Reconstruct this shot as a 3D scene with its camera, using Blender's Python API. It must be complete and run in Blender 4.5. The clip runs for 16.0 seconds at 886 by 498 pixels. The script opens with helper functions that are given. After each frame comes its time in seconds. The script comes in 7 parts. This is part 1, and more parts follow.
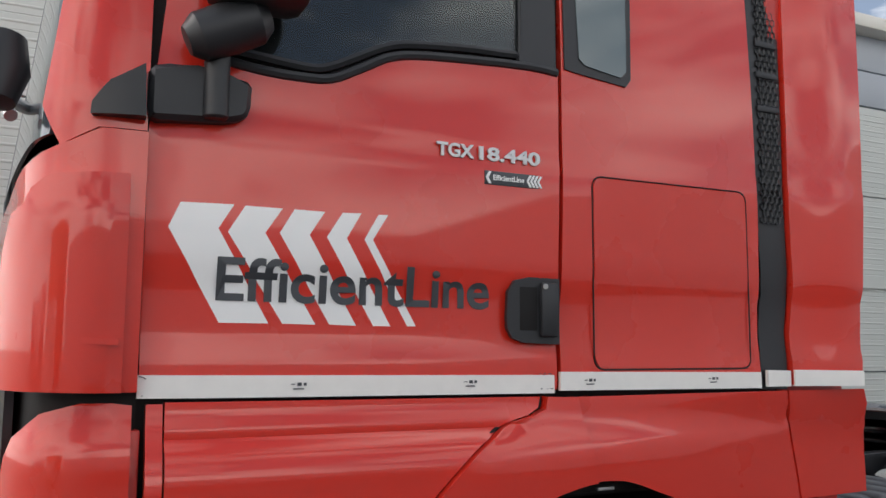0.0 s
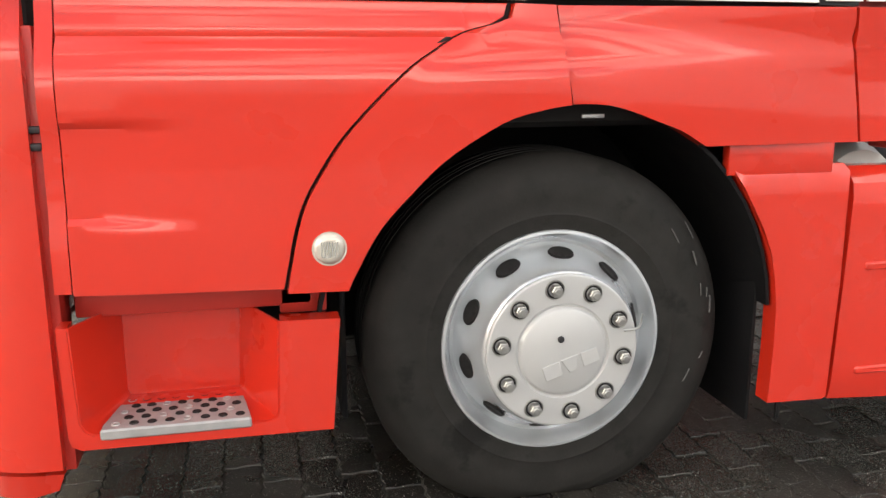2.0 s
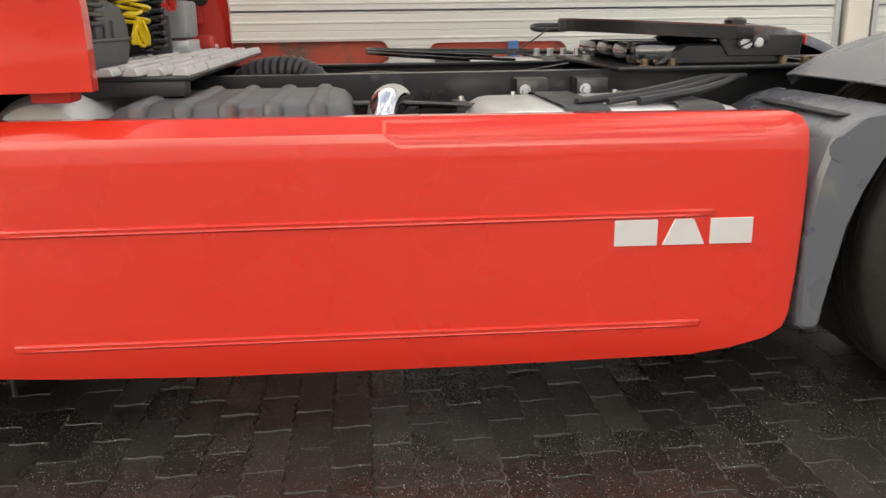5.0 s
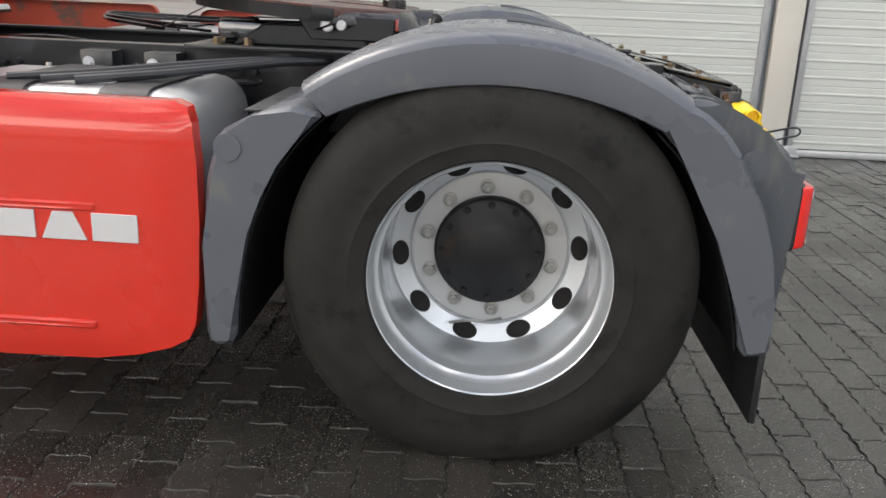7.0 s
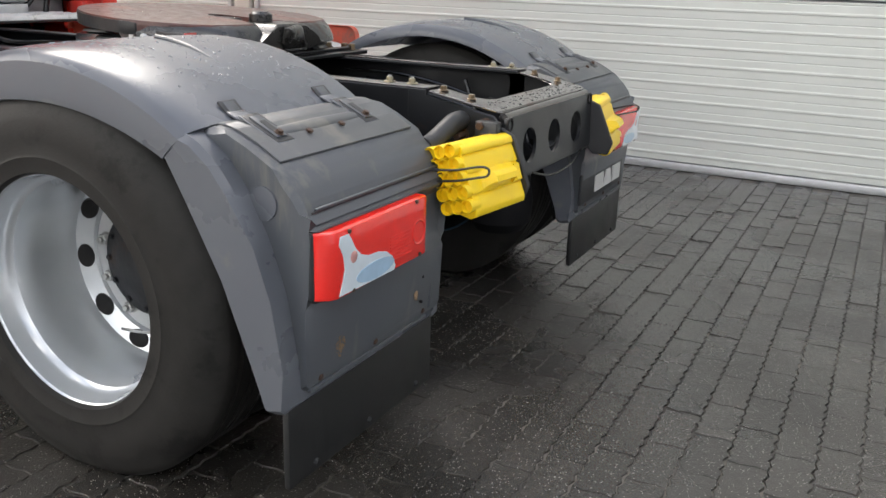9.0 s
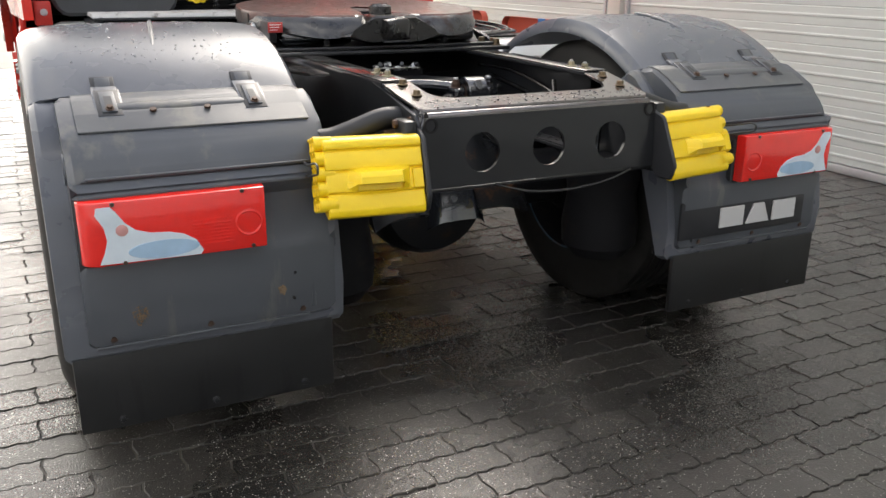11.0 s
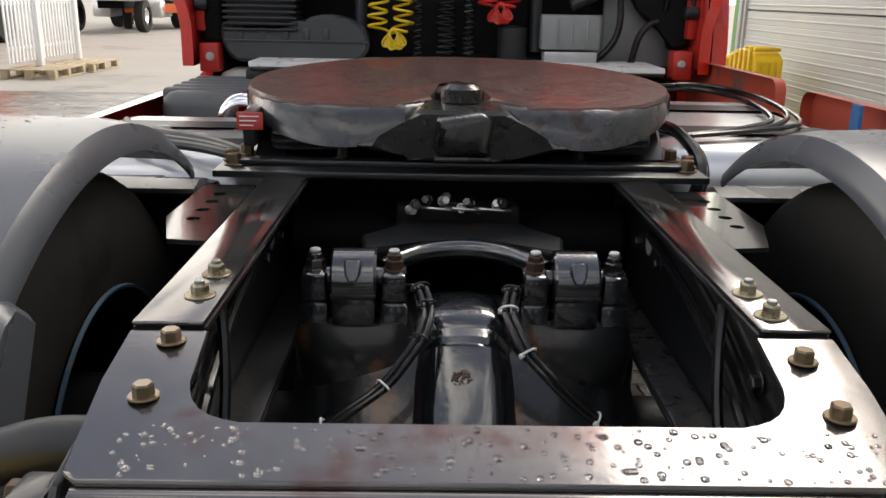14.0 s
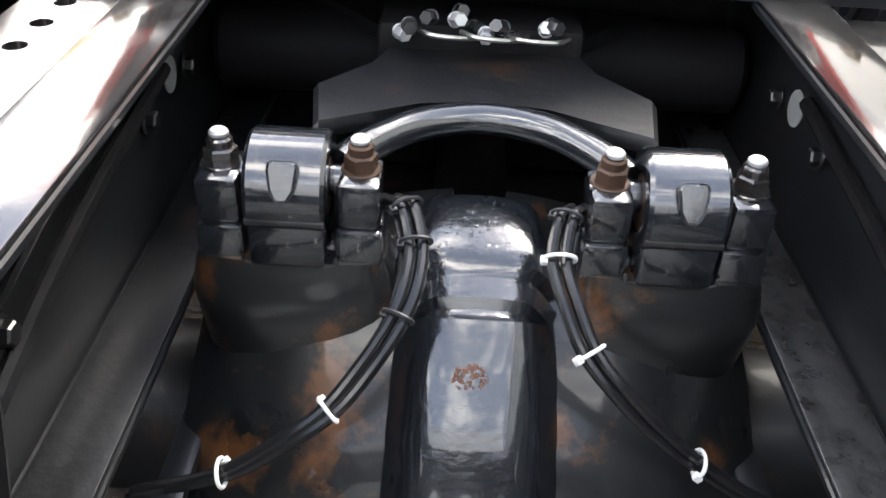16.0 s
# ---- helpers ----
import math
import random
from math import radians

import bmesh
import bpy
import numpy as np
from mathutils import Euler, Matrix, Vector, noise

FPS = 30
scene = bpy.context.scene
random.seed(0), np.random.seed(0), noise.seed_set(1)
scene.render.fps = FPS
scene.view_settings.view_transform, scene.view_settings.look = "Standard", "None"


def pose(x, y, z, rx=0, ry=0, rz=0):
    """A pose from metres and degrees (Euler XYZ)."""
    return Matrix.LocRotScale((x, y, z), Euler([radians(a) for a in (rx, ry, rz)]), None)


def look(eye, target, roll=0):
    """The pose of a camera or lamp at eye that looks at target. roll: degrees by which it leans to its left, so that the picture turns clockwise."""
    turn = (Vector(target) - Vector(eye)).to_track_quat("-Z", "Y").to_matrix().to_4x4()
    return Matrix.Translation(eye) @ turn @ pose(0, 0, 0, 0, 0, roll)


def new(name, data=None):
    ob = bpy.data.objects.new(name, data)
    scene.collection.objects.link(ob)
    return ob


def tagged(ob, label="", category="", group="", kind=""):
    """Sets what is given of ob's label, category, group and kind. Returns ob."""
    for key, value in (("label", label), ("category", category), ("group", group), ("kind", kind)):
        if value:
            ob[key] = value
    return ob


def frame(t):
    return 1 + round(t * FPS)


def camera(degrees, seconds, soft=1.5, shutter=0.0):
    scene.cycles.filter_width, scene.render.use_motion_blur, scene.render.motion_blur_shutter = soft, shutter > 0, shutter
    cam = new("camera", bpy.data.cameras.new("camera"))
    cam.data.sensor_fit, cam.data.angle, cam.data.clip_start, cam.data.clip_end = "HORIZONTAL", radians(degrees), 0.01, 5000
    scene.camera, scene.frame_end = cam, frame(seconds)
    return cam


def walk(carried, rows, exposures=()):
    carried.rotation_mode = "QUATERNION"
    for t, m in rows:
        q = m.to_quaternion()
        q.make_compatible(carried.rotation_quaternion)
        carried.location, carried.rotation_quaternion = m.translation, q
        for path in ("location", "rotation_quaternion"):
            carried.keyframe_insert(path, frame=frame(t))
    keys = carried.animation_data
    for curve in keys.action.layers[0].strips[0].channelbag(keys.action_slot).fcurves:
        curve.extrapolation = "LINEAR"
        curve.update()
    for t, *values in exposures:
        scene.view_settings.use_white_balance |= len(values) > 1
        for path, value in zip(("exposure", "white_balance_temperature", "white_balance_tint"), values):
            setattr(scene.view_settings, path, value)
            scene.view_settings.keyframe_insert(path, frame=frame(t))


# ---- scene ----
cam = camera(55.4, 16.0)
PATH = [
    (0, (-1.405, -3.23, 1.447), (-0.547, -1.438, 1.68), 0.3),
    (0.5, (-1.349, -3.228, 1.385), (-0.504, -1.416, 1.443), 0.3),
    (1, (-1.218, -3.255, 1.312), (-0.459, -1.408, 1.188), 0.3),
    (1.5, (-0.999, -3.197, 1.25), (-0.382, -1.321, 0.936), 0.3),
    (2, (-0.736, -3.192, 1.186), (-0.317, -1.286, 0.751), -0.2),
    (2.5, (-0.419, -3.229, 1.19), (-0.185, -1.299, 0.72), -0.3),
    (3, (-0.059, -3.16, 1.161), (0.151, -1.224, 0.704), -0.1),
    (3.5, (0.377, -3.189, 1.149), (0.571, -1.255, 0.681), -0.4),
    (4, (0.811, -3.232, 1.159), (0.999, -1.301, 0.671), -0.4),
    (4.5, (1.317, -3.208, 1.12), (1.5, -1.284, 0.605), -0.4),
    (5, (1.829, -3.356, 1.135), (2.004, -1.435, 0.608), -0.7),
    (5.2, (2.039, -3.378, 1.149), (2.21, -1.457, 0.62), -0.7),
    (7.3, (3.949, -3.135, 1.186), (3.791, -1.234, 0.584), 2.5),
    (7.5, (4.143, -3.097, 1.208), (3.929, -1.202, 0.605), 2.5),
    (8, (4.601, -2.895, 1.215), (4.196, -1.035, 0.602), 2.4),
    (8.5, (5.04, -2.716, 1.242), (4.447, -0.907, 0.629), 2.3),
    (8.7, (5.201, -2.659, 1.263), (4.501, -0.889, 0.652), 2.1),
    (10.8, (6.361, -1.442, 1.258), (4.703, -0.516, 0.631), 0.5),
    (11, (6.41, -1.279, 1.246), (4.713, -0.426, 0.62), 0.5),
    (11.5, (6.467, -0.943, 1.284), (4.673, -0.317, 0.659), 0.5),
    (12, (6.306, -0.603, 1.278), (4.465, -0.133, 0.653), 0.7),
    (12.5, (6.018, -0.363, 1.274), (4.134, -0.005, 0.706), 1.0),
    (13, (5.72, -0.229, 1.288), (3.778, -0.038, 0.851), 0.8),
    (13.5, (5.395, -0.122, 1.285), (3.442, -0.031, 0.862), 0.9),
    (14, (5.085, -0.058, 1.301), (3.17, -0.03, 0.724), 1.1),
    (14.5, (4.827, -0.076, 1.294), (2.988, -0.111, 0.507), 1.6),
    (15, (4.612, -0.08, 1.289), (2.825, -0.139, 0.392), 1.7),
    (15.5, (4.445, -0.048, 1.265), (2.734, -0.076, 0.23), 2.4),
    (16, (4.419, -0.039, 1.264), (2.79, -0.035, 0.103), 3.2),
]
EXPOSURES = [(0, 0.15, 6200, 10), (0.7, 0.30, 6200, 10), (1.5, 0.97, 6600, 10), (2.5, 1.58, 7200, 10), (3.4, 1.56, 7200, 10), (4.2, 1.30, 7300, 10), (5, 1.20, 7300, 10), (7.5, 1.10, 6500, 10), (8.5, 1.25, 6500, 10), (11.5, 1.22, 6800, 10), (12.5, 1.08, 7000, 10), (13.5, 0.78, 7000, 10), (14.1, 0.60, 6600, 10), (14.6, 1.55, 6500, 10), (15.5, 2.05, 6450, 10), (16, 2.45, 6450, 10)]
walk(cam, [(row[0], look(*row[1:])) for row in PATH], EXPOSURES)

# ---- world, sun, exposure ----
world = bpy.data.worlds.new("sky")
scene.world = world
world.use_nodes = True
wn, wl = world.node_tree.nodes, world.node_tree.links
wn.clear()
w_out = wn.new("ShaderNodeOutputWorld")
w_bg = wn.new("ShaderNodeBackground")
w_sky = wn.new("ShaderNodeTexSky")
w_sky.sky_type = "NISHITA"
w_sky.sun_disc = False
w_sky.sun_elevation = radians(40)
w_sky.sun_rotation = radians(304)
w_sky.air_density, w_sky.dust_density, w_sky.ozone_density = 1.0, 2.0, 1.0
w_co = wn.new("ShaderNodeTexCoord")
w_map = wn.new("ShaderNodeMapping")
w_map.inputs["Scale"].default_value = (1.0, 1.0, 3.2)
w_noise = wn.new("ShaderNodeTexNoise")
w_noise.inputs["Scale"].default_value = 2.1
w_noise.inputs["Detail"].default_value = 7.0
w_noise.inputs["Roughness"].default_value = 0.58
w_ramp = wn.new("ShaderNodeValToRGB")
w_ramp.color_ramp.elements[0].position, w_ramp.color_ramp.elements[0].color = 0.42, (0.06, 0.06, 0.06, 1)
w_ramp.color_ramp.elements[1].position, w_ramp.color_ramp.elements[1].color = 0.60, (1, 1, 1, 1)
w_cloud = wn.new("ShaderNodeMix")
w_cloud.data_type = "RGBA"
w_cloud.inputs["B"].default_value = (20.5, 19.4, 17.8, 1)
wl.new(w_co.outputs["Generated"], w_map.inputs["Vector"])
wl.new(w_map.outputs["Vector"], w_noise.inputs["Vector"])
w_sep = wn.new("ShaderNodeSeparateXYZ")
w_high = wn.new("ShaderNodeMapRange")
w_high.inputs["From Min"].default_value, w_high.inputs["From Max"].default_value = 0.0, 1.0
w_high.inputs["To Min"].default_value, w_high.inputs["To Max"].default_value = 0.095, -0.12
w_add = wn.new("ShaderNodeMath")
wl.new(w_co.outputs["Generated"], w_sep.inputs["Vector"])
wl.new(w_sep.outputs["Z"], w_high.inputs["Value"])
wl.new(w_noise.outputs["Fac"], w_add.inputs[0])
wl.new(w_high.outputs["Result"], w_add.inputs[1])
wl.new(w_add.outputs[0], w_ramp.inputs["Fac"])
wl.new(w_ramp.outputs["Color"], w_cloud.inputs["Factor"])
wl.new(w_sky.outputs["Color"], w_cloud.inputs["A"])
wl.new(w_cloud.outputs["Result"], w_bg.inputs["Color"])
w_bg.inputs["Strength"].default_value = 0.11
wl.new(w_bg.outputs["Background"], w_out.inputs["Surface"])

sun = new("sun", bpy.data.lights.new("sun", "SUN"))
sun.data.energy, sun.data.angle, sun.data.color = 1.15, radians(28), (1.0, 0.95, 0.88)
sun.matrix_world = look((-12.4, 8.4, 13.2), (0, 0, 0))


# ---- materials ----
def mat(name, col, rough=0.5, metal=0.0, coat=0.0, var=0.12, scale=9.0, bump=0.05, bscale=180.0, spot=None, spot_at=0.62, spot_scale=5.0, rvar=0.12, spec=0.5, streak=None):
    """Principled surface: base colour varied at two scales, stains of the colour spot, fine relief."""
    m = bpy.data.materials.new(name)
    m.use_nodes = True
    n, l = m.node_tree.nodes, m.node_tree.links
    p = n["Principled BSDF"]
    co = n.new("ShaderNodeTexCoord")
    n1 = n.new("ShaderNodeTexNoise")
    n1.inputs["Scale"].default_value, n1.inputs["Detail"].default_value = scale, 6
    n2 = n.new("ShaderNodeTexNoise")
    n2.inputs["Scale"].default_value, n2.inputs["Detail"].default_value = bscale, 3
    l.new(co.outputs["Object"], n1.inputs["Vector"])
    l.new(co.outputs["Object"], n2.inputs["Vector"])
    mx = n.new("ShaderNodeMix")
    mx.data_type = "RGBA"
    lo = tuple(max(c * (1 - var), 0) for c in col[:3]) + (1,)
    hi = tuple(min(c * (1 + var), 1) for c in col[:3]) + (1,)
    mx.inputs["A"].default_value, mx.inputs["B"].default_value = lo, hi
    l.new(n1.outputs["Fac"], mx.inputs["Factor"])
    out = mx.outputs["Result"]
    if spot:
        n3 = n.new("ShaderNodeTexNoise")
        n3.inputs["Scale"].default_value, n3.inputs["Detail"].default_value, n3.inputs["Roughness"].default_value = spot_scale, 8, 0.65
        if streak:
            mp = n.new("ShaderNodeMapping")
            mp.inputs["Scale"].default_value = (1, 1, streak)
            l.new(co.outputs["Object"], mp.inputs["Vector"])
            l.new(mp.outputs["Vector"], n3.inputs["Vector"])
        else:
            l.new(co.outputs["Object"], n3.inputs["Vector"])
        r = n.new("ShaderNodeMapRange")
        r.inputs["From Min"].default_value, r.inputs["From Max"].default_value = spot_at, spot_at + 0.1
        l.new(n3.outputs["Fac"], r.inputs["Value"])
        m2 = n.new("ShaderNodeMix")
        m2.data_type = "RGBA"
        m2.inputs["B"].default_value = (*spot, 1)
        l.new(out, m2.inputs["A"])
        l.new(r.outputs["Result"], m2.inputs["Factor"])
        out = m2.outputs["Result"]
    l.new(out, p.inputs["Base Color"])
    rr = n.new("ShaderNodeMapRange")
    rr.inputs["To Min"].default_value, rr.inputs["To Max"].default_value = max(rough - rvar, 0.02), min(rough + rvar, 1)
    l.new(n1.outputs["Fac"], rr.inputs["Value"])
    l.new(rr.outputs["Result"], p.inputs["Roughness"])
    p.inputs["Metallic"].default_value = metal
    p.inputs["Coat Weight"].default_value = coat
    p.inputs["Coat Roughness"].default_value = 0.04
    p.inputs["Specular IOR Level"].default_value = spec
    if bump:
        b = n.new("ShaderNodeBump")
        b.inputs["Strength"].default_value, b.inputs["Distance"].default_value = bump, 0.002
        l.new(n2.outputs["Fac"], b.inputs["Height"])
        l.new(b.outputs["Normal"], p.inputs["Normal"])
    return m


def clear(name, col, rough=0.02, ior=1.45):
    m = bpy.data.materials.new(name)
    m.use_nodes = True
    p = m.node_tree.nodes["Principled BSDF"]
    p.inputs["Base Color"].default_value = (*col, 1)
    p.inputs["Roughness"].default_value, p.inputs["IOR"].default_value = rough, ior
    p.inputs["Transmission Weight"].default_value = 1.0
    return m


RED = mat("red_paint", (0.65, 0.029, 0.014), 0.28, 0, 1.0, 0.06, 2.5, 0.012, 300, rvar=0.05, spec=0.22)
RED_IN = mat("red_paint_matt", (0.52, 0.03, 0.02), 0.5, 0, 0.2, 0.15, 6, 0.03, 120, spot=(0.12, 0.05, 0.04), spot_at=0.66)
ORANGE_DIRTY = mat("dirty_red_paint", (0.55, 0.09, 0.05), 0.55, 0, 0.1, 0.2, 7, 0.05, 90, spot=(0.16, 0.11, 0.09), spot_at=0.55)
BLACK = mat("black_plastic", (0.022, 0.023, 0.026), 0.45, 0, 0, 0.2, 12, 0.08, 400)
SEAM = mat("dark_gap", (0.006, 0.005, 0.005), 0.8, 0, 0, 0.1, 10, 0)
GREY = mat("grey_fender_plastic", (0.105, 0.113, 0.130), 0.29, 0, 0.0, 0.14, 5, 0.10, 500, spot=(0.15, 0.148, 0.14), spot_at=0.60, spot_scale=5, rvar=0.14)
# The fender grey darkened, so rear-facing parts carry their shade in colour.
GREY_SHADED = mat("dark_grey_housing_plastic", (0.077, 0.084, 0.095), 0.38, 0, 0.0, 0.2, 5, 0.10, 500, spot=(0.125, 0.125, 0.120), spot_at=0.57, spot_scale=11, rvar=0.14, streak=0.16)
TOP_GREY = mat("dusty_lid_plastic", (0.082, 0.087, 0.093), 0.40, 0, 0.0, 0.25, 9, 0.10, 400, spot=(0.140, 0.137, 0.124), spot_at=0.55, spot_scale=7, rvar=0.14)
FLAP = mat("black_rubber_flap", (0.014, 0.0145, 0.015), 0.36, 0, 0, 0.35, 9, 0.1, 160, spot=(0.007, 0.007, 0.008), spot_at=0.56, spot_scale=16, streak=0.12)
TYRE = mat("tyre_rubber", (0.023, 0.022, 0.0205), 0.60, 0, 0, 0.45, 16, 0.25, 130, spot=(0.012, 0.0115, 0.011), spot_at=0.55, spot_scale=7, spec=0.18)
SCUFF = mat("scuffed_rubber", (0.10, 0.10, 0.10), 0.7, 0, 0, 0.5, 60, 0.3, 150)
SILVER = mat("silver_wheel_paint", (0.62, 0.645, 0.67), 0.25, 0.58, 0.15, 0.10, 8, 0.03, 300, spot=(0.30, 0.30, 0.29), spot_at=0.74, spot_scale=9, rvar=0.04)
BLUE_RIM = mat("dirty_blue_rim", (0.030, 0.075, 0.120), 0.5, 0, 0.1, 0.4, 14, 0.1, 120, spot=(0.10, 0.055, 0.03), spot_at=0.55, spot_scale=14)
COVER = mat("light_grey_cover", (0.53, 0.535, 0.53), 0.40, 0.25, 0.1, 0.07, 9, 0.03, 200)
NUT = mat("zinc_nut", (0.42, 0.42, 0.40), 0.32, 0.85, 0, 0.2, 20, 0.05, 200)
CHROME = mat("chrome", (0.75, 0.76, 0.78), 0.12, 1.0, 0, 0.05, 10, 0.0)
PALE = mat("pale_silver_paint", (0.58, 0.58, 0.56), 0.4, 0.15, 0.2, 0.06, 8, 0.03, 200)
TREAD = mat("worn_tread_aluminium", (0.40, 0.395, 0.39), 0.5, 0.35, 0, 0.25, 30, 0.1, 150)
DECK = mat("dirty_deck_aluminium", (0.62, 0.61, 0.59), 0.55, 0.15, 0, 0.15, 14, 0.06, 150, spot=(0.22, 0.20, 0.18), spot_at=0.56, spot_scale=12)
TANK = mat("brushed_tank", (0.72, 0.72, 0.73), 0.33, 0.8, 0, 0.08, 6, 0.05, 220)
CHASSIS = mat("black_chassis_paint", (0.013, 0.014, 0.016), 0.34, 0.1, 0.3, 0.3, 11, 0.06, 120, spot=(0.05, 0.026, 0.016), spot_at=0.66, spot_scale=6, rvar=0.12)
CHASSIS_TOP = mat("worn_wet_steel", (0.16, 0.152, 0.150), 0.14, 0.85, 0.3, 0.4, 7, 0.05, 90, spot=(0.10, 0.05, 0.045), spot_at=0.58, spot_scale=3.5, rvar=0.1)
AXLE = mat("oily_black_casting", (0.014, 0.016, 0.020), 0.20, 0.12, 1.0, 0.35, 10, 0.32, 110, spot=(0.06, 0.030, 0.014), spot_at=0.66, spot_scale=4.5, rvar=0.1, spec=1.0)
CAST = mat("sooty_casting", (0.008, 0.0085, 0.010), 0.5, 0, 0.05, 0.5, 14, 0.5, 70, spot=(0.035, 0.018, 0.010), spot_at=0.58, spot_scale=7, rvar=0.15, spec=0.4)
SHOULDER = mat("oily_rusty_casting", (0.010, 0.011, 0.012), 0.30, 0.05, 0.35, 0.35, 10, 0.35, 45, spot=(0.115, 0.048, 0.017), spot_at=0.54, spot_scale=9, rvar=0.12, spec=0.5)
AXLE.node_tree.nodes["Principled BSDF"].inputs["Coat IOR"].default_value = 1.6
RUST = mat("rusty_steel", (0.070, 0.040, 0.027), 0.5, 0.35, 0, 0.4, 30, 0.2, 150)
BRASS = mat("yellow_zinc_bolt", (0.19, 0.14, 0.085), 0.34, 0.75, 0.25, 0.5, 30, 0.08, 200, spot=(0.14, 0.07, 0.04), spot_at=0.56, spot_scale=30)
ZINC = mat("yellow_passivated_zinc", (0.36, 0.32, 0.22), 0.30, 0.8, 0.2, 0.4, 40, 0.08, 200, spot=(0.20, 0.12, 0.06), spot_at=0.60, spot_scale=45)
FLAKE = mat("flaking_rust", (0.21, 0.115, 0.085), 0.8, 0, 0, 0.5, 60, 0.2, 200)
GREASE = mat("rusty_greased_plate", (0.085, 0.040, 0.034), 0.42, 0.25, 0.2, 0.6, 30, 0.9, 45, spot=(0.15, 0.040, 0.028), spot_at=0.55, spot_scale=5, rvar=0.2)
GREASY = mat("black_grease", (0.012, 0.011, 0.010), 0.30, 0, 0.3, 0.4, 40, 0.9, 60, rvar=0.15)
WORN = mat("worn_steel_edge", (0.060, 0.061, 0.064), 0.30, 0.6, 0.25, 0.6, 16, 0.6, 55, spot=(0.040, 0.022, 0.016), spot_at=0.53, spot_scale=9, rvar=0.2)
GRIME = mat("wet_grey_grime", (0.045, 0.045, 0.047), 0.30, 0.2, 0.5, 0.7, 35, 0.9, 55, spot=(0.016, 0.016, 0.017), spot_at=0.52, spot_scale=26, rvar=0.15)
YELLOW = mat("yellow_plastic", (0.95, 0.66, 0.012), 0.36, 0, 0.1, 0.06, 6, 0.03, 200)
YARD = mat("dry_yard_asphalt", (0.34, 0.315, 0.28), 0.8, 0, 0, 0.15, 0.8, 0.3, 90, spot=(0.22, 0.205, 0.185), spot_at=0.55, spot_scale=0.5)
YELLOW_HOSE = mat("yellow_hose", (0.80, 0.56, 0.01), 0.35, 0, 0.2, 0.08, 20, 0)
RED_HOSE = mat("red_hose", (0.62, 0.02, 0.015), 0.35, 0, 0.2, 0.08, 20, 0)
BLACK_HOSE = mat("black_hose", (0.010, 0.010, 0.011), 0.22, 0, 0.1, 0.2, 20, 0)
WHITE_TIE = mat("white_nylon", (0.8, 0.8, 0.78), 0.4, 0, 0, 0.05, 30, 0)
STRIP = mat("white_reflective_tape", (0.90, 0.88, 0.84), 0.4, 0, 0.2, 0.05, 25, 0.03, 300, spot=(0.55, 0.5, 0.44), spot_at=0.74, spot_scale=16)
DECAL_W = mat("white_decal", (0.90, 0.90, 0.89), 0.35, 0, 0.4, 0.03, 10, 0)
DECAL_K = mat("dark_grey_decal", (0.045, 0.05, 0.058), 0.4, 0, 0.3, 0.08, 10, 0)
LETTER = mat("silver_letter", (0.66, 0.66, 0.66), 0.35, 0.25, 0.1, 0.04, 4, 0)
LAMP_RED = mat("red_lamp_lens", (0.85, 0.020, 0.014), 0.12, 0, 0.8, 0.10, 14, 0.05, 60, rvar=0.05)
LAMP_WHITE = mat("clear_lamp_lens", (0.66, 0.74, 0.80), 0.12, 0, 0.8, 0.15, 20, 0.05, 60, rvar=0.05)
LAMP_BLUE = mat("blue_lamp_glass", (0.36, 0.52, 0.68), 0.10, 0, 0.8, 0.25, 18, 0.05, 60, rvar=0.05)
LAMP_PINK = mat("amber_bulb_glow", (0.60, 0.30, 0.28), 0.2, 0, 0.6, 0.1, 20, 0)
LAMP_SIDE = mat("fluted_clear_lens", (0.62, 0.58, 0.50), 0.2, 0.3, 0.8, 0.2, 30, 0)
REFLECT = mat("mirror_reflector", (0.80, 0.80, 0.76), 0.14, 0.9, 0.2, 0.1, 12, 0)
GLASS = clear("window_glass", (0.75, 0.85, 0.88))
LENS = clear("headlamp_glass", (0.95, 0.96, 0.93), 0.03)
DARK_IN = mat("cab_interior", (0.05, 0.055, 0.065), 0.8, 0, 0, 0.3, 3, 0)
# For black parts, and for underside shade put into the colour.
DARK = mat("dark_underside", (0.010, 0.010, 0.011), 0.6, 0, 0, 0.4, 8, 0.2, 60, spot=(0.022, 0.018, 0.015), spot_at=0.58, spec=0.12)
LABEL_RED = mat("red_label", (0.50, 0.05, 0.045), 0.4, 0, 0, 0.2, 40, 0, spot=(0.42, 0.30, 0.28), spot_at=0.58, spot_scale=60)
BATT = mat("grey_plastic_box", (0.26, 0.27, 0.27), 0.5, 0, 0, 0.15, 10, 0.05, 200)
DOORW = mat("white_door_steel", (0.60, 0.62, 0.585), 0.42, 0, 0.05, 0.05, 2, 0.03, 350, rvar=0.06)
POSTW = mat("cream_steel_post", (0.72, 0.69, 0.62), 0.5, 0, 0, 0.06, 3, 0.02, 200)
FACADE = mat("grey_sandwich_panel", (0.40, 0.43, 0.47), 0.45, 0, 0, 0.06, 1.5, 0.03, 250)
GREENTRIM = mat("green_trim", (0.16, 0.40, 0.12), 0.5, 0, 0, 0.08, 4, 0)
GALV = mat("galvanised_steel", (0.55, 0.56, 0.57), 0.45, 0.6, 0, 0.15, 20, 0.05, 150)
WOOD = mat("pallet_wood", (0.42, 0.34, 0.23), 0.75, 0, 0, 0.3, 12, 0.2, 80)
WHITE = mat("white_truck_paint", (0.80, 0.81, 0.82), 0.35, 0, 0.4, 0.04, 2, 0)
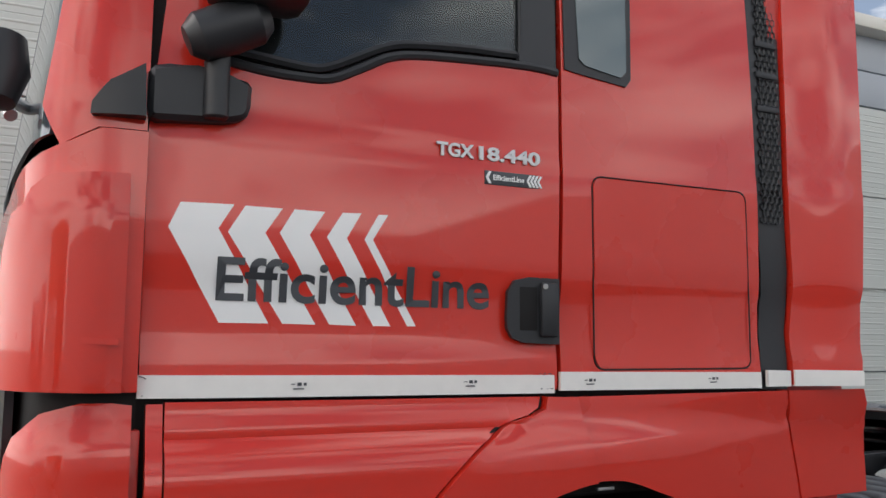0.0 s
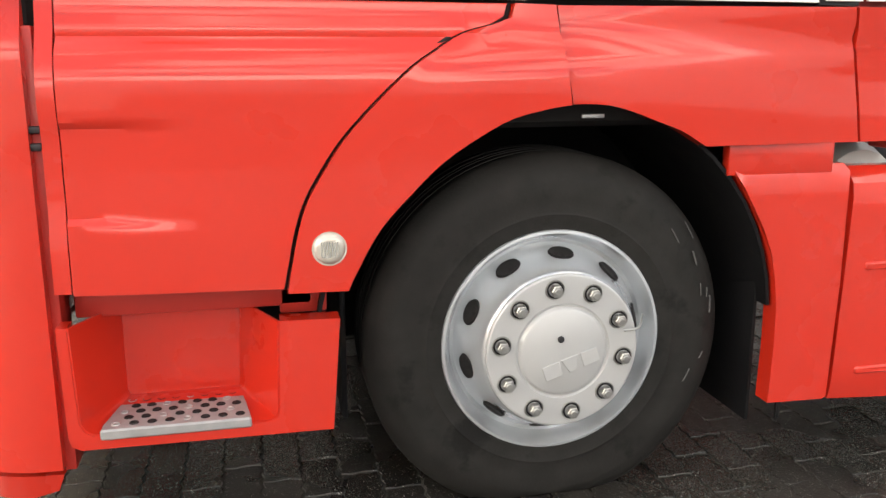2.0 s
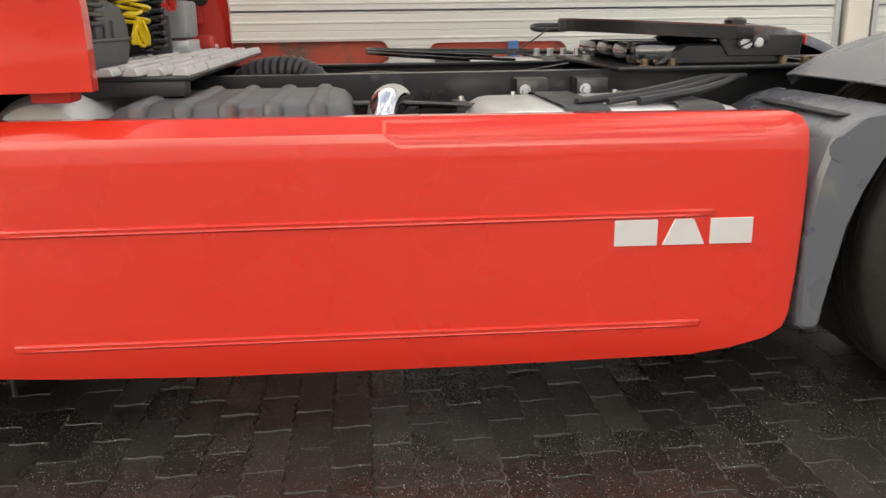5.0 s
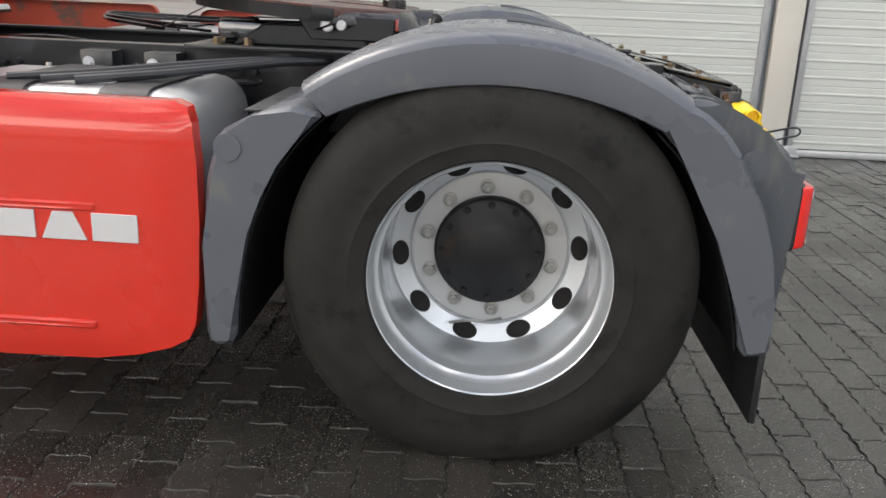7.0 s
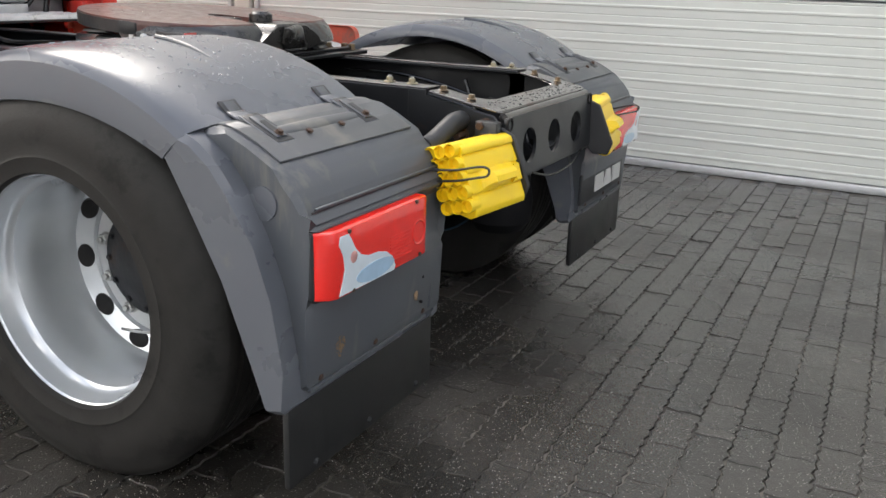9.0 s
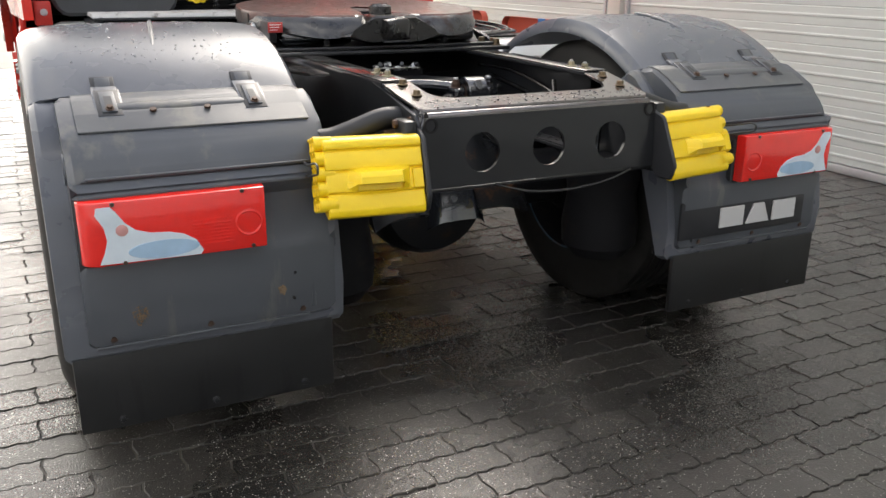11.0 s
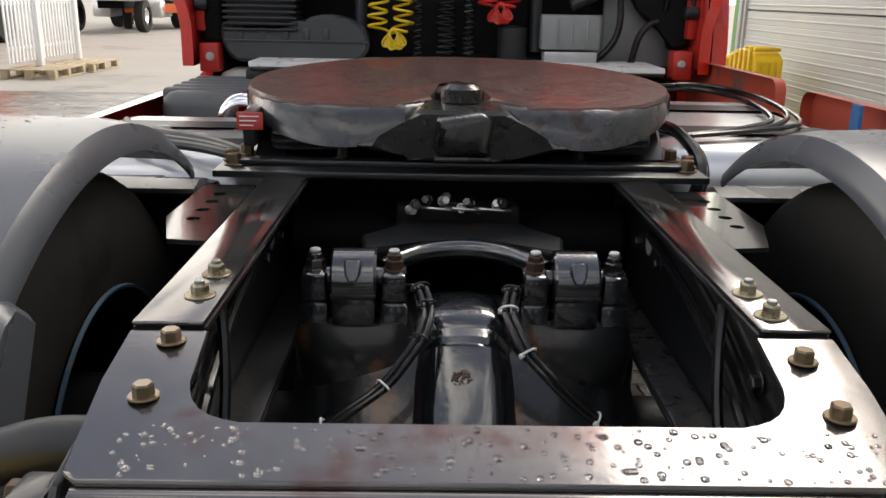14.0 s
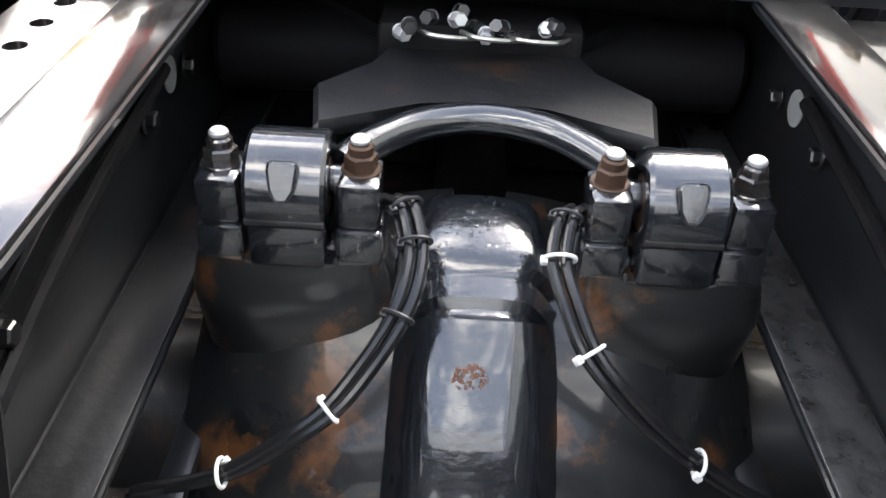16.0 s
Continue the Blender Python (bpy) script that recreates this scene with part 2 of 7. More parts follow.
ORANGE = mat("orange_panel", (0.75, 0.16, 0.05), 0.5, 0, 0, 0.08, 3, 0)


def paver_material():
    m = mat("wet_concrete_paver", (0.034, 0.031, 0.0265), 0.44, 0, 0, 0.5, 40, 1.0, 200, rvar=0.16)
    n, l = m.node_tree.nodes, m.node_tree.links
    p = n["Principled BSDF"]
    base = p.inputs["Base Color"].links[0].from_socket
    info = n.new("ShaderNodeObjectInfo")
    isl = n.new("ShaderNodeNewGeometry")
    add = n.new("ShaderNodeMath")
    l.new(info.outputs["Random"], add.inputs[0])
    l.new(isl.outputs["Random Per Island"], add.inputs[1])
    fr = n.new("ShaderNodeMath")
    fr.operation = "FRACT"
    l.new(add.outputs[0], fr.inputs[0])
    mr = n.new("ShaderNodeMapRange")
    mr.inputs["To Min"].default_value, mr.inputs["To Max"].default_value = 0.72, 1.25
    l.new(fr.outputs[0], mr.inputs["Value"])
    sc = n.new("ShaderNodeVectorMath")
    sc.operation = "SCALE"
    l.new(base, sc.inputs[0])
    l.new(mr.outputs["Result"], sc.inputs["Scale"])
    geo = n.new("ShaderNodeNewGeometry")
    # Pale specks: grit, brightened to carry the wet paving's sparkle in colour.
    grit_glint = n.new("ShaderNodeTexVoronoi")
    grit_glint.inputs["Scale"].default_value = 150
    l.new(geo.outputs["Position"], grit_glint.inputs["Vector"])
    near = n.new("ShaderNodeMapRange")
    near.inputs["From Min"].default_value, near.inputs["From Max"].default_value = 0.26, 0.16
    l.new(grit_glint.outputs["Distance"], near.inputs["Value"])
    pick = n.new("ShaderNodeMath")
    pick.operation = "GREATER_THAN"
    pick.inputs[1].default_value = 0.64
    l.new(grit_glint.outputs["Color"], pick.inputs[0])
    both = n.new("ShaderNodeMath")
    both.operation = "MULTIPLY"
    l.new(near.outputs["Result"], both.inputs[0])
    l.new(pick.outputs[0], both.inputs[1])
    mx = n.new("ShaderNodeMix")
    mx.data_type = "RGBA"
    mx.inputs["B"].default_value = (0.52, 0.50, 0.47, 1)
    l.new(both.outputs[0], mx.inputs["Factor"])
    l.new(sc.outputs["Vector"], mx.inputs["A"])
    l.new(mx.outputs["Result"], p.inputs["Base Color"])
    wet = n.new("ShaderNodeTexNoise")
    wet.inputs["Scale"].default_value, wet.inputs["Detail"].default_value = 1.6, 5
    l.new(geo.outputs["Position"], wet.inputs["Vector"])
    wr = n.new("ShaderNodeMapRange")
    wr.inputs["From Min"].default_value, wr.inputs["From Max"].default_value = 0.38, 0.62
    wr.inputs["To Min"].default_value, wr.inputs["To Max"].default_value = 0.13, 0.40
    l.new(wet.outputs["Fac"], wr.inputs["Value"])
    l.new(wr.outputs["Result"], p.inputs["Roughness"])
    p.inputs["Coat Weight"].default_value, p.inputs["Coat Roughness"].default_value = 0.4, 0.18
    l.new(p.inputs["Normal"].links[0].from_socket, p.inputs["Coat Normal"])
    for k in (n1 for n1 in n if n1.bl_idname == "ShaderNodeTexNoise" and n1 != wet):
        l.new(geo.outputs["Position"], k.inputs["Vector"])
    return m


PAVER = paver_material()
JOINT = mat("wet_joint_sand", (0.045, 0.041, 0.035), 0.55, 0, 0, 0.5, 25, 0.5, 150, spot=(0.13, 0.118, 0.10), spot_at=0.50, spot_scale=1.3)


# ---- mesh helpers ----
def finish(bm, name, material, smooth=32):
    bmesh.ops.recalc_face_normals(bm, faces=bm.faces[:])
    me = bpy.data.meshes.new(name)
    bm.to_mesh(me)
    bm.free()
    me.materials.append(material)
    if smooth:
        me.polygons.foreach_set("use_smooth", [True] * len(me.polygons))
        me.set_sharp_from_angle(angle=radians(smooth))
    return me


def part(name, bm, material, parent=None, label="", smooth=32):
    ob = new(name, finish(bm, name, material, smooth))
    if parent:
        ob.parent = parent
    if label:
        ob["label"] = label
    return ob


def thing(name, label, category, group="", kind="", at=(0, 0, 0)):
    ob = new(name)
    ob.location = at
    ob.empty_display_size = 0.1
    return tagged(ob, label, category, group, kind)


def box(x0, x1, y0, y1, z0, z1, bev=0.0, bm=None, segs=2):
    bm = bm or bmesh.new()
    r = bmesh.ops.create_cube(bm, size=1.0)
    for v in r["verts"]:
        v.co = Vector(((x0 + x1) / 2 + v.co.x * (x1 - x0), (y0 + y1) / 2 + v.co.y * (y1 - y0), (z0 + z1) / 2 + v.co.z * (z1 - z0)))
    if bev:
        es = list({e for v in r["verts"] for e in v.link_edges})
        bmesh.ops.bevel(bm, geom=es, offset=bev, segments=segs, affect="EDGES", profile=0.5)
    return bm


def frame_of(axis):
    """Two directions square to an axis."""
    a = Vector(axis).normalized()
    u = a.orthogonal().normalized() if abs(a.z) > 0.9 else a.cross(Vector((0, 0, 1))).normalized()
    return a, u, a.cross(u).normalized()


def lathe(profile, centre, axis, segs=32, bm=None, arc=None):
    """Turns (radius, distance along axis) pairs round an axis through centre."""
    bm = bm or bmesh.new()
    a, u, v = frame_of(axis)
    c = Vector(centre)
    full = arc is None
    n = segs if full else segs + 1
    a0, a1 = (0, math.tau) if full else arc
    rings = []
    for r, h in profile:
        ring = []
        for i in range(n):
            t = a0 + (a1 - a0) * i / segs
            ring.append(bm.verts.new(c + a * h + (u * math.cos(t) + v * math.sin(t)) * max(r, 1e-5)))
        rings.append(ring)
    for p, q in zip(rings, rings[1:]):
        for i in range(segs):
            j = (i + 1) % n if full else i + 1
            bm.faces.new((p[i], p[j], q[j], q[i]))
    bmesh.ops.remove_doubles(bm, verts=bm.verts[:], dist=2e-5)
    return bm


def cyl(p, q, r, segs=20, bev=0.0, bm=None, r2=None):
    """A solid cylinder from p to q with softened rims."""
    p, q = Vector(p), Vector(q)
    h = (q - p).length
    r2 = r if r2 is None else r2
    b = min(bev, h / 3)
    prof = [(0, 0), (r - b, 0), (r, b), (r2, h - b), (r2 - b, h), (0, h)] if b else [(0, 0), (r, 0), (r2, h), (0, h)]
    return lathe(prof, p, q - p, segs, bm)


def smooth_path(pts, n=6):
    """Catmull-Rom through the points."""
    P = [Vector(p) for p in pts]
    P = [P[0] * 2 - P[1]] + P + [P[-1] * 2 - P[-2]]
    out = []
    for i in range(1, len(P) - 2):
        for k in range(n):
            t = k / n
            a, b, c, d = P[i - 1], P[i], P[i + 1], P[i + 2]
            out.append(0.5 * ((2 * b) + (c - a) * t + (2 * a - 5 * b + 4 * c - d) * t * t + (3 * b - a - 3 * c + d) * t ** 3))
    out.append(P[-2])
    return out


def tube(pts, r, segs=8, n=6, bm=None, closed=False, flat=None):
    """A round bar along a smooth path; n=0 keeps the corners. flat: (width, height) gives a strap."""
    bm = bm or bmesh.new()
    P = smooth_path(pts, n) if n else [Vector(p) for p in pts]
    rings = []
    up = None
    for i, p in enumerate(P):
        d = (P[min(i + 1, len(P) - 1)] - P[max(i - 1, 0)]).normalized()
        if up is None:
            up = d.orthogonal().normalized() if abs(d.z) > 0.85 else Vector((0, 0, 1))
        u = d.cross(up).normalized()
        w = u.cross(d).normalized()
        up = w
        rr = r[i] if isinstance(r, (list, tuple)) else r
        rings.append([bm.verts.new(p + (u * math.cos(math.tau * k / segs) + w * math.sin(math.tau * k / segs)) * rr) for k in range(segs)])
    for a, b in zip(rings, rings[1:] + (rings[:1] if closed else [])):
        for k in range(segs):
            bm.faces.new((a[k], a[(k + 1) % segs], b[(k + 1) % segs], b[k]))
    if not closed:
        bm.faces.new(rings[0][::-1])
        bm.faces.new(rings[-1])
    return bm


def panel(outline, depth, thick=0.02, step=0.07, cham=0.006, to=None, back=False):
    """A sheet with the outline (a, b), laid at depth(a, b), its rim softened and turned inwards by thick.
    to(a, b, d) gives the place; by default the left side of the truck: x = a, y = d, z = b."""
    to = to or (lambda a, b, d: Vector((a, d, b)))
    bm = bmesh.new()
    f = bm.faces.new([bm.verts.new((a, 0, b)) for a, b in outline])
    if f.normal.y > 0 or (f.normal_update() or f.normal.y > 0):
        f.normal_flip()
    xs, zs = [p[0] for p in outline], [p[1] for p in outline]
    for lo, hi, axis in ((min(xs), max(xs), 0), (min(zs), max(zs), 2)):
        k = int((hi - lo) / step)
        for i in range(1, k + 1):
            c = lo + (hi - lo) * i / (k + 1)
            co, no = [0, 0, 0], [0, 0, 0]
            co[axis], no[axis] = c, 1
            bmesh.ops.bisect_plane(bm, geom=bm.verts[:] + bm.edges[:] + bm.faces[:], plane_co=co, plane_no=no)
    if cham:
        bmesh.ops.inset_region(bm, faces=bm.faces[:], thickness=cham, depth=cham * 0.7, use_even_offset=True)
    base = bmesh.ops.extrude_edge_only(bm, edges=[e for e in bm.edges if e.is_boundary])
    for v in (g for g in base["geom"] if isinstance(g, bmesh.types.BMVert)):
        v.co.y += thick
    if back:
        bmesh.ops.holes_fill(bm, edges=[e for e in bm.edges if e.is_boundary], sides=0)
    for v in bm.verts:
        v.co = to(v.co.x, v.co.z, depth(v.co.x, v.co.z) + v.co.y)
    return bm


def plate(outline, d0, d1, to, bev=0.0):
    """A flat plate: the outline between the depths d0 and d1."""
    bm = bmesh.new()
    lo = [bm.verts.new(to(a, b, d0)) for a, b in outline]
    hi = [bm.verts.new(to(a, b, d1)) for a, b in outline]
    bm.faces.new(lo[::-1])
    bm.faces.new(hi)
    k = len(lo)
    for i in range(k):
        bm.faces.new((lo[i], lo[(i + 1) % k], hi[(i + 1) % k], hi[i]))
    if bev:
        bmesh.ops.bevel(bm, geom=[e for e in bm.edges], offset=bev, segments=1, affect="EDGES")
    return bm


def sweep(sections, closed=False):
    """A skin through sections of equally many points; closed joins the ends of each section."""
    bm = bmesh.new()
    rows = [[bm.verts.new(p) for p in s] for s in sections]
    for a, b in zip(rows, rows[1:]):
        k = len(a)
        for i in range(k if closed else k - 1):
            bm.faces.new((a[i], a[(i + 1) % k], b[(i + 1) % k], b[i]))
    return bm


def thicken(bm, t):
    bmesh.ops.recalc_face_normals(bm, faces=bm.faces[:])
    bmesh.ops.solidify(bm, geom=bm.faces[:], thickness=t)
    return bm


def hexbolt(c, axis, r=0.012, h=0.012, washer=0.018, bm=None):
    """A hexagon head on a washer."""
    bm = bm or bmesh.new()
    a, u, v = frame_of(axis)
    c = Vector(c)
    if washer:
        cyl(c, c + a * 0.003, washer, 14, 0.001, bm)
    lathe([(0, 0.003), (r, 0.003), (r, h), (r * 0.85, h + 0.002), (0, h + 0.002)], c, a, 6, bm)
    return bm


def rounded(x0, x1, z0, z1, r, k=4):
    """A rectangle with round corners, anticlockwise."""
    out = []
    for cx, cz, a in ((x1 - r, z1 - r, 0), (x0 + r, z1 - r, 90), (x0 + r, z0 + r, 180), (x1 - r, z0 + r, 270)):
        for i in range(k + 1):
            t = radians(a + 90 * i / k)
            out.append((cx + r * math.cos(t), cz + r * math.sin(t)))
    return out


def text(name, body, size, m, material, parent, thick=0.002, stretch=1.0, bold=0.0, shear=0.0, label="", width=None):
    """Raised letters as a mesh; m places the left end of the base line, letters in its xy plane."""
    cu = bpy.data.curves.new(name, "FONT")
    cu.body, cu.size, cu.extrude, cu.offset, cu.shear = body, size, thick, bold, shear
    tmp = bpy.data.objects.new(name, cu)
    scene.collection.objects.link(tmp)
    bpy.context.view_layer.update()
    me = bpy.data.meshes.new_from_object(tmp)
    bpy.data.objects.remove(tmp)
    me.name = name
    xs = [v.co.x for v in me.vertices]
    k = width / (max(xs) - min(xs)) if width else stretch
    x0 = min(xs) if width else 0
    me.transform(m @ Matrix.Diagonal((k, 1, 1, 1)) @ Matrix.Translation((-x0, 0, 0)))
    me.materials.clear()
    me.materials.append(material)
    ob = new(name, me)
    ob.parent = parent
    if label:
        ob["label"] = label
    return ob


def side_text(x, y, z, turn=0):
    """Letters on the left side of the truck, read from outside."""
    return Matrix.Translation((x, y, z)) @ Matrix.Rotation(radians(90), 4, "X") @ Matrix.Rotation(radians(turn), 4, "Z")


def loft(rings):
    """A closed solid skinned over rings of equally many points."""
    bm = bmesh.new()
    vs = [[bm.verts.new(p) for p in ring] for ring in rings]
    for lo, hi in zip(vs, vs[1:]):
        for k in range(len(lo)):
            q = (k + 1) % len(lo)
            bm.faces.new((lo[k], lo[q], hi[q], hi[k]))
    bm.faces.new(vs[0][::-1])
    bm.faces.new(vs[-1])
    bmesh.ops.recalc_face_normals(bm, faces=bm.faces[:])
    return bm


def slab(c, along, across, la, lc, h, bev=0.0):
    """A flat block centred on c, la long, lc wide, rising h along the normal of its two directions."""
    a, u = Vector(along).normalized(), Vector(across).normalized()
    n = a.cross(u).normalized()
    bm = box(-la / 2, la / 2, -lc / 2, lc / 2, 0, h, bev)
    for v in bm.verts:
        v.co = Vector(c) + a * v.co.x + u * v.co.y + n * v.co.z
    return bm


def hug(ob, depth, stand=0.0):
    """Lets the vertices of flat side letters follow the sheet depth(x, z)."""
    for v in ob.data.vertices:
        v.co.y += depth(v.co.x, v.co.z) - stand
    return ob


def grounded(bm):
    """Flattens a tyre where it stands."""
    for v in bm.verts:
        v.co.z = max(v.co.z, 0.0012)
    return bm


def lerp_table(table, x):
    """Straight lines through (x, value) pairs."""
    if x <= table[0][0]:
        return table[0][1]
    for (x0, v0), (x1, v1) in zip(table, table[1:]):
        if x <= x1:
            return v0 + (v1 - v0) * (x - x0) / (x1 - x0)
    return table[-1][1]


def sprinkle(name, count, spot, rng, rmin, rmax, material, parent, label):
    """Many low drops as one mesh; spot(rng) gives a place and the surface's normal."""
    vs, fs = [], []
    for _ in range(count):
        p, nrm = spot(rng)
        nrm = Vector(nrm).normalized()
        u = nrm.orthogonal().normalized()
        v = nrm.cross(u)
        r = rmin + (rmax - rmin) * rng.random() ** 2.5
        k = len(vs)
        for rad, h in ((1.0, -0.0003), (0.78, r * 0.35)):
            vs += [tuple(p + (u * math.cos(math.tau * i / 7) + v * math.sin(math.tau * i / 7)) * r * rad + nrm * h) for i in range(7)]
        vs.append(tuple(p + nrm * r * 0.5))
        for i in range(7):
            j = (i + 1) % 7
            fs.append((k + i, k + j, k + 7 + j, k + 7 + i))
            fs.append((k + 7 + i, k + 7 + j, k + 14))
    me = bpy.data.meshes.new(name)
    me.from_pydata(vs, [], fs)
    me.materials.append(material)
    me.polygons.foreach_set("use_smooth", [True] * len(me.polygons))
    ob = new(name, me)
    ob.parent = parent
    return tagged(ob, label, kind="stuff")


def round_line(pts, n=4):
    """A smooth line through (a, b) points."""
    return [(p.x, p.z) for p in smooth_path([(a, 0, b) for a, b in pts], n)]


# ---- ground and building ----
ground_bm = bmesh.new()
GX, GY = [-260, -60, -20, 30, 260], [-260, -40, 40, 260]
gv = [[ground_bm.verts.new((x, y, -0.0055)) for y in GY] for x in GX]
for i in range(len(GX) - 1):
    for j in range(len(GY) - 1):
        ground_bm.faces.new((gv[i][j], gv[i + 1][j], gv[i + 1][j + 1], gv[i][j + 1]))
ground = tagged(part("ground", ground_bm, JOINT, smooth=0), "wet sandy yard ground between and beyond the pavers", "ground", kind="structure")

yard_bm = bmesh.new()
yard_bm.faces.new([yard_bm.verts.new(p) for p in ((-240, -200, -0.003), (-6.1, -200, -0.003), (-6.1, 200, -0.003), (-240, 200, -0.003))])
tagged(part("pavement", yard_bm, YARD, smooth=0), "pale asphalt of the far yard", "pavement", kind="structure")

WALL_Y = 3.5


def door_section(x0, x1, z0, z1):
    """One section of a sectional door: fine ridges and grooves run along it."""
    prof = [(z0 + 0.002, 0.02), (z0 + 0.004, 0.0)]
    z = z0 + 0.05
    while z < z1 - 0.04:
        prof += [(z - 0.008, 0.0), (z, -0.005), (z + 0.010, -0.005), (z + 0.016, 0.0)]
        prof += [(z + 0.058, 0.0), (z + 0.064, 0.004), (z + 0.070, 0.0)]
        z += 0.125
    prof += [(z1 - 0.004, 0.0), (z1 - 0.002, 0.02)]
    rows = [[Vector((x, WALL_Y + d, zz)) for zz, d in prof] for x in (x0, x1)]
    return thicken(sweep(rows), 0.03)


def sectional_door(name, x0, x1, top=4.35):
    d = thing(name, "closed white ribbed sectional garage door", "garage door", kind="structure", at=(0, 0, 0))
    for z0, z1 in ((0.06, 1.195), (1.205, 2.2), (2.21, 3.25), (3.26, top)):
        part("door_panel", door_section(x0, x1, z0, z1), DOORW, d, smooth=20)
    part("bottom_seal", box(x0, x1, WALL_Y - 0.012, WALL_Y + 0.03, 0.0, 0.056, 0.008), GALV, d)
    for x in (x0 - 0.02, x1 + 0.02):
        part("guide_rail", box(x - 0.022, x + 0.022, WALL_Y - 0.03, WALL_Y + 0.03, 0.02, top, 0.004), GALV, d)
        part("rail_foot", box(x - 0.07, x + 0.07, WALL_Y - 0.07, WALL_Y + 0.02, 0.0, 0.02, 0.004), GALV, d)
        part("foot_bracket", box(x - 0.055, x + 0.055, WALL_Y - 0.05, WALL_Y - 0.04, 0.02, 0.09, 0.004), GALV, d)
    return d


sectional_door("door_1", 0.42, 5.70)
sectional_door("door_2", 6.06, 11.3)
sectional_door("door_3", -4.85, 0.08)
wall_bm = box(-5.0, 14.0, WALL_Y + 0.06, WALL_Y + 0.35, -0.1, 5.25)
wall_north = tagged(part("wall_north", wall_bm, FACADE, smooth=0), "grey steel-clad hall wall behind the doors", "wall", kind="structure")
for k, (z0, z1) in enumerate(((4.37, 4.80), (4.815, 5.25))):
    part("cladding_panel", box(-5.0, 14.0, WALL_Y, WALL_Y + 0.057, z0, z1, 0.006), FACADE, wall_north)
for x0, x1 in ((5.79, 5.99), (0.17, 0.34), (11.4, 11.6)):
    part("post", box(x0, x1, WALL_Y - 0.05, WALL_Y + 0.057, 0.21, 4.36, 0.006), POSTW, wall_north)
    part("post_foot", box(x0 + 0.012, x1 - 0.012, WALL_Y - 0.042, WALL_Y + 0.057, 0.0, 0.205, 0.004), DOORW, wall_north)
part("cladding_panel", box(11.62, 14.0, WALL_Y, WALL_Y + 0.057, 0.0, 4.36, 0.006), FACADE, wall_north)
part("eave", box(-5.1, 14.1, WALL_Y - 0.22, WALL_Y + 0.40, 5.25, 5.42, 0.03), POSTW, wall_north)
part("corner_trim", box(-5.10, -5.002, WALL_Y - 0.02, WALL_Y + 0.36, 0.0, 5.25, 0.008), DOORW, wall_north)
part("green_corner_trim", box(-5.35, -5.102, WALL_Y + 0.02, WALL_Y + 0.36, 0.0, 5.25, 0.008), GREENTRIM, wall_north)

# Unseen wall, added to close the yard and hold back low skylight.
wall_south = tagged(part("wall_south", box(-30.0, 40.0, -34.3, -34.0, -0.1, 6.5, 0.02), FACADE, smooth=0), "unseen plain grey wall added across the yard to block low skylight", "wall", kind="structure")
# Unseen as well, added so less low light reaches the truck's rear.
wall_east = tagged(part("wall_east", box(13.7, 14.0, -33.9, 3.49, -0.1, 6.5, 0.02), FACADE, smooth=0), "unseen plain grey wall added behind the trucks to block low skylight", "wall", kind="structure")

# ---- the truck ----
truck = thing("truck", "red two-axle tractor unit with white side tape and grey rear fenders", "truck")


def sstep(a, b, t):
    t = min(max((t - a) / (b - a), 0), 1)
    return t * t * (3 - 2 * t)


def up_y(x, z):
    """The upper cab side."""
    y = -1.222 + 0.055 * max(z - 1.97, 0) ** 1.3 - 0.006 * sstep(1.99, 1.95, z)
    y += 0.011 * sstep(1.40, 1.47, z) * sstep(1.64, 1.60, z)
    y += 0.42 * max(-0.98 - x, 0) ** 2
    return y


SWELL = [(-0.3, 0.058), (0.1, 0.040), (0.63, -0.003), (0.83, -0.021), (1.17, -0.036)]


def low_y(x, z):
    """The lower cab side, swelling below the tape."""
    y = -1.228 - lerp_table(SWELL, x) * sstep(1.315, 1.14, z)
    y += 0.012 * sstep(1.21, 1.235, z) * sstep(1.26, 1.235, z)
    z_lo = 0.845 - 0.06 * (x + 1.13)
    y += 0.013 * sstep(1.064 + 0.004 * (x + 1.1), 1.052, z) * sstep(z_lo - 0.006, z_lo + 0.012, z) * sstep(-0.78, -1.10, x)
    y += 0.05 * max(-1.02 - x, 0)
    return y


# Shell coloured near black so the gaps between panels look shaded.
cab = part("cab", box(-1.36, 0.74, -1.185, 1.185, 1.02, 3.5, 0.06), SEAM, truck, "inner shell of the cab, near black to shade the panel gaps")

door_out = [(-1.193, 1.335), (-0.097, 1.335), (-0.071, 2.250), (-0.17, 2.255), (-0.35, 2.246), (-0.52, 2.232), (-0.604, 2.213), (-0.68, 2.172), (-0.76, 2.132), (-0.83, 2.124), (-0.93, 2.126), (-1.03, 2.138), (-1.045, 2.2), (-1.03, 2.75), (-1.13, 2.75), (-1.165, 2.3), (-1.196, 1.95)]
door = part("cab_door", panel(door_out, up_y, 0.03, 0.045), RED, truck, "red driver's door with white arrow decal")
win = [(-1.03, 2.135), (-0.93, 2.123), (-0.83, 2.121), (-0.76, 2.129), (-0.68, 2.169), (-0.604, 2.21), (-0.52, 2.229), (-0.35, 2.243), (-0.17, 2.252), (-0.075, 2.247), (-0.06, 2.75), (-1.03, 2.75)]
glass_out = [(-1.015, 2.168), (-0.83, 2.152), (-0.765, 2.162), (-0.69, 2.200), (-0.604, 2.243), (-0.52, 2.262), (-0.35, 2.278), (-0.21, 2.284), (-0.188, 2.31), (-0.175, 2.75), (-1.015, 2.75)]
fr_pts = [Vector((a, up_y(a, b) - 0.002, b)) for a, b in win[:10]]
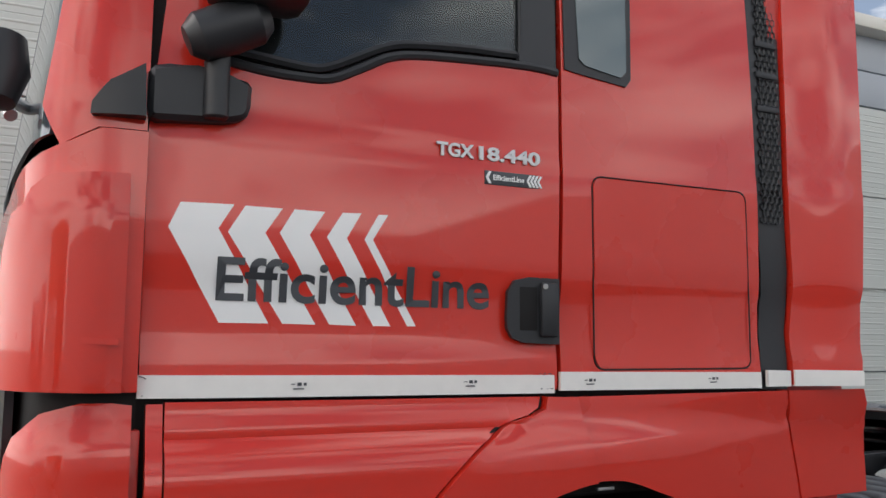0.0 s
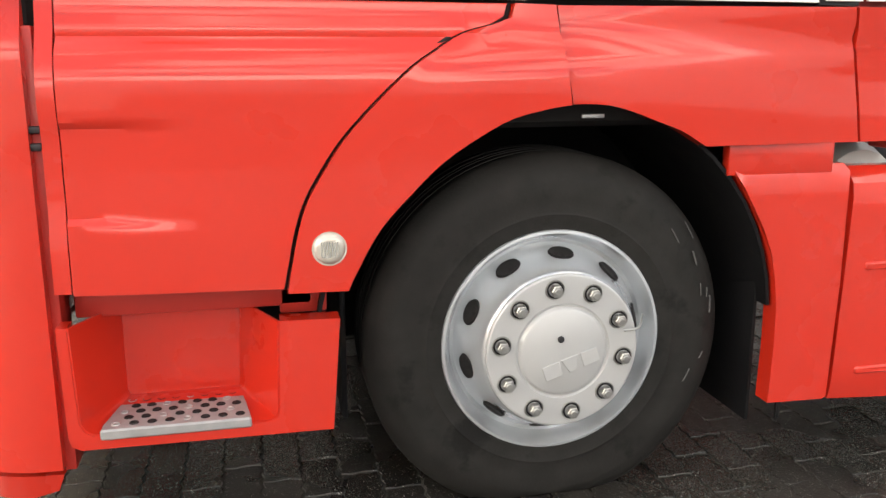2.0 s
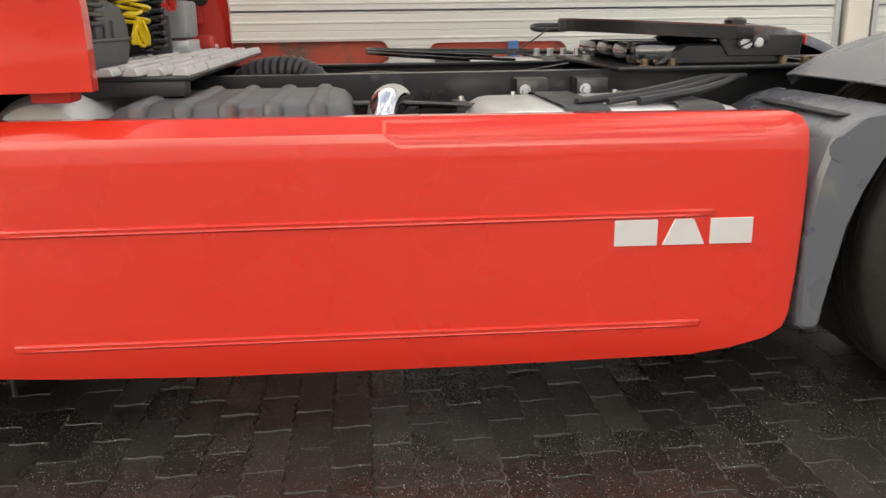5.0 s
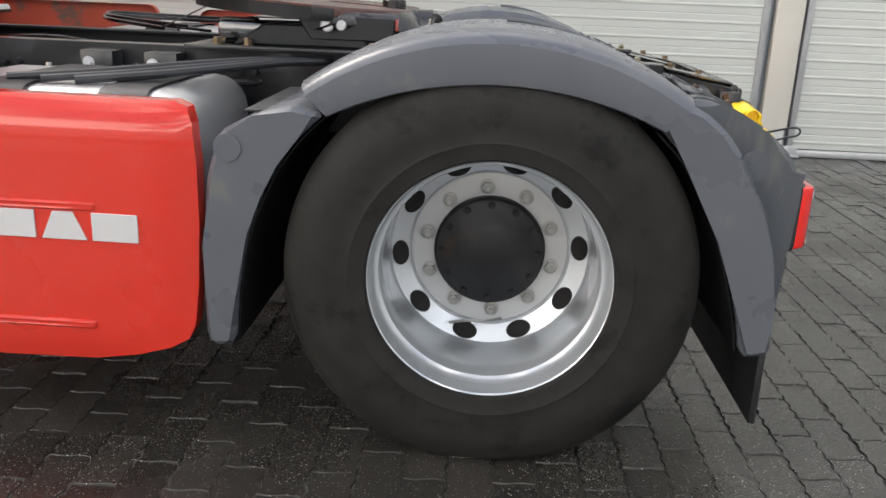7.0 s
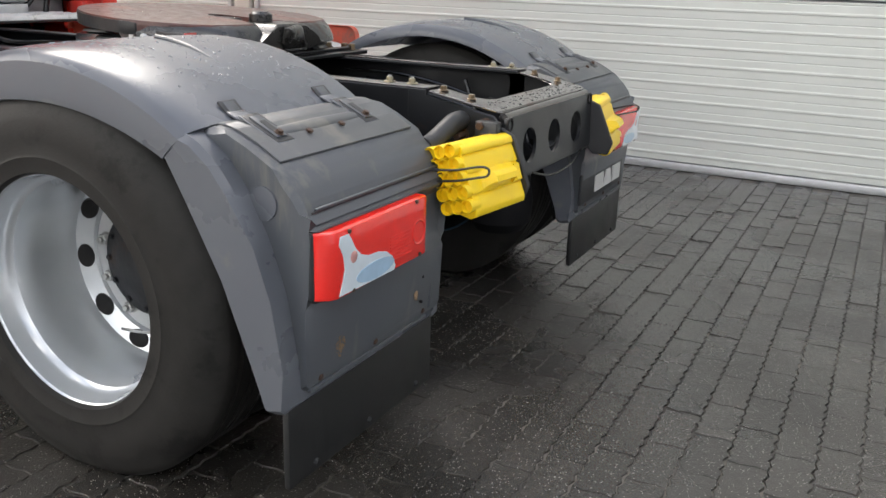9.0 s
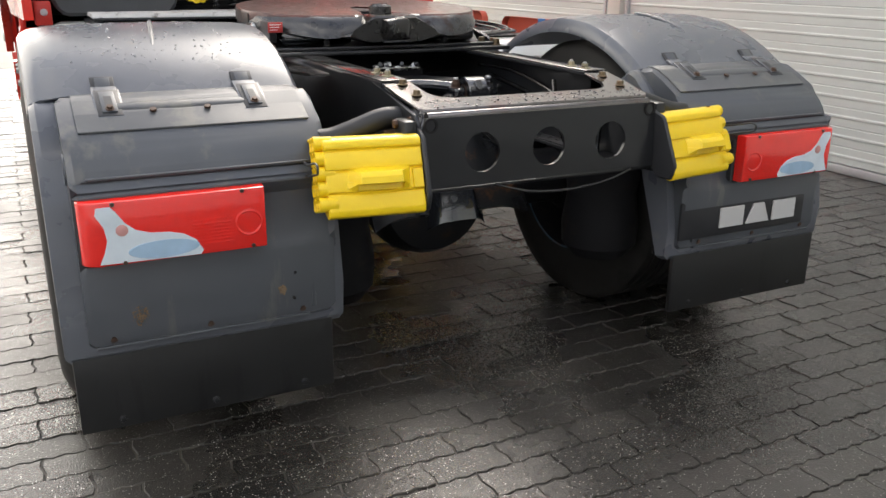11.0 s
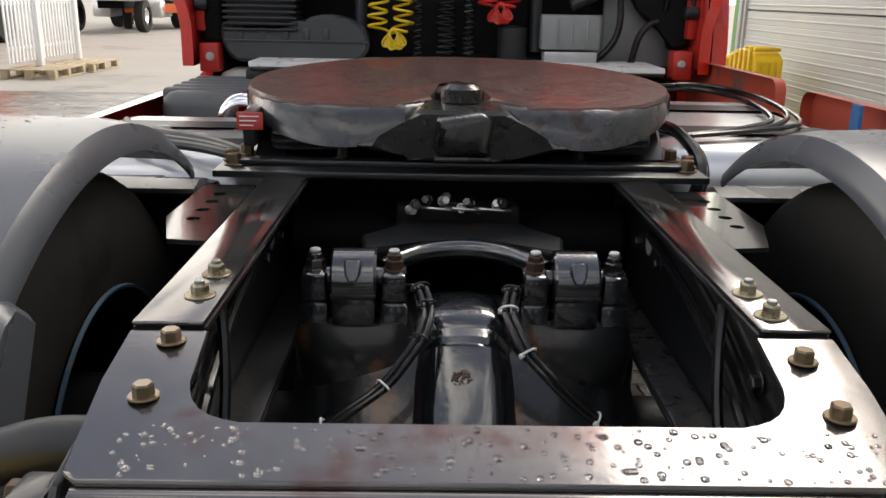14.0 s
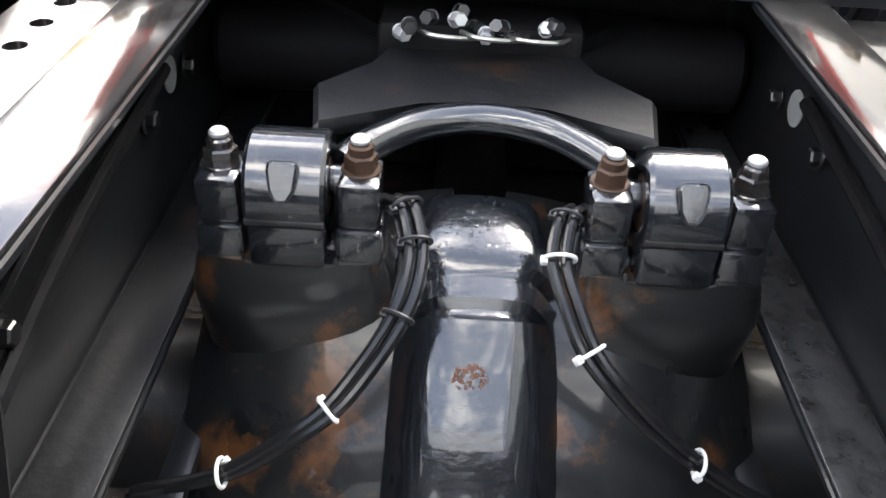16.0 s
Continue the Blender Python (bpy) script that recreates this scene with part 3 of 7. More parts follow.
part("window_seal", tube(fr_pts, 0.014, 8, 4), BLACK, door)
part("window_post", plate([(-0.21, 2.262), (-0.075, 2.255), (-0.062, 2.75), (-0.18, 2.75), (-0.193, 2.30)], 0, 0.02, lambda a, b, d: Vector((a, up_y(a, b) - 0.006 + d, b)), 0.004), BLACK, door)
gl_seal = [Vector((a, up_y(a, b) + 0.006, b)) for a, b in glass_out[:10]]
part("glass_seal", tube(gl_seal, 0.012, 6, 3), BLACK, door)
part("window_pane", plate(glass_out, 0.010, 0.015, lambda a, b, d: Vector((a, up_y(a, b) + d, b))), GLASS, door).visible_shadow = False
# Dark sheet behind the glass paints the cab's unlit inside.
part("window_backing", plate(glass_out, 0.30, 0.32, lambda a, b, d: Vector((a, up_y(a, b) + d, b))), DARK_IN, door, "dark sheet standing in for the unlit cab interior")

side_out = [(-0.083, 1.335), (0.668, 1.333), (0.672, 1.5), (0.690, 2.2), (0.70, 2.75), (-0.05, 2.75), (-0.058, 2.3)]
side_panel = part("side_panel", panel(side_out, up_y, 0.03, 0.05), RED, truck)
sw = [(0.0, 2.30), (0.022, 2.282), (0.15, 2.263), (0.172, 2.285), (0.195, 2.75), (-0.005, 2.75)]
part("rear_window_frame", panel([(-0.05, 2.262), (0.0, 2.255), (0.17, 2.238), (0.19, 2.262), (0.215, 2.75), (-0.042, 2.75)], lambda a, b: up_y(a, b) - 0.007, 0.01, 0.2, 0.004), BLACK, side_panel)
part("rear_window_pane", plate(sw, -0.0135, -0.011, lambda a, b, d: Vector((a, up_y(a, b) + d, b))), mat("tinted_pane", (0.10, 0.14, 0.15), 0.06, 0, 0.8, 0.1, 3, 0), side_panel, "small dark tinted pane")
comp = rounded(0.036, 0.626, 1.391, 1.944, 0.03)
part("compartment_door", panel([(a, b + 0.002 * a) for a, b in comp], lambda a, b: up_y(a, b) - 0.004, 0.006, 0.06, 0.004), RED, side_panel)
comp_seam = [Vector((a, up_y(a, b) - 0.0045, b + 0.002 * a)) for a, b in rounded(0.032, 0.630, 1.387, 1.948, 0.032)]
part("compartment_seal", tube(comp_seam, 0.0024, 6, 0, closed=True), SEAM, side_panel)

# vent strip: black channel with a honeycomb grille
vent = part("vent_strip", panel([(0.679, 1.322), (0.795, 1.320), (0.80, 1.50), (0.815, 1.60), (0.81, 1.9), (0.845, 2.48), (0.86, 2.75), (0.715, 2.75), (0.705, 2.46), (0.69, 1.9), (0.70, 1.62), (0.688, 1.52)], lambda a, b: up_y(a, b) + 0.010, 0.02, 0.1, 0.004), BLACK, truck, "black plastic vent channel")
hexa = bmesh.new()
for r in range(38):
    for c in range(4):
        zc = 1.868 + r * 0.0225
        xc = 0.712 + 0.0215 * c + (0.0107 if r % 2 else 0) + (zc - 1.86) * 0.055
        k0 = len(hexa.verts)
        inn = [hexa.verts.new((xc + 0.0088 * math.sin(radians(60 * i)), up_y(xc, zc) + 0.0045, zc + 0.0115 * math.cos(radians(60 * i)))) for i in range(6)]
        dep = [hexa.verts.new(v.co + Vector((0, 0.014, 0))) for v in inn]
        out_r = [hexa.verts.new((xc + 0.0112 * math.sin(radians(60 * i)), up_y(xc, zc) + 0.0010, zc + 0.0150 * math.cos(radians(60 * i)))) for i in range(6)]
        for i in range(6):
            j = (i + 1) % 6
            hexa.faces.new((out_r[i], out_r[j], inn[j], inn[i]))
            hexa.faces.new((inn[i], inn[j], dep[j], dep[i]))
part("grille", hexa, mat("grille_plastic", (0.05, 0.052, 0.056), 0.4, 0, 0, 0.1, 20, 0), vent, "black honeycomb grille", smooth=0)

for zc in (2.479, 2.368, 2.248):
    xm = 0.750 + (zc - 1.86) * 0.055
    part("vent_bar", box(xm - 0.050, xm + 0.050, up_y(xm, zc) - 0.002, up_y(xm, zc) + 0.012, zc - 0.011, zc + 0.011, 0.004), BLACK, vent)
fair_out = [(0.806, 1.335), (1.080, 1.335), (1.100, 1.60), (1.125, 1.9), (1.150, 2.2), (1.196, 2.75), (0.868, 2.75), (0.852, 2.48), (0.818, 1.9), (0.824, 1.6), (0.808, 1.5)]
fairing = part("side_fairing", panel(fair_out, lambda a, b: up_y(a, b) - 0.004 - 0.040 * sstep(0.82, 1.08, a), 0.05, 0.04), RED, truck)
low_fair_out = [(0.790, 1.317), (1.140, 1.317), (1.158, 1.27), (1.168, 1.20), (1.170, 1.10), (1.172, 0.972), (0.850, 0.970), (0.838, 1.05), (0.818, 1.15), (0.800, 1.22)]
part("lower_fairing", panel(low_fair_out, low_y, 0.05, 0.05), RED, truck)

# lower side panels round the front wheel
ld = [(-1.136, 1.322), (-0.151, 1.316), (-0.160, 1.287)] + [(a + 0.009, b) for a, b in round_line([(-0.203, 1.269), (-0.273, 1.250), (-0.343, 1.211), (-0.404, 1.171), (-0.484, 1.098), (-0.559, 1.018), (-0.608, 0.948), (-0.647, 0.88), (-0.671, 0.81), (-0.688, 0.732), (-0.700, 0.677)], 3)] + [(-1.143, 0.687)]
part("lower_door", panel(ld, low_y, 0.03, 0.014), RED, truck)
part("door_front_trim", panel([(-1.176, 1.318), (-1.140, 1.318), (-1.147, 0.69), (-1.183, 0.69)], lambda a, b: low_y(a, b) + 0.004, 0.03, 0.06, 0.004), RED, truck)
arch_pts = round_line([(-0.545, 0.668), (-0.523, 0.713), (-0.470, 0.805), (-0.398, 0.884), (-0.320, 0.958), (-0.231, 1.015), (-0.150, 1.055), (-0.056, 1.077), (-0.006, 1.083)], 3)
ff = [(-0.136, 1.316), (-0.036, 1.313)] + arch_pts[::-1] + round_line([(-0.683, 0.670), (-0.671, 0.732), (-0.654, 0.810), (-0.630, 0.881), (-0.592, 0.945), (-0.544, 1.016), (-0.469, 1.097), (-0.391, 1.169), (-0.331, 1.209), (-0.262, 1.248), (-0.192, 1.267)], 3) + [(-0.145, 1.284)]
part("front_fender", panel(ff, lambda a, b: low_y(a, b) - 0.012, 0.05, 0.035, 0.014), RED, truck)
fr_r = [(-0.026, 1.313), (0.781, 1.317), (0.791, 1.22), (0.809, 1.15), (0.829, 1.05), (0.841, 0.970)] + round_line([(0.372, 0.973), (0.30, 1.014), (0.228, 1.040), (0.165, 1.063), (0.106, 1.079), (0.05, 1.084), (0.004, 1.084)], 3) + [(-0.010, 1.16)]
seam_line = [(-0.146, 1.316), (-0.153, 1.287), (-0.197, 1.269), (-0.267, 1.250), (-0.337, 1.210), (-0.397, 1.170), (-0.476, 1.098), (-0.551, 1.018), (-0.600, 0.947), (-0.639, 0.882), (-0.663, 0.811), (-0.680, 0.732), (-0.692, 0.674)]
part("door_seam", tube([(a, low_y(a, b) + 0.012, b) for a, b in seam_line], 0.0085, 8, 4), SEAM, truck)
part("panel_seam", tube([(a, low_y(a, b) + 0.002, b) for a, b in ((-0.031, 1.313), (-0.018, 1.16), (-0.002, 1.086))], 0.004, 6, 3), SEAM, truck)
part("arch_panel", panel(fr_r, low_y, 0.05, 0.04), RED, truck)
part("recessed_sill", box(0.46, 0.770, -1.215, -1.18, 0.890, 0.985, 0.004), RED, truck)
rp = [(0.480, 0.905), (0.488, 0.914), (0.808, 0.914), (0.820, 0.894), (0.822, 0.6), (0.812, 0.250), (0.800, 0.243), (0.627, 0.246), (0.632, 0.40), (0.630, 0.52), (0.620, 0.60), (0.601, 0.68), (0.575, 0.742), (0.540, 0.805), (0.507, 0.860), (0.482, 0.893)]
part("wheel_rear_panel", panel(rp, lambda a, b: -1.218 + 0.03 * max((b - 0.885) / 0.04, 0) ** 2, 0.06, 0.05), RED, truck)


# white tape with tiny print bars
for x0, x1 in ((-1.196, -0.106), (-0.086, 0.668), (0.690, 0.790), (0.808, 1.082)):
    part("reflective_tape", panel([(x0, 1.331), (x1, 1.331 - 0.006 * (x1 - x0)), (x1, 1.381 - 0.006 * (x1 - x0)), (x0, 1.383)], lambda a, b, y=(-1.2345 if x0 < 0.6 else -1.241): y + 0.42 * max(-0.98 - a, 0) ** 2 - 0.040 * sstep(0.82, 1.08, a), 0.012, 0.1, 0.0015), STRIP, truck, "white reflective tape, scuffed at its ends")
for x in (-0.826, -0.363, 0.018, 0.473):
    bars = bmesh.new()
    for dx, dz, w, h in ((-0.020, 0.0, 0.010, 0.002), (-0.004, 0.0, 0.010, 0.008), (0.010, 0.0, 0.007, 0.007), (-0.006, -0.011, 0.026, 0.003)):
        box(x + dx - w / 2, x + dx + w / 2, -1.2378, -1.2366, 1.359 + dz - h / 2, 1.359 + dz + h / 2, 0, bars)
    part("tape_print", bars, DECAL_K, truck, smooth=0)

chip = random.Random(17)
for k in range(14):
    x = chip.choice((-0.150, -0.120, -1.185)) + chip.uniform(-0.012, 0.012)
    w, h = chip.uniform(0.002, 0.007), chip.uniform(0.001, 0.003)
    z = 1.3765 + chip.uniform(-0.003, 0.002) if k % 3 else 1.336
    part("tape_chip", box(x, x + w, -1.2376 + 0.42 * max(-0.98 - x, 0) ** 2, -1.2362 + 0.42 * max(-0.98 - x, 0) ** 2, z, z + h), DECAL_K, truck, smooth=0)
part("arch_clip", box(0.055, 0.115, -1.205, -1.195, 1.046, 1.056, 0.003), GALV, truck)
part("drain_hose", tube([(0.80, -1.02, 0.34), (0.80, -1.02, 0.24), (0.803, -1.02, 0.10)], 0.008, 8), BLACK_HOSE, truck)

# arrow decal, door lettering, badges
AT = [(-1.120, 1.781, -0.998, 1.783, -1.145, 1.722, -1.033, 1.724, -1.023, 1.503, -0.906, 1.503), (-0.972, 1.782, -0.881, 1.782, -1.011, 1.717, -0.922, 1.720, -0.872, 1.503, -0.789, 1.502), (-0.852, 1.782, -0.774, 1.782, -0.887, 1.722, -0.812, 1.722, -0.754, 1.503, -0.684, 1.501), (-0.728, 1.783, -0.678, 1.785, -0.768, 1.719, -0.716, 1.719, -0.638, 1.501, -0.591, 1.501), (-0.632, 1.785, -0.605, 1.786, -0.669, 1.719, -0.646, 1.719, -0.545, 1.502, -0.520, 1.502)]
for q in AT:
    tl, tr, ml, mr, bl, br = [(q[i], q[i + 1]) for i in range(0, 12, 2)]
    part("arrow_decal", panel([ml, bl, br, mr, tr, tl], lambda a, b: up_y(a, b) - 0.0045, 0.001, 0.05, 0), DECAL_W, door, "white chevron stripe")
hug(text("door_lettering", "EfficientLine", 0.1425, side_text(-1.033, 0.0, 1.5575, -0.3), DECAL_K, door, 0.0008, bold=0.0026, width=0.727, label="dark grey lettering"), up_y, 0.0064)
text("model_badge", "TGX", 0.050, side_text(-0.470, -1.2345, 1.960, 0), LETTER, door, 0.003, bold=0.0016, width=0.112, label="silver raised lettering")
text("model_badge", "18.440", 0.050, side_text(-0.342, -1.2345, 1.960, 0), LETTER, door, 0.003, bold=0.0016, width=0.194, label="silver raised figures")
badge = part("line_badge", box(-0.324, -0.152, -1.2350, -1.229, 1.893, 1.931, 0.001), DECAL_K, truck, "small dark and white badge")
text("badge_lettering", "EfficientLine", 0.021, side_text(-0.298, -1.2356, 1.906, 0), DECAL_W, badge, 0.0006, width=0.098, bold=0.0004)
for k in range(4):
    x = -0.192 + 0.0115 * k
    part("badge_stripe", plate([(x, 1.912), (x + 0.010, 1.895), (x + 0.017, 1.895), (x + 0.007, 1.912), (x + 0.017, 1.929), (x + 0.010, 1.929)], -1.2366, -1.2346, lambda a, b, d: Vector((a, d, b))), DECAL_W, badge, smooth=0)
part("badge_stripe", plate([(-0.322, 1.912), (-0.312, 1.929), (-0.304, 1.929), (-0.313, 1.912), (-0.304, 1.895), (-0.312, 1.895)], -1.2366, -1.2346, lambda a, b, d: Vector((a, d, b))), DECAL_W, badge, smooth=0)

# door handle
handle = part("door_handle", panel([(-0.262, 1.53), (-0.258, 1.60), (-0.235, 1.632), (-0.19, 1.642), (-0.092, 1.640), (-0.094, 1.458), (-0.21, 1.462), (-0.245, 1.475), (-0.26, 1.50)], lambda a, b: -1.240, 0.014, 0.05, 0.006), BLACK, truck, "black recessed door handle")
part("grip_recess", box(-0.222, -0.165, -1.2455, -1.241, 1.495, 1.615, 0.003), SEAM, handle)
part("grip", box(-0.160, -0.105, -1.262, -1.244, 1.478, 1.628, 0.008), BLACK, handle)
part("lock", cyl((-0.150, -1.262, 1.616), (-0.150, -1.266, 1.616), 0.008, 14, 0.001), NUT, handle)

# front corner, bumper and lamps, following one plan curve
PLAN = smooth_path([(-1.198, -1.232, 0), (-1.30, -1.224, 0), (-1.385, -1.185, 0), (-1.435, -1.115, 0), (-1.465, -1.0, 0), (-1.50, -0.7, 0), (-1.53, -0.3, 0), (-1.535, 0.0, 0)], 8)
PLAN_S = [0.0]
for a, b in zip(PLAN, PLAN[1:]):
    PLAN_S.append(PLAN_S[-1] + (b - a).length)


def on_plan(s, off=0.0):
    """The place and outward shift on the front plan curve, s metres from the cab side."""
    i = 0
    while i < len(PLAN_S) - 2 and PLAN_S[i + 1] < s:
        i += 1
    t = (s - PLAN_S[i]) / (PLAN_S[i + 1] - PLAN_S[i])
    d = (PLAN[i + 1] - PLAN[i]).normalized()
    return PLAN[i].lerp(PLAN[i + 1], t) + Vector((-d.y, d.x, 0)) * off


def bend(outline, off, thick=0.02, step=0.04, cham=0.008):
    """A panel bent round the front plan curve: (s, z) outline; off(s, z) outward."""
    def to(a, b, d):
        q = on_plan(max(-a, 0), -d)
        return Vector((q.x, q.y, b))
    return panel([(-s, z) for s, z in outline], lambda a, b: -off(-a, b), thick, step, cham, to)


front = part("front_shell", sweep([[Vector((q.x, q.y, z)) for q in [on_plan(s, -0.03) for s in [0.0 + 0.08 * k for k in range(23)]]] for z in (0.35, 1.0, 1.35, 1.9)]), SEAM, truck, "dark inner front structure")
part("corner_panel", bend([(0.034, 1.346), (0.285, 1.352), (0.31, 1.60), (0.30, 1.66), (0.272, 1.735), (0.235, 1.758), (0.225, 1.792), (0.19, 1.822), (0.034, 1.834)], lambda s, z: 0.014 + 0.022 * sstep(0.03, 0.10, s) - 0.012 * sstep(0.10, 0.0, 1.834 - z), 0.045, 0.03, 0.014), RED, truck, "red wind deflector at the cab corner")
part("corner_ledge", bend([(0.045, 1.449), (0.23, 1.460), (0.23, 1.474), (0.045, 1.462)], lambda s, z: 0.044, 0.01, 0.05, 0.003), RED, truck)
part("pillar_panel", bend([(0.0, 1.935), (0.10, 1.935), (0.16, 1.905), (0.30, 1.86), (0.5, 1.80), (0.9, 1.75), (0.9, 1.60), (0.33, 1.56), (0.06, 1.50), (0.05, 1.346), (0.0, 1.346)], lambda s, z: 0.0, 0.03), RED, truck)
part("upper_pillar", bend([(0.003, 1.938), (0.105, 1.938), (0.19, 1.895), (0.25, 1.99), (0.20, 2.75), (0.0, 2.75)], lambda s, z: -0.004 - 0.10 * max(z - 2.0, 0), 0.03), RED, truck)
part("windscreen", bend([(0.25, 1.93), (1.6, 1.86), (1.6, 2.75), (0.215, 2.75)], lambda s, z: -0.02 - 0.12 * max(z - 1.9, 0), 0.01), mat("dark_windscreen", (0.07, 0.09, 0.11), 0.06, 0, 0.8, 0.1, 3, 0), truck)
part("front_grille", bend([(0.36, 0.95), (1.62, 0.95), (1.62, 1.75), (0.94, 1.73), (0.5, 1.60), (0.36, 1.40)], lambda s, z: 0.0, 0.02), BLACK, truck)
for z in (1.05, 1.2, 1.35):
    part("chrome_bar", bend([(0.40, z), (1.6, z), (1.6, z + 0.03), (0.40, z + 0.03)], lambda s, zz: 0.012, 0.01, 0.06, 0.003), CHROME, front)
bump = part("bumper", bend([(0.012, 0.262), (0.30, 0.262), (0.9, 0.30), (1.6, 0.30), (1.6, 0.93), (0.34, 0.93), (0.315, 1.16), (0.29, 1.245), (0.22, 1.298), (0.12, 1.322), (0.05, 1.322), (0.008, 1.316)], lambda s, z: 0.010 - 0.035 * sstep(1.20, 1.33, z), 0.04), RED, truck, "red bumper with headlamp openings")
part("bumper_lip", bend([(0.012, 0.250), (0.28, 0.250), (0.9, 0.29), (1.6, 0.29), (1.6, 0.20), (0.6, 0.19), (0.10, 0.185), (0.03, 0.205)], lambda s, z: 0.006 - 0.25 * max(0.25 - z, 0), 0.03), RED, truck)
part("bumper_return", box(-1.212, -1.186, -1.222, -1.12, 0.25, 1.262, 0.004), RED_IN, truck)
for z in (1.045, 1.008):
    part("hinge_pin", box(-1.215, -1.185, -1.240, -1.20, z - 0.008, z + 0.008, 0.004), BLACK, truck)
hl_out = [(s - 0.017, z) for s, z in [(0.120, 0.850), (0.26, 0.850), (0.285, 0.90), (0.285, 1.04), (0.265, 1.098), (0.20, 1.080), (0.105, 1.066), (0.102, 0.90)]]
lamp_h = part("headlamp", bend(hl_out, lambda s, z: 0.0165, 0.010, 0.05, 0.004), SEAM, truck, "headlamp behind clear glass")
hl_in = [(s - 0.017, z) for s, z in [(0.128, 0.860), (0.255, 0.860), (0.276, 0.905), (0.276, 1.03), (0.26, 1.085), (0.20, 1.068), (0.113, 1.056), (0.110, 0.90)]]
part("reflector", bend(hl_in, lambda s, z: 0.0235 - 0.003 * math.sin(min(max((z - 0.86) / 0.22, 0), 1) * math.pi), 0.003, 0.03, 0), REFLECT, lamp_h, "mirrored bowl")
part("lamp_glass", bend(hl_in, lambda s, z: 0.032, 0.005, 0.04, 0.003), LENS, lamp_h).visible_shadow = False
bowl = [(s - 0.017, z) for s, z in [(0.165, 0.875), (0.225, 0.875), (0.245, 0.93), (0.245, 1.02), (0.225, 1.062), (0.165, 1.052), (0.152, 0.99), (0.152, 0.92)]]
part("lamp_bowl", bend(bowl, lambda s, z: 0.0262, 0.002, 0.02, 0.004), CHROME, lamp_h, "bright mirrored bowl")
part("bulb_shield", bend([(0.168, 0.925), (0.198, 0.925), (0.205, 0.965), (0.198, 1.0), (0.168, 1.0), (0.161, 0.965)], lambda s, z: 0.0292, 0.002, 0.02, 0.003), BATT, lamp_h)
# White strips paint highlights across the lamp's inside.
for z in (0.868, 1.048):
    part("lamp_step", bend([(0.108, z), (0.245, z), (0.245, z + 0.010), (0.108, z + 0.010)], lambda s, zz: 0.0262, 0.002, 0.03, 0.002), DECAL_W, lamp_h)
fog_out = [(0.125, 0.635), (0.20, 0.612), (0.228, 0.66), (0.215, 0.735), (0.14, 0.702), (0.112, 0.69)]
fog = part("fog_lamp", bend(fog_out, lambda s, z: 0.0175, 0.008, 0.05, 0.004), REFLECT, truck, "small clear fog lamp")
part("fog_glass", bend(fog_out, lambda s, z: 0.026, 0.004, 0.05, 0.004), LENS, fog).visible_shadow = False

# mirror arm and housings
mirror = part("mirror_bracket", plate([(-1.196, 1.962), (-1.03, 1.972), (-0.985, 1.985), (-0.972, 2.005), (-0.969, 2.078), (-1.02, 2.086), (-1.10, 2.088), (-1.148, 2.102), (-1.205, 2.086), (-1.205, 1.975)], -1.262, -1.20, lambda a, b, d: Vector((a, d, b)), 0.012), BLACK, truck, "black mirror bracket on the door corner")
part("bracket_cap", bend([(0.008, 1.962), (0.12, 1.962), (0.118, 1.99), (0.085, 2.04), (0.015, 2.084)], lambda s, z: 0.035 - 0.2 * max(s - 0.03, 0), 0.04, 0.03, 0.01), BLACK, mirror)
part("mirror_arm", cyl((-1.055, -1.262, 1.975), (-1.055, -1.262, 2.14), 0.030, 20, 0.006), BLACK, mirror)
lower_m = lathe([(0.0, -0.105), (0.035, -0.10), (0.058, -0.07), (0.062, 0.0), (0.058, 0.07), (0.035, 0.10), (0.0, 0.105)], (-1.04, -1.30, 2.185), (0.92, -0.1, 0.42), 20)
part("lower_mirror", lower_m, BLACK, mirror)
part("main_mirror", box(-1.10, -0.86, -1.42, -1.25, 2.235, 2.75, 0.04), BLACK, mirror)
kerb = lathe([(0.0, -0.10), (0.05, -0.085), (0.07, 0.0), (0.05, 0.085), (0.0, 0.10)], (-1.52, -1.02, 2.10), (0.1, 0.2, 1), 18)
part("front_mirror", kerb, BLACK, mirror)
part("front_mirror_arm", tube([(-1.49, -0.98, 2.0), (-1.51, -0.9, 2.06), (-1.46, -0.75, 2.08)], 0.016, 10), GALV, mirror)

# entry step
step = part("entry_step", panel([(-1.190, 0.612), (-1.167, 0.611), (-1.161, 0.385), (-1.152, 0.364), (-1.132, 0.352), (-0.738, 0.349), (-0.719, 0.357), (-0.713, 0.374), (-0.704, 0.597), (-0.564, 0.594), (-0.587, 0.316), (-1.160, 0.320), (-1.179, 0.330), (-1.186, 0.352)], lambda a, b: -1.272, 0.06, 0.06), RED, truck, "red moulded entry step")
tub = []
for t in (0.0, 0.06, 0.35, 0.7, 0.97, 1.0):
    y = -1.274 + 0.19 * t
    tub.append([Vector(p) for p in ((-1.168 + 0.083 * t, y, 0.612 - 0.004 * t), (-1.162 + 0.076 * t, y, 0.385 + 0.005 * t), (-1.153 + 0.071 * t, y, 0.364 + 0.012 * t), (-1.132 + 0.056 * t, y, 0.351 + 0.017 * t), (-0.738 - 0.074 * t, y, 0.348 + 0.022 * t), (-0.719 - 0.086 * t, y, 0.356 + 0.020 * t), (-0.713 - 0.090 * t, y, 0.374 + 0.012 * t), (-0.704 - 0.089 * t, y, 0.597 + 0.004 * t))])
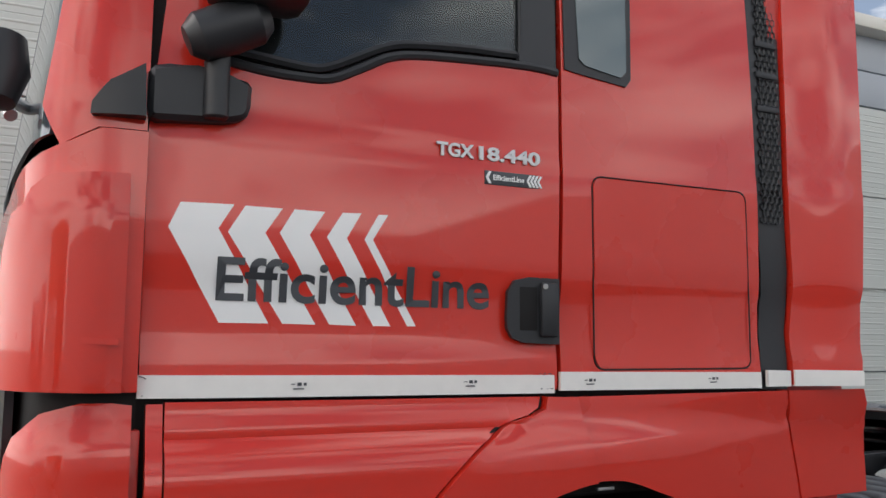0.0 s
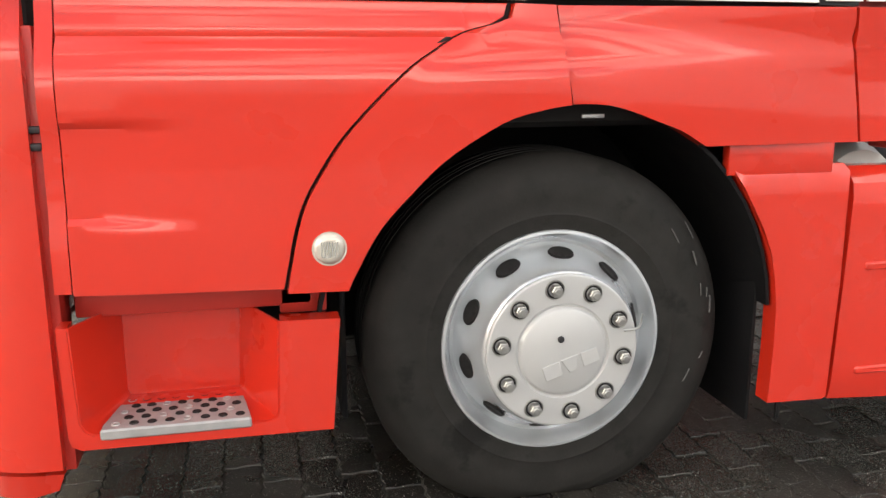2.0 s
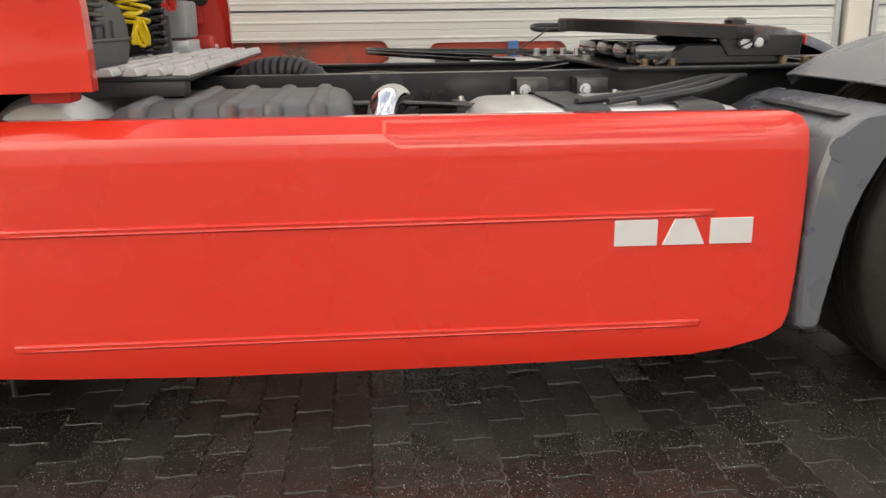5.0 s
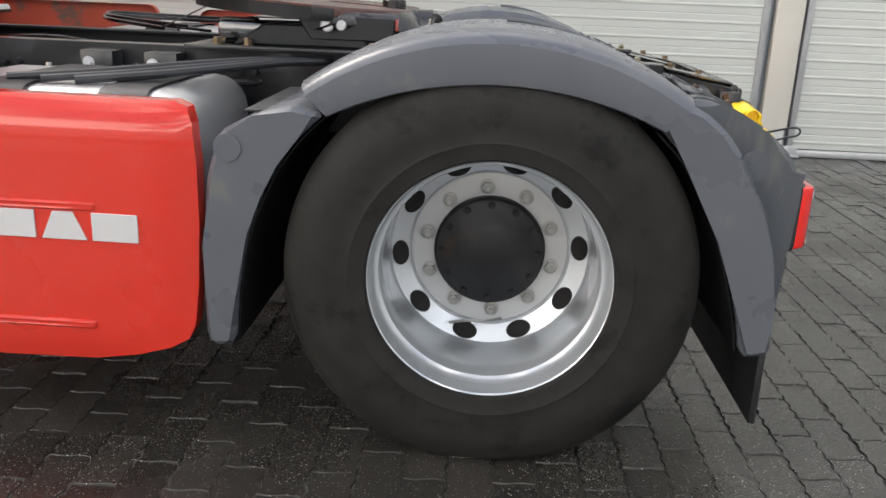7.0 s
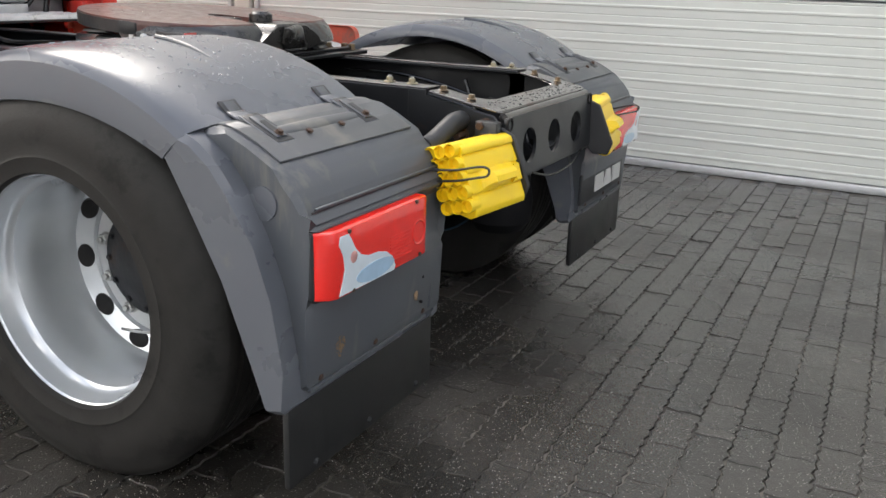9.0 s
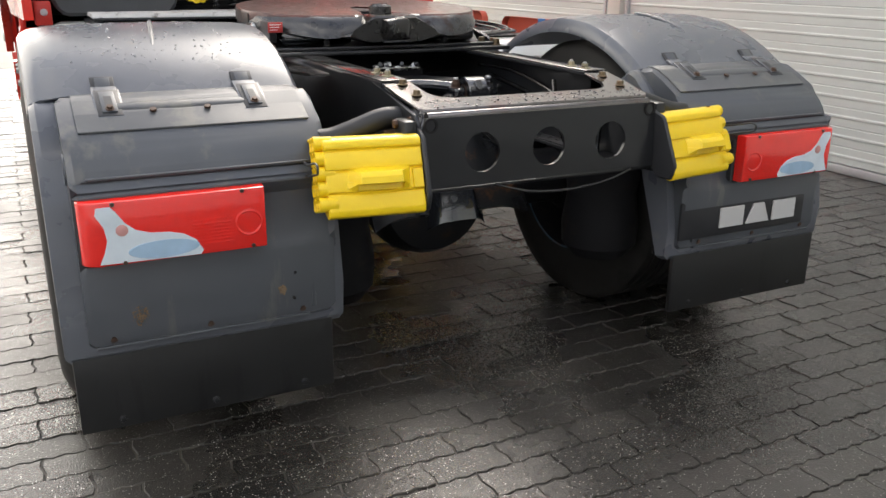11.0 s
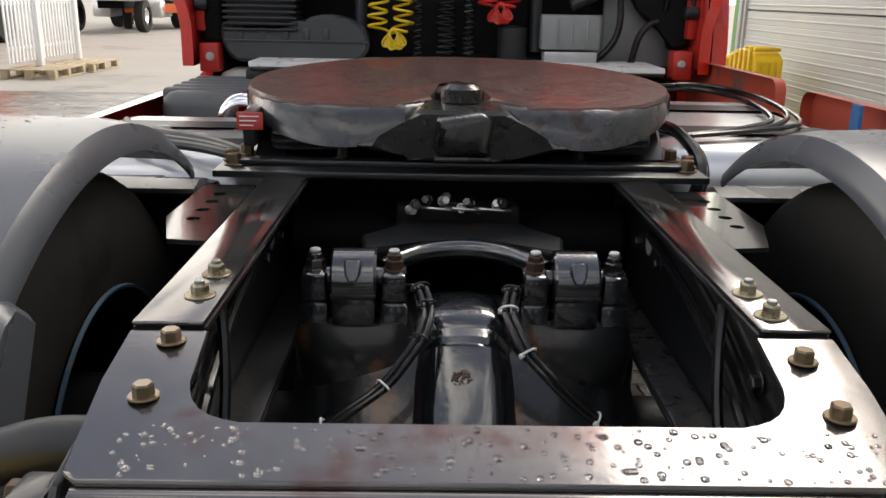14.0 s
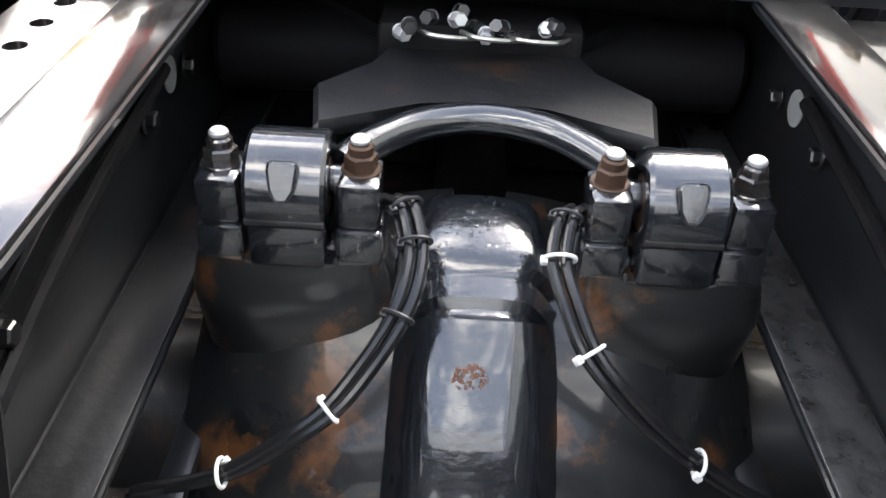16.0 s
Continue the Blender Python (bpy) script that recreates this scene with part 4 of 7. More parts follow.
part("step_tub", thicken(sweep(tub), 0.006), RED, step, "red tapering footwell", smooth=40)
part("step_back", plate([(-1.092, 0.625), (-1.092, 0.36), (-0.795, 0.36), (-0.785, 0.625)], -1.086, -1.074, lambda a, b, d: Vector((a, d, b)), 0.003), RED, step)
tread = part("tread", plate([(-1.1175, -1.288), (-0.779, -1.288), (-0.783, -1.262), (-0.802, -1.102), (-1.087, -1.098), (-1.114, -1.262)], 0.344, 0.369, lambda a, b, d: Vector((a, b, d)), 0.004), TREAD, truck, "perforated aluminium tread")
# Mostly near-black rings, painting the dark of the punched holes.
for i in range(8):
    for j in range(5):
        if i == 7 and j % 2:
            continue
        w_t = 1.0 - 0.035 * j
        c = (-0.946 + (-0.140 + 0.040 * i + (0.020 if j % 2 else 0)) * w_t, -1.256 + 0.034 * j, 0.369)
        part("tread_stud", lathe([(0.0115, 0.0), (0.010, 0.0022), (0.008, 0.0024), (0.007, 0.0006), (0, 0.0006)], c, (0, 0, 1), 10), TREAD if (i + 2 * j) % 4 == 0 else SEAM, tread)
part("lower_sill", box(-0.70, -0.585, -1.16, -1.13, 0.58, 0.68, 0.006), RED_IN, truck)
part("side_underpanel", box(-1.17, -0.62, -1.16, -1.12, 0.60, 0.72, 0.006), RED_IN, truck)
lamp_s = part("side_lamp", lathe([(0, 0.004), (0.018, 0.010), (0.028, 0.009), (0.0345, 0.004), (0.036, 0.0), (0.040, 0.0), (0.040, -0.004)], (-0.586, -1.3085, 0.770), (0, -1, 0), 28), LAMP_SIDE, truck, "round fluted marker lamp")
for k in range(7):
    part("flute", box(-0.604 + 0.006 * k - 0.0013, -0.604 + 0.006 * k + 0.0013, -1.3192, -1.316, 0.752, 0.788, 0.0), REFLECT, lamp_s)

# maker's emblem: three plain raised blocks
def emblem(name, a0, width, b0, height, parent, to, material=None):
    w = width / 3.25
    for k, lean in enumerate((0.0, 0.28, 0.0)):
        x = a0 + k * w * 1.125
        part(name, plate([(x, b0), (x + w, b0), (x + w * (1 - lean), b0 + height), (x + w * lean, b0 + height)], 0.0, 0.006, to, 0.0012), material or LETTER, parent)


# side skirts
def skirt_y(x):
    return -1.206 - 0.0255 * (x - 0.84)


sk = [(0.832, 0.233), (1.0, 0.224), (1.4, 0.213), (2.1, 0.217), (2.705, 0.229), (2.82, 0.249), (2.91, 0.277), (2.955, 0.303), (2.972, 0.34), (2.984, 0.45), (2.991, 0.606), (2.991, 0.75), (2.984, 0.845), (2.968, 0.880), (2.935, 0.892), (2.4, 0.894), (1.6, 0.897), (0.858, 0.900), (0.847, 0.885)]


def skirt_depth(a, b):
    return skirt_y(a) + 0.055 * max((b - 0.822) / 0.08, 0) ** 2.2 + 0.012 * max((0.31 - b) / 0.08, 0) ** 2 + 0.016 * max((a - 2.90) / 0.09, 0) ** 2


skirt = part("side_skirt", panel(sk, skirt_depth, 0.05, 0.045, 0.010), RED, truck, "red side skirt with two pressed ribs")
for z, x1 in ((0.622, 2.735), (0.315, 2.715)):
    bead = []
    for k in range(25):
        u = min(max((k - 1) / 22, 0), 1)
        x = 0.908 + (x1 - 0.908) * u + (-0.006 if k == 0 else 0.006 if k == 24 else 0)
        zc, g = z + 0.002 + 0.010 * u, 0.25 if k in (0, 24) else 1.0
        bead.append([Vector((x, skirt_depth(x, zc) - 0.0066 - o * g, zc + dz * (0.5 + 0.5 * g))) for dz, o in ((-0.0120, -0.004), (-0.0105, 0.0040), (-0.0060, 0.0075), (0.0, 0.0050), (0.0060, 0.0075), (0.0105, 0.0040), (0.0120, -0.004))])
    part("rib", loft(bead), RED, skirt, smooth=60)
emblem("emblem_block", 2.473, 0.372, 0.549, 0.070, skirt, lambda a, b, d: Vector((a, skirt_y(a) - 0.0065 - d, b)))
for x0, x1, top in ((0.82, 1.97, 1.026), (2.185, 2.925, 1.012)):
    part("side_skirt", panel(rounded(x0, x1, 0.215, top, 0.05), lambda a, b: 1.20 + 0.0255 * (a - 0.84), -0.04, 0.12, -0.008), ORANGE_DIRTY, truck, "far red side skirt, dusty on the inside")
part("blue_strap", box(2.60, 2.655, 1.170, 1.184, 0.92, 1.018, 0.004), mat("blue_webbing", (0.05, 0.16, 0.38), 0.7, 0, 0, 0.2, 40, 0.2, 300), truck, "blue strap over the skirt's edge")


# ---- wheels ----
def tyre_bm(y_out, s, R=0.495, w=0.30):
    """A truck tyre; y_out is the outer sidewall's distance from the middle, s the side."""
    P = [(0.300, 0.02), (0.306, 0.006), (0.330, 0.004), (0.345, 0.0), (0.352, 0.003), (0.385, -0.002), (0.43, 0.002), (0.442, 0.005), (R - 0.03, 0.020), (R - 0.012, 0.034), (R - 0.004, 0.045), (R, 0.052)]
    tread_p = []
    for g in (0.09, 0.135, 0.165, 0.21):
        tread_p += [(R, g - 0.006), (R - 0.011, g - 0.004), (R - 0.011, g + 0.004), (R, g + 0.006)]
    P += tread_p + [(R, w - 0.052), (R - 0.012, w - 0.034), (R - 0.03, w - 0.02), (0.385, w + 0.002), (0.300, w - 0.006), (0.292, w - 0.02)]
    return P


def wheel(name, x, s, kind):
    c = Vector((x, 0, 0.49 if kind == "rear" else 0.454))
    ax = (0, s, 0)
    w = part(name, lathe([(0.02, 0.55), (0.10, 0.56), (0.14, 0.60), (0.14, 0.9), (0.02, 0.92)], c, ax, 20), DARK, truck, "front wheel, silver steel rim with grey nut cover" if kind == "front" else "rear wheel, deep-dish silver steel rim")
    if kind == "front":
        outer = 1.165
        part("tyre", grounded(lathe([(r, outer - d) for r, d in tyre_bm(outer, s, 0.503)], c, ax, 72)), TYRE, w, "black tyre with scuffed sidewall")
        rim = part("rim", lathe([(0.285, 0.90), (0.286, 1.10), (0.293, 1.132), (0.303, 1.146), (0.3055, 1.154), (0.302, 1.161), (0.295, 1.162), (0.289, 1.156), (0.281, 1.130), (0.272, 1.112), (0.262, 1.106), (0.250, 1.118), (0.236, 1.150), (0.222, 1.190), (0.213, 1.217), (0.207, 1.227), (0.198, 1.232), (0.12, 1.234)], c, ax, 72), SILVER, w, "silver painted steel rim")
        part("nut_cover", lathe([(0.205, 1.232), (0.204, 1.238), (0.200, 1.2405), (0.128, 1.2405), (0.124, 1.236), (0.120, 1.236), (0.116, 1.2425), (0.110, 1.246), (0.02, 1.248), (0.0, 1.248)], c, ax, 60), COVER, w, "light grey nut-ring cover")
        hole_r, hole_d, tilt, nut_d, cup = 0.240, 1.148, 1.13, 1.241, True
        part("centre_plug", cyl(c + Vector((-0.010, s * 1.247, 0.036)), c + Vector((-0.010, s * 1.254, 0.036)), 0.009, 16, 0.002), BLACK, w)
        lm = Matrix.Translation(c + Vector((0.088, s * 1.2486, 0.010))) @ Matrix.Rotation(radians(90), 4, "X") @ Matrix.Rotation(radians(198), 4, "Z")
        emblem("cover_relief", 0.0, 0.155, 0.0, 0.040, w, lambda a, b, d: lm @ Vector((a, b, d * 0.4)), COVER)
        wire = tube([c + Vector((0.165, s * 1.245, 0.045)), c + Vector((0.20, s * 1.255, 0.055)), c + Vector((0.232, s * 1.21, 0.075))], 0.003, 6)
        part("wheel_wire", wire, NUT, w)
    else:
        outer = 1.262
        for o in (outer + 0.010, outer - 0.340):
            part("tyre", grounded(lathe([(r, o - d) for r, d in tyre_bm(o, s, 0.510)], c, ax, 72)), TYRE, w, "black tyre with dusty sidewall")
        rim = part("rim", lathe([(r * (1.04 if r > 0.2 else 1.0), h) for r, h in ((0.285, 0.85), (0.286, 1.18), (0.296, 1.222), (0.304, 1.236), (0.3065, 1.245), (0.302, 1.252), (0.294, 1.252), (0.287, 1.244), (0.281, 1.205), (0.276, 1.19), (0.268, 1.183), (0.263, 1.165), (0.261, 1.13), (0.262, 1.115), (0.262, 1.02), (0.261, 1.005), (0.256, 0.992), (0.212, 0.970), (0.206, 0.958), (0.12, 0.956))], c, ax, 72), SILVER, w, "deep-dish silver steel rim")
        part("nut_cover", lathe([(0.213, 0.957), (0.212, 0.962), (0.208, 0.9635), (0.150, 0.9635), (0.146, 0.957)], c, ax, 60), COVER, w, "grey flange ring")
        part("hub", lathe([(0.150, 0.957), (0.152, 0.972), (0.150, 0.986), (0.143, 0.992), (0.120, 0.995), (0.112, 1.000), (0.095, 1.003), (0.088, 1.008), (0.060, 1.011), (0.048, 1.015), (0, 1.016)], c, ax, 40), CAST, w, "black greasy hub end")
        for k in range(12):
            t = math.tau * k / 12
            part("hub_bolt", hexbolt(c + Vector((0.130 * math.cos(t), s * 0.992, 0.130 * math.sin(t))), ax, 0.008, 0.008, 0.011), CAST, w)
        part("rim_barrel", lathe([(0.20, 0.86), (0.262, 0.84), (0.275, 0.70), (0.285, 0.64), (0.296, 0.618)], c, ax, 60), DARK, w, "dirty black inner rim")
        part("rim_edge", lathe([(0.294, 0.624), (0.298, 0.616), (0.303, 0.615), (0.305, 0.622)], c, ax, 60), BLUE_RIM, w, "blue painted inner rim edge")
        hole_r, hole_d, tilt, nut_d, cup = 0.243, 0.981, 0.464, 0.964, False
    off = 7 if kind == "front" else 14
    for k in range(10):
        t = radians(36 * k + (99 if kind == "front" else 94.5))
        d = Vector((math.cos(t), 0, math.sin(t)))
        n = c + d * (0.1675 if cup else 0.175) + Vector((0, s * nut_d, 0))
        if cup:
            part("nut_recess", lathe([(0.0265, 0.001), (0.0255, 0.003), (0.0235, 0.002), (0.0225, -0.001), (0.012, -0.001)], n, ax, 20), NUT, w)
            # Flat near-black ring paints the shade round the nut.
            part("nut_shadow_ring", lathe([(0.0225, 0.0012), (0.0175, 0.0012)], n, ax, 20), SEAM, w)
        part("wheel_nut", hexbolt(n, ax, 0.0165, 0.020 if cup else 0.018, 0.0 if cup else 0.021), NUT, w)
        part("stud_end", cyl(n + Vector((0, s * 0.016, 0)), n + Vector((0, s * (0.026 if cup else 0.030), 0)), 0.0095, 12, 0.002), NUT, w)
    # Dark ovals on the rim paint the shade of uncut hand holes.
    for k in range(10):
        t = radians(36 * k + (85 if kind == "front" else 76.5))
        d = Vector((math.cos(t), 0, math.sin(t)))
        e = Vector((-math.sin(t), 0, math.cos(t)))
        nrm = (Vector((0, s, 0)) * math.cos(tilt) + d * math.sin(tilt) * (1 if kind == "front" else -1)).normalized()
        u = e.cross(nrm).normalized()
        hc = c + d * hole_r + Vector((0, s * hole_d, 0)) + nrm * 0.0025
        hbm = bmesh.new()
        rings = []
        for ra, dd in ((1.10, -0.004), (1.03, 0.0015), (0.97, 0.0022), (0.93, 0.0016), (0.0, 0.0016)):
            rings.append([hbm.verts.new(hc + nrm * dd + (e * math.cos(math.tau * i / 20) * 0.033 + u * math.sin(math.tau * i / 20) * 0.023) * max(ra, 0.001)) for i in range(20)])
        for a, b in zip(rings, rings[1:]):
            for i in range(20):
                hbm.faces.new((a[i], a[(i + 1) % 20], b[(i + 1) % 20], b[i]))
        part("hand_hole", hbm, SEAM, w, "near-black oval drawn for a hand hole")
    return w


wheel("front_wheel", 0.009, -1, "front")
wheel("front_wheel", 0.009, 1, "front")
wheel("rear_wheel", 3.698, -1, "rear")
wheel("rear_wheel", 3.698, 1, "rear")
valve = tube([(3.60, -1.0, 0.28), (3.64, -1.03, 0.30), (3.70, -1.03, 0.305), (3.74, -1.0, 0.30)], 0.004, 6)
part("valve_stem", valve, NUT, truck)
# wheel housings of the front axle
for s in (-1, 1):
    hs = lathe([(0.60, 0.62), (0.62, 1.205)], (0, 0, 0.49), (0, s, 0), 24, arc=(-0.98 * math.pi, -0.02 * math.pi))
    part("wheel_housing", thicken(hs, 0.01), DARK, truck)
part("front_axle", cyl((0, -0.95, 0.47), (0, 0.95, 0.47), 0.06, 16, 0.01), DARK, truck)
# Unseen mass, lowered to keep light from under the truck.
part("engine_underside", box(-1.2, 1.0, -0.58, 0.58, 0.29, 1.04, 0.08), DARK, truck)
for s in (-1, 1):
    # Dark sheet added behind each wheel, standing in for the arch's shade.
    part("wheel_flap", box(0.600, 0.612, min(s * 0.72, s * 1.16), max(s * 0.72, s * 1.16), 0.17, 0.90, 0.004), DARK, truck, "dark sheet added behind the front wheel to keep the arch dark")

# Added dark panel in place of the shade between step and tyre.
part("splash_guard", box(-0.545, -0.53, -1.05, -0.55, 0.24, 0.92, 0.004), DARK, truck, "dark panel added ahead of the front wheel for the shade there")
sc_rng = random.Random(23)
for k in range(9):
    a0, rad = radians(sc_rng.uniform(-22, 38)), sc_rng.uniform(0.405, 0.478)
    span = radians(sc_rng.uniform(1.5, 7))
    arc = [(0.009 + (rad + 0.006 * q) * math.cos(a0 + span * q), -1.166 + 0.55 * max(rad - 0.44, 0) ** 1.2, 0.454 + (rad + 0.006 * q) * math.sin(a0 + span * q)) for q in (0, 0.5, 1)]
    part("tyre_scuff", tube(arc, sc_rng.uniform(0.0012, 0.0030), 6, 3), SCUFF, truck, "pale scuff on the tyre's sidewall")
part("roof", box(-1.33, 0.73, -1.19, 1.19, 2.74, 3.52, 0.16, segs=4), RED, truck, "red cab roof")
# the same panels on the truck's other side
OTHER_SIDE = ("cab_door", "side_panel", "vent_strip", "lower_fairing", "lower_door", "door_front_trim", "front_fender", "arch_panel", "recessed_sill", "wheel_rear_panel", "entry_step", "corner_panel", "pillar_panel", "upper_pillar", "windscreen", "front_grille", "bumper", "bumper_lip", "headlamp", "fog_lamp", "mirror_bracket", "reflective_tape")
OTHER_PARTS = ("window_pane", "window_seal", "window_post", "window_backing", "grille", "compartment_door", "lamp_glass", "reflector", "main_mirror", "mirror_arm", "lower_mirror", "step_back", "fog_glass")


def over_to(ob, parent):
    me = ob.data.copy()
    me.transform(Matrix.Diagonal((1, -1, 1, 1)))
    me.flip_normals()
    cp = new(ob.name.split(".")[0], me)
    cp.parent = parent
    cp.visible_shadow = ob.visible_shadow
    if "label" in ob:
        cp["label"] = ob["label"]
    return cp


for ob in [c for c in truck.children if c.name.split(".")[0] in OTHER_SIDE]:
    cp = over_to(ob, truck)
    for kid in [k for k in ob.children if k.name.split(".")[0] in OTHER_PARTS]:
        over_to(kid, cp)


# ---- chassis ----
def flat_with_holes(outer, holes, to, t):
    """A plate with round holes: (a, b) outline, holes (a, b, r); to(a, b, d) places it; t its thickness."""
    bm = bmesh.new()
    loops = [outer] + [[(a + r * math.cos(math.tau * i / 28), b + r * math.sin(math.tau * i / 28)) for i in range(28)] for a, b, r in holes]
    edges = []
    for lp in loops:
        vs = [bm.verts.new((a, b, 0)) for a, b in lp]
        edges += [bm.edges.new((vs[i], vs[(i + 1) % len(vs)])) for i in range(len(vs))]
    bmesh.ops.triangle_fill(bm, edges=edges, use_beauty=True)
    ex = bmesh.ops.extrude_face_region(bm, geom=bm.faces[:])
    for v in (g for g in ex["geom"] if isinstance(g, bmesh.types.BMVert)):
        v.co.z = t
    for v in bm.verts:
        v.co = to(v.co.x, v.co.y, v.co.z)
    return bm


RAIL_Z = 0.953
for s in (-1, 1):
    web = [(0.380, 0.69), (0.380, RAIL_Z), (0.300, RAIL_Z), (0.300, RAIL_Z - 0.010), (0.370, RAIL_Z - 0.010), (0.370, 0.70), (0.300, 0.70), (0.300, 0.69)]
    rl = part("chassis_rail", plate([(s * a, b) for a, b in web], 0.6, 4.232, lambda a, b, d: Vector((d, a, b)), 0.002), CHASSIS, truck, "black chassis rail")
    part("rail_top", box(3.46, 4.236, min(s * 0.302, s * 0.379), max(s * 0.302, s * 0.379), RAIL_Z + 0.001, RAIL_Z + 0.006, 0.002), CHASSIS_TOP, rl, "bare wet steel of the rail's top")
    for x in (0.9, 1.1, 1.5, 1.55, 2.0, 2.05, 2.1, 2.35, 2.5, 2.85, 2.9):
        part("rail_bolt", hexbolt((x, s * 0.381, 0.88), (0, s, 0), 0.012, 0.012, 0.017), CHASSIS, rl)
    for x in ((4.076, 4.154) if s < 0 else (4.122, 4.196)):
        part("bolt", hexbolt((x, s * 0.327, RAIL_Z + 0.006), (0, 0, 1), 0.0105, 0.013, 0.0185), ZINC, rl)
        part("bolt_end", cyl((x, s * 0.327, RAIL_Z + 0.018), (x, s * 0.327, RAIL_Z + 0.026), 0.006, 10, 0.001), NUT, rl)
    gus = flat_with_holes([(3.47, 0.40), (3.86, 0.40), (3.85, 0.46), (3.72, 0.50), (3.47, 0.50)], [(3.55 + 0.06 * k, 0.452, 0.012) for k in range(4)], lambda a, b, d, s=s: Vector((a, s * b, RAIL_Z - 0.022 + d)), 0.008)
    # Right strip is grime; the left is dark, added to mute the sheen.
    part("flange_dirt", box(3.20, 4.20, min(s * 0.303, s * 0.366), max(s * 0.303, s * 0.366), 0.7005, 0.7045, 0.0015), GRIME if s > 0 else CAST, rl, "strip on the lower flange, wet grime right, plain dark left")
    part("gusset", gus, CHASSIS_TOP, rl, "perforated bracket plate")

# rear cross member: sloping top frame, back plate with three holes
cross = thing("rear_cross_member", "", "")
cross.parent = truck
cross["label"] = "black pressed rear cross member with three round holes"


def slope(x):
    return 0.957 - 0.19 * (x - 4.17)


outer = [(4.240, -0.380), (4.33, -0.378), (4.452, -0.368), (4.466, -0.352), (4.466, 0.352), (4.452, 0.368), (4.33, 0.378), (4.240, 0.380), (4.240, 0.295)]
inner = []
for cy, a0 in ((0.232, 90), (-0.232, 0)):
    for k in range(7):
        t = radians(a0 - 15 * k)
        inner.append((4.330 + 0.060 * math.cos(t), cy + 0.060 * math.sin(t)))
inner.append((4.240, -0.295))
part("top_frame", plate(outer + inner, 0.0, 0.008, lambda a, b, d: Vector((a, b, slope(a) + d)), 0.002), CHASSIS_TOP, cross, "bare wet steel top")
back = flat_with_holes([(-0.372, 0.706), (0.372, 0.706), (0.372, 0.86), (0.365, 0.890), (-0.365, 0.890), (-0.372, 0.86)], [(-0.200, 0.792, 0.053), (0.008, 0.792, 0.053), (0.216, 0.792, 0.053)], lambda a, b, d: Vector((4.478 + d + 0.05 * (0.9 - b), a, b)), 0.010)
part("back_plate", back, CHASSIS, cross, "black plate with round holes", smooth=20)
part("back_flange", box(4.455, 4.490, -0.37, 0.37, 0.694, 0.704, 0.003), CHASSIS, cross)
part("folded_edge", tube([(4.470, -0.355, 0.8885), (4.472, 0, 0.8895), (4.470, 0.355, 0.8885)], 0.0145, 12, 4), CHASSIS_TOP, cross)
for s in (-1, 1):
    part("cheek_plate", plate([(4.17, 0.70), (4.488, 0.704), (4.480, 0.86), (4.452, 0.896), (4.24, 0.936), (4.17, 0.950)], s * 0.370, s * 0.381, lambda a, b, d: Vector((a, d, b)), 0.003), CHASSIS, cross)
    for x in ((4.263, 4.355) if s < 0 else (4.285, 4.374)):
        part("bolt", hexbolt((x, s * 0.329, slope(x) + 0.008), (0, 0, 1), 0.0105, 0.013, 0.0155), BRASS, cross)
    part("corner_hole", lathe([(0.020, 0.0), (0.020, 0.006), (0.014, 0.006), (0.014, -0.004), (0, -0.004)], (4.487, s * 0.352, 0.872), (1, 0, 0), 18), SEAM, cross)
    part("end_bracket", box(4.41, 4.48, min(s * 0.385, s * 0.42), max(s * 0.385, s * 0.42), 0.68, 0.885, 0.006), CHASSIS, cross)
    part("fender_tube", tube([(4.35, s * 0.37, 0.876), (4.35, s * 0.43, 0.874), (4.35, s * 0.50, 0.852), (4.35, s * 0.56, 0.834), (4.35, s * 0.605, 0.830)], 0.028, 14), BLACK, truck, "black fender support tube")
    for bx, bz in ((4.428, 0.872), (4.440, 0.842), (4.36, 0.835)):
        part("tube_bolt", hexbolt((bx, s * 0.381, bz), (0, s, 0), 0.012, 0.046, 0.018), RUST, truck)
dr = random.Random(5)
drops = bmesh.new()
for k in range(220):
    x = dr.uniform(4.395, 4.460)
    y = dr.uniform(-0.34, 0.36)
    r = dr.uniform(0.0015, 0.005)
    lathe([(r, 0.0), (r * 0.8, r * 0.35), (0, r * 0.5)], (x, y, slope(x) + 0.0075), (0, 0, 1), 7, drops)
# Pale base puts the brightness of the crown's drops into their colour.
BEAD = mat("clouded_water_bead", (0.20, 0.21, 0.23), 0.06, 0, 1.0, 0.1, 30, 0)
DROP = clear("water", (0.95, 0.97, 1.0), 0.0, 1.33)
tagged(part("raindrops", drops, DROP, cross, "rain drops standing on the steel"), kind="stuff")

part("hanging_cable", tube([(4.49, -0.16, 0.70), (4.50, -0.05, 0.672), (4.50, 0.08, 0.664), (4.50, 0.20, 0.676), (4.49, 0.30, 0.70)], 0.004, 6), BLACK_HOSE, truck)
# cables between the rails
cr = random.Random(2)
for k in range(9):
    pts = []
    y0, z0 = cr.uniform(-0.2, 0.22), cr.uniform(0.83, 0.915)
    for x in (0.95, 1.3, 1.6, 1.9, 2.2, 2.45, 2.7):
        pts.append((x, y0 + cr.uniform(-0.05, 0.05), z0 + cr.uniform(-0.03, 0.025)))
    part("cable", tube(pts, cr.uniform(0.008, 0.016), 7, 5), BLACK_HOSE, truck)
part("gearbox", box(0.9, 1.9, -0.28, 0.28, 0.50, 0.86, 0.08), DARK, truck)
# Dark box added to hide lit ground and keep the underside dark.
part("silencer", box(1.95, 3.12, -0.48, 0.48, 0.19, 0.60, 0.08, segs=3), DARK, truck, "dark box added under the frame to hide lit ground")
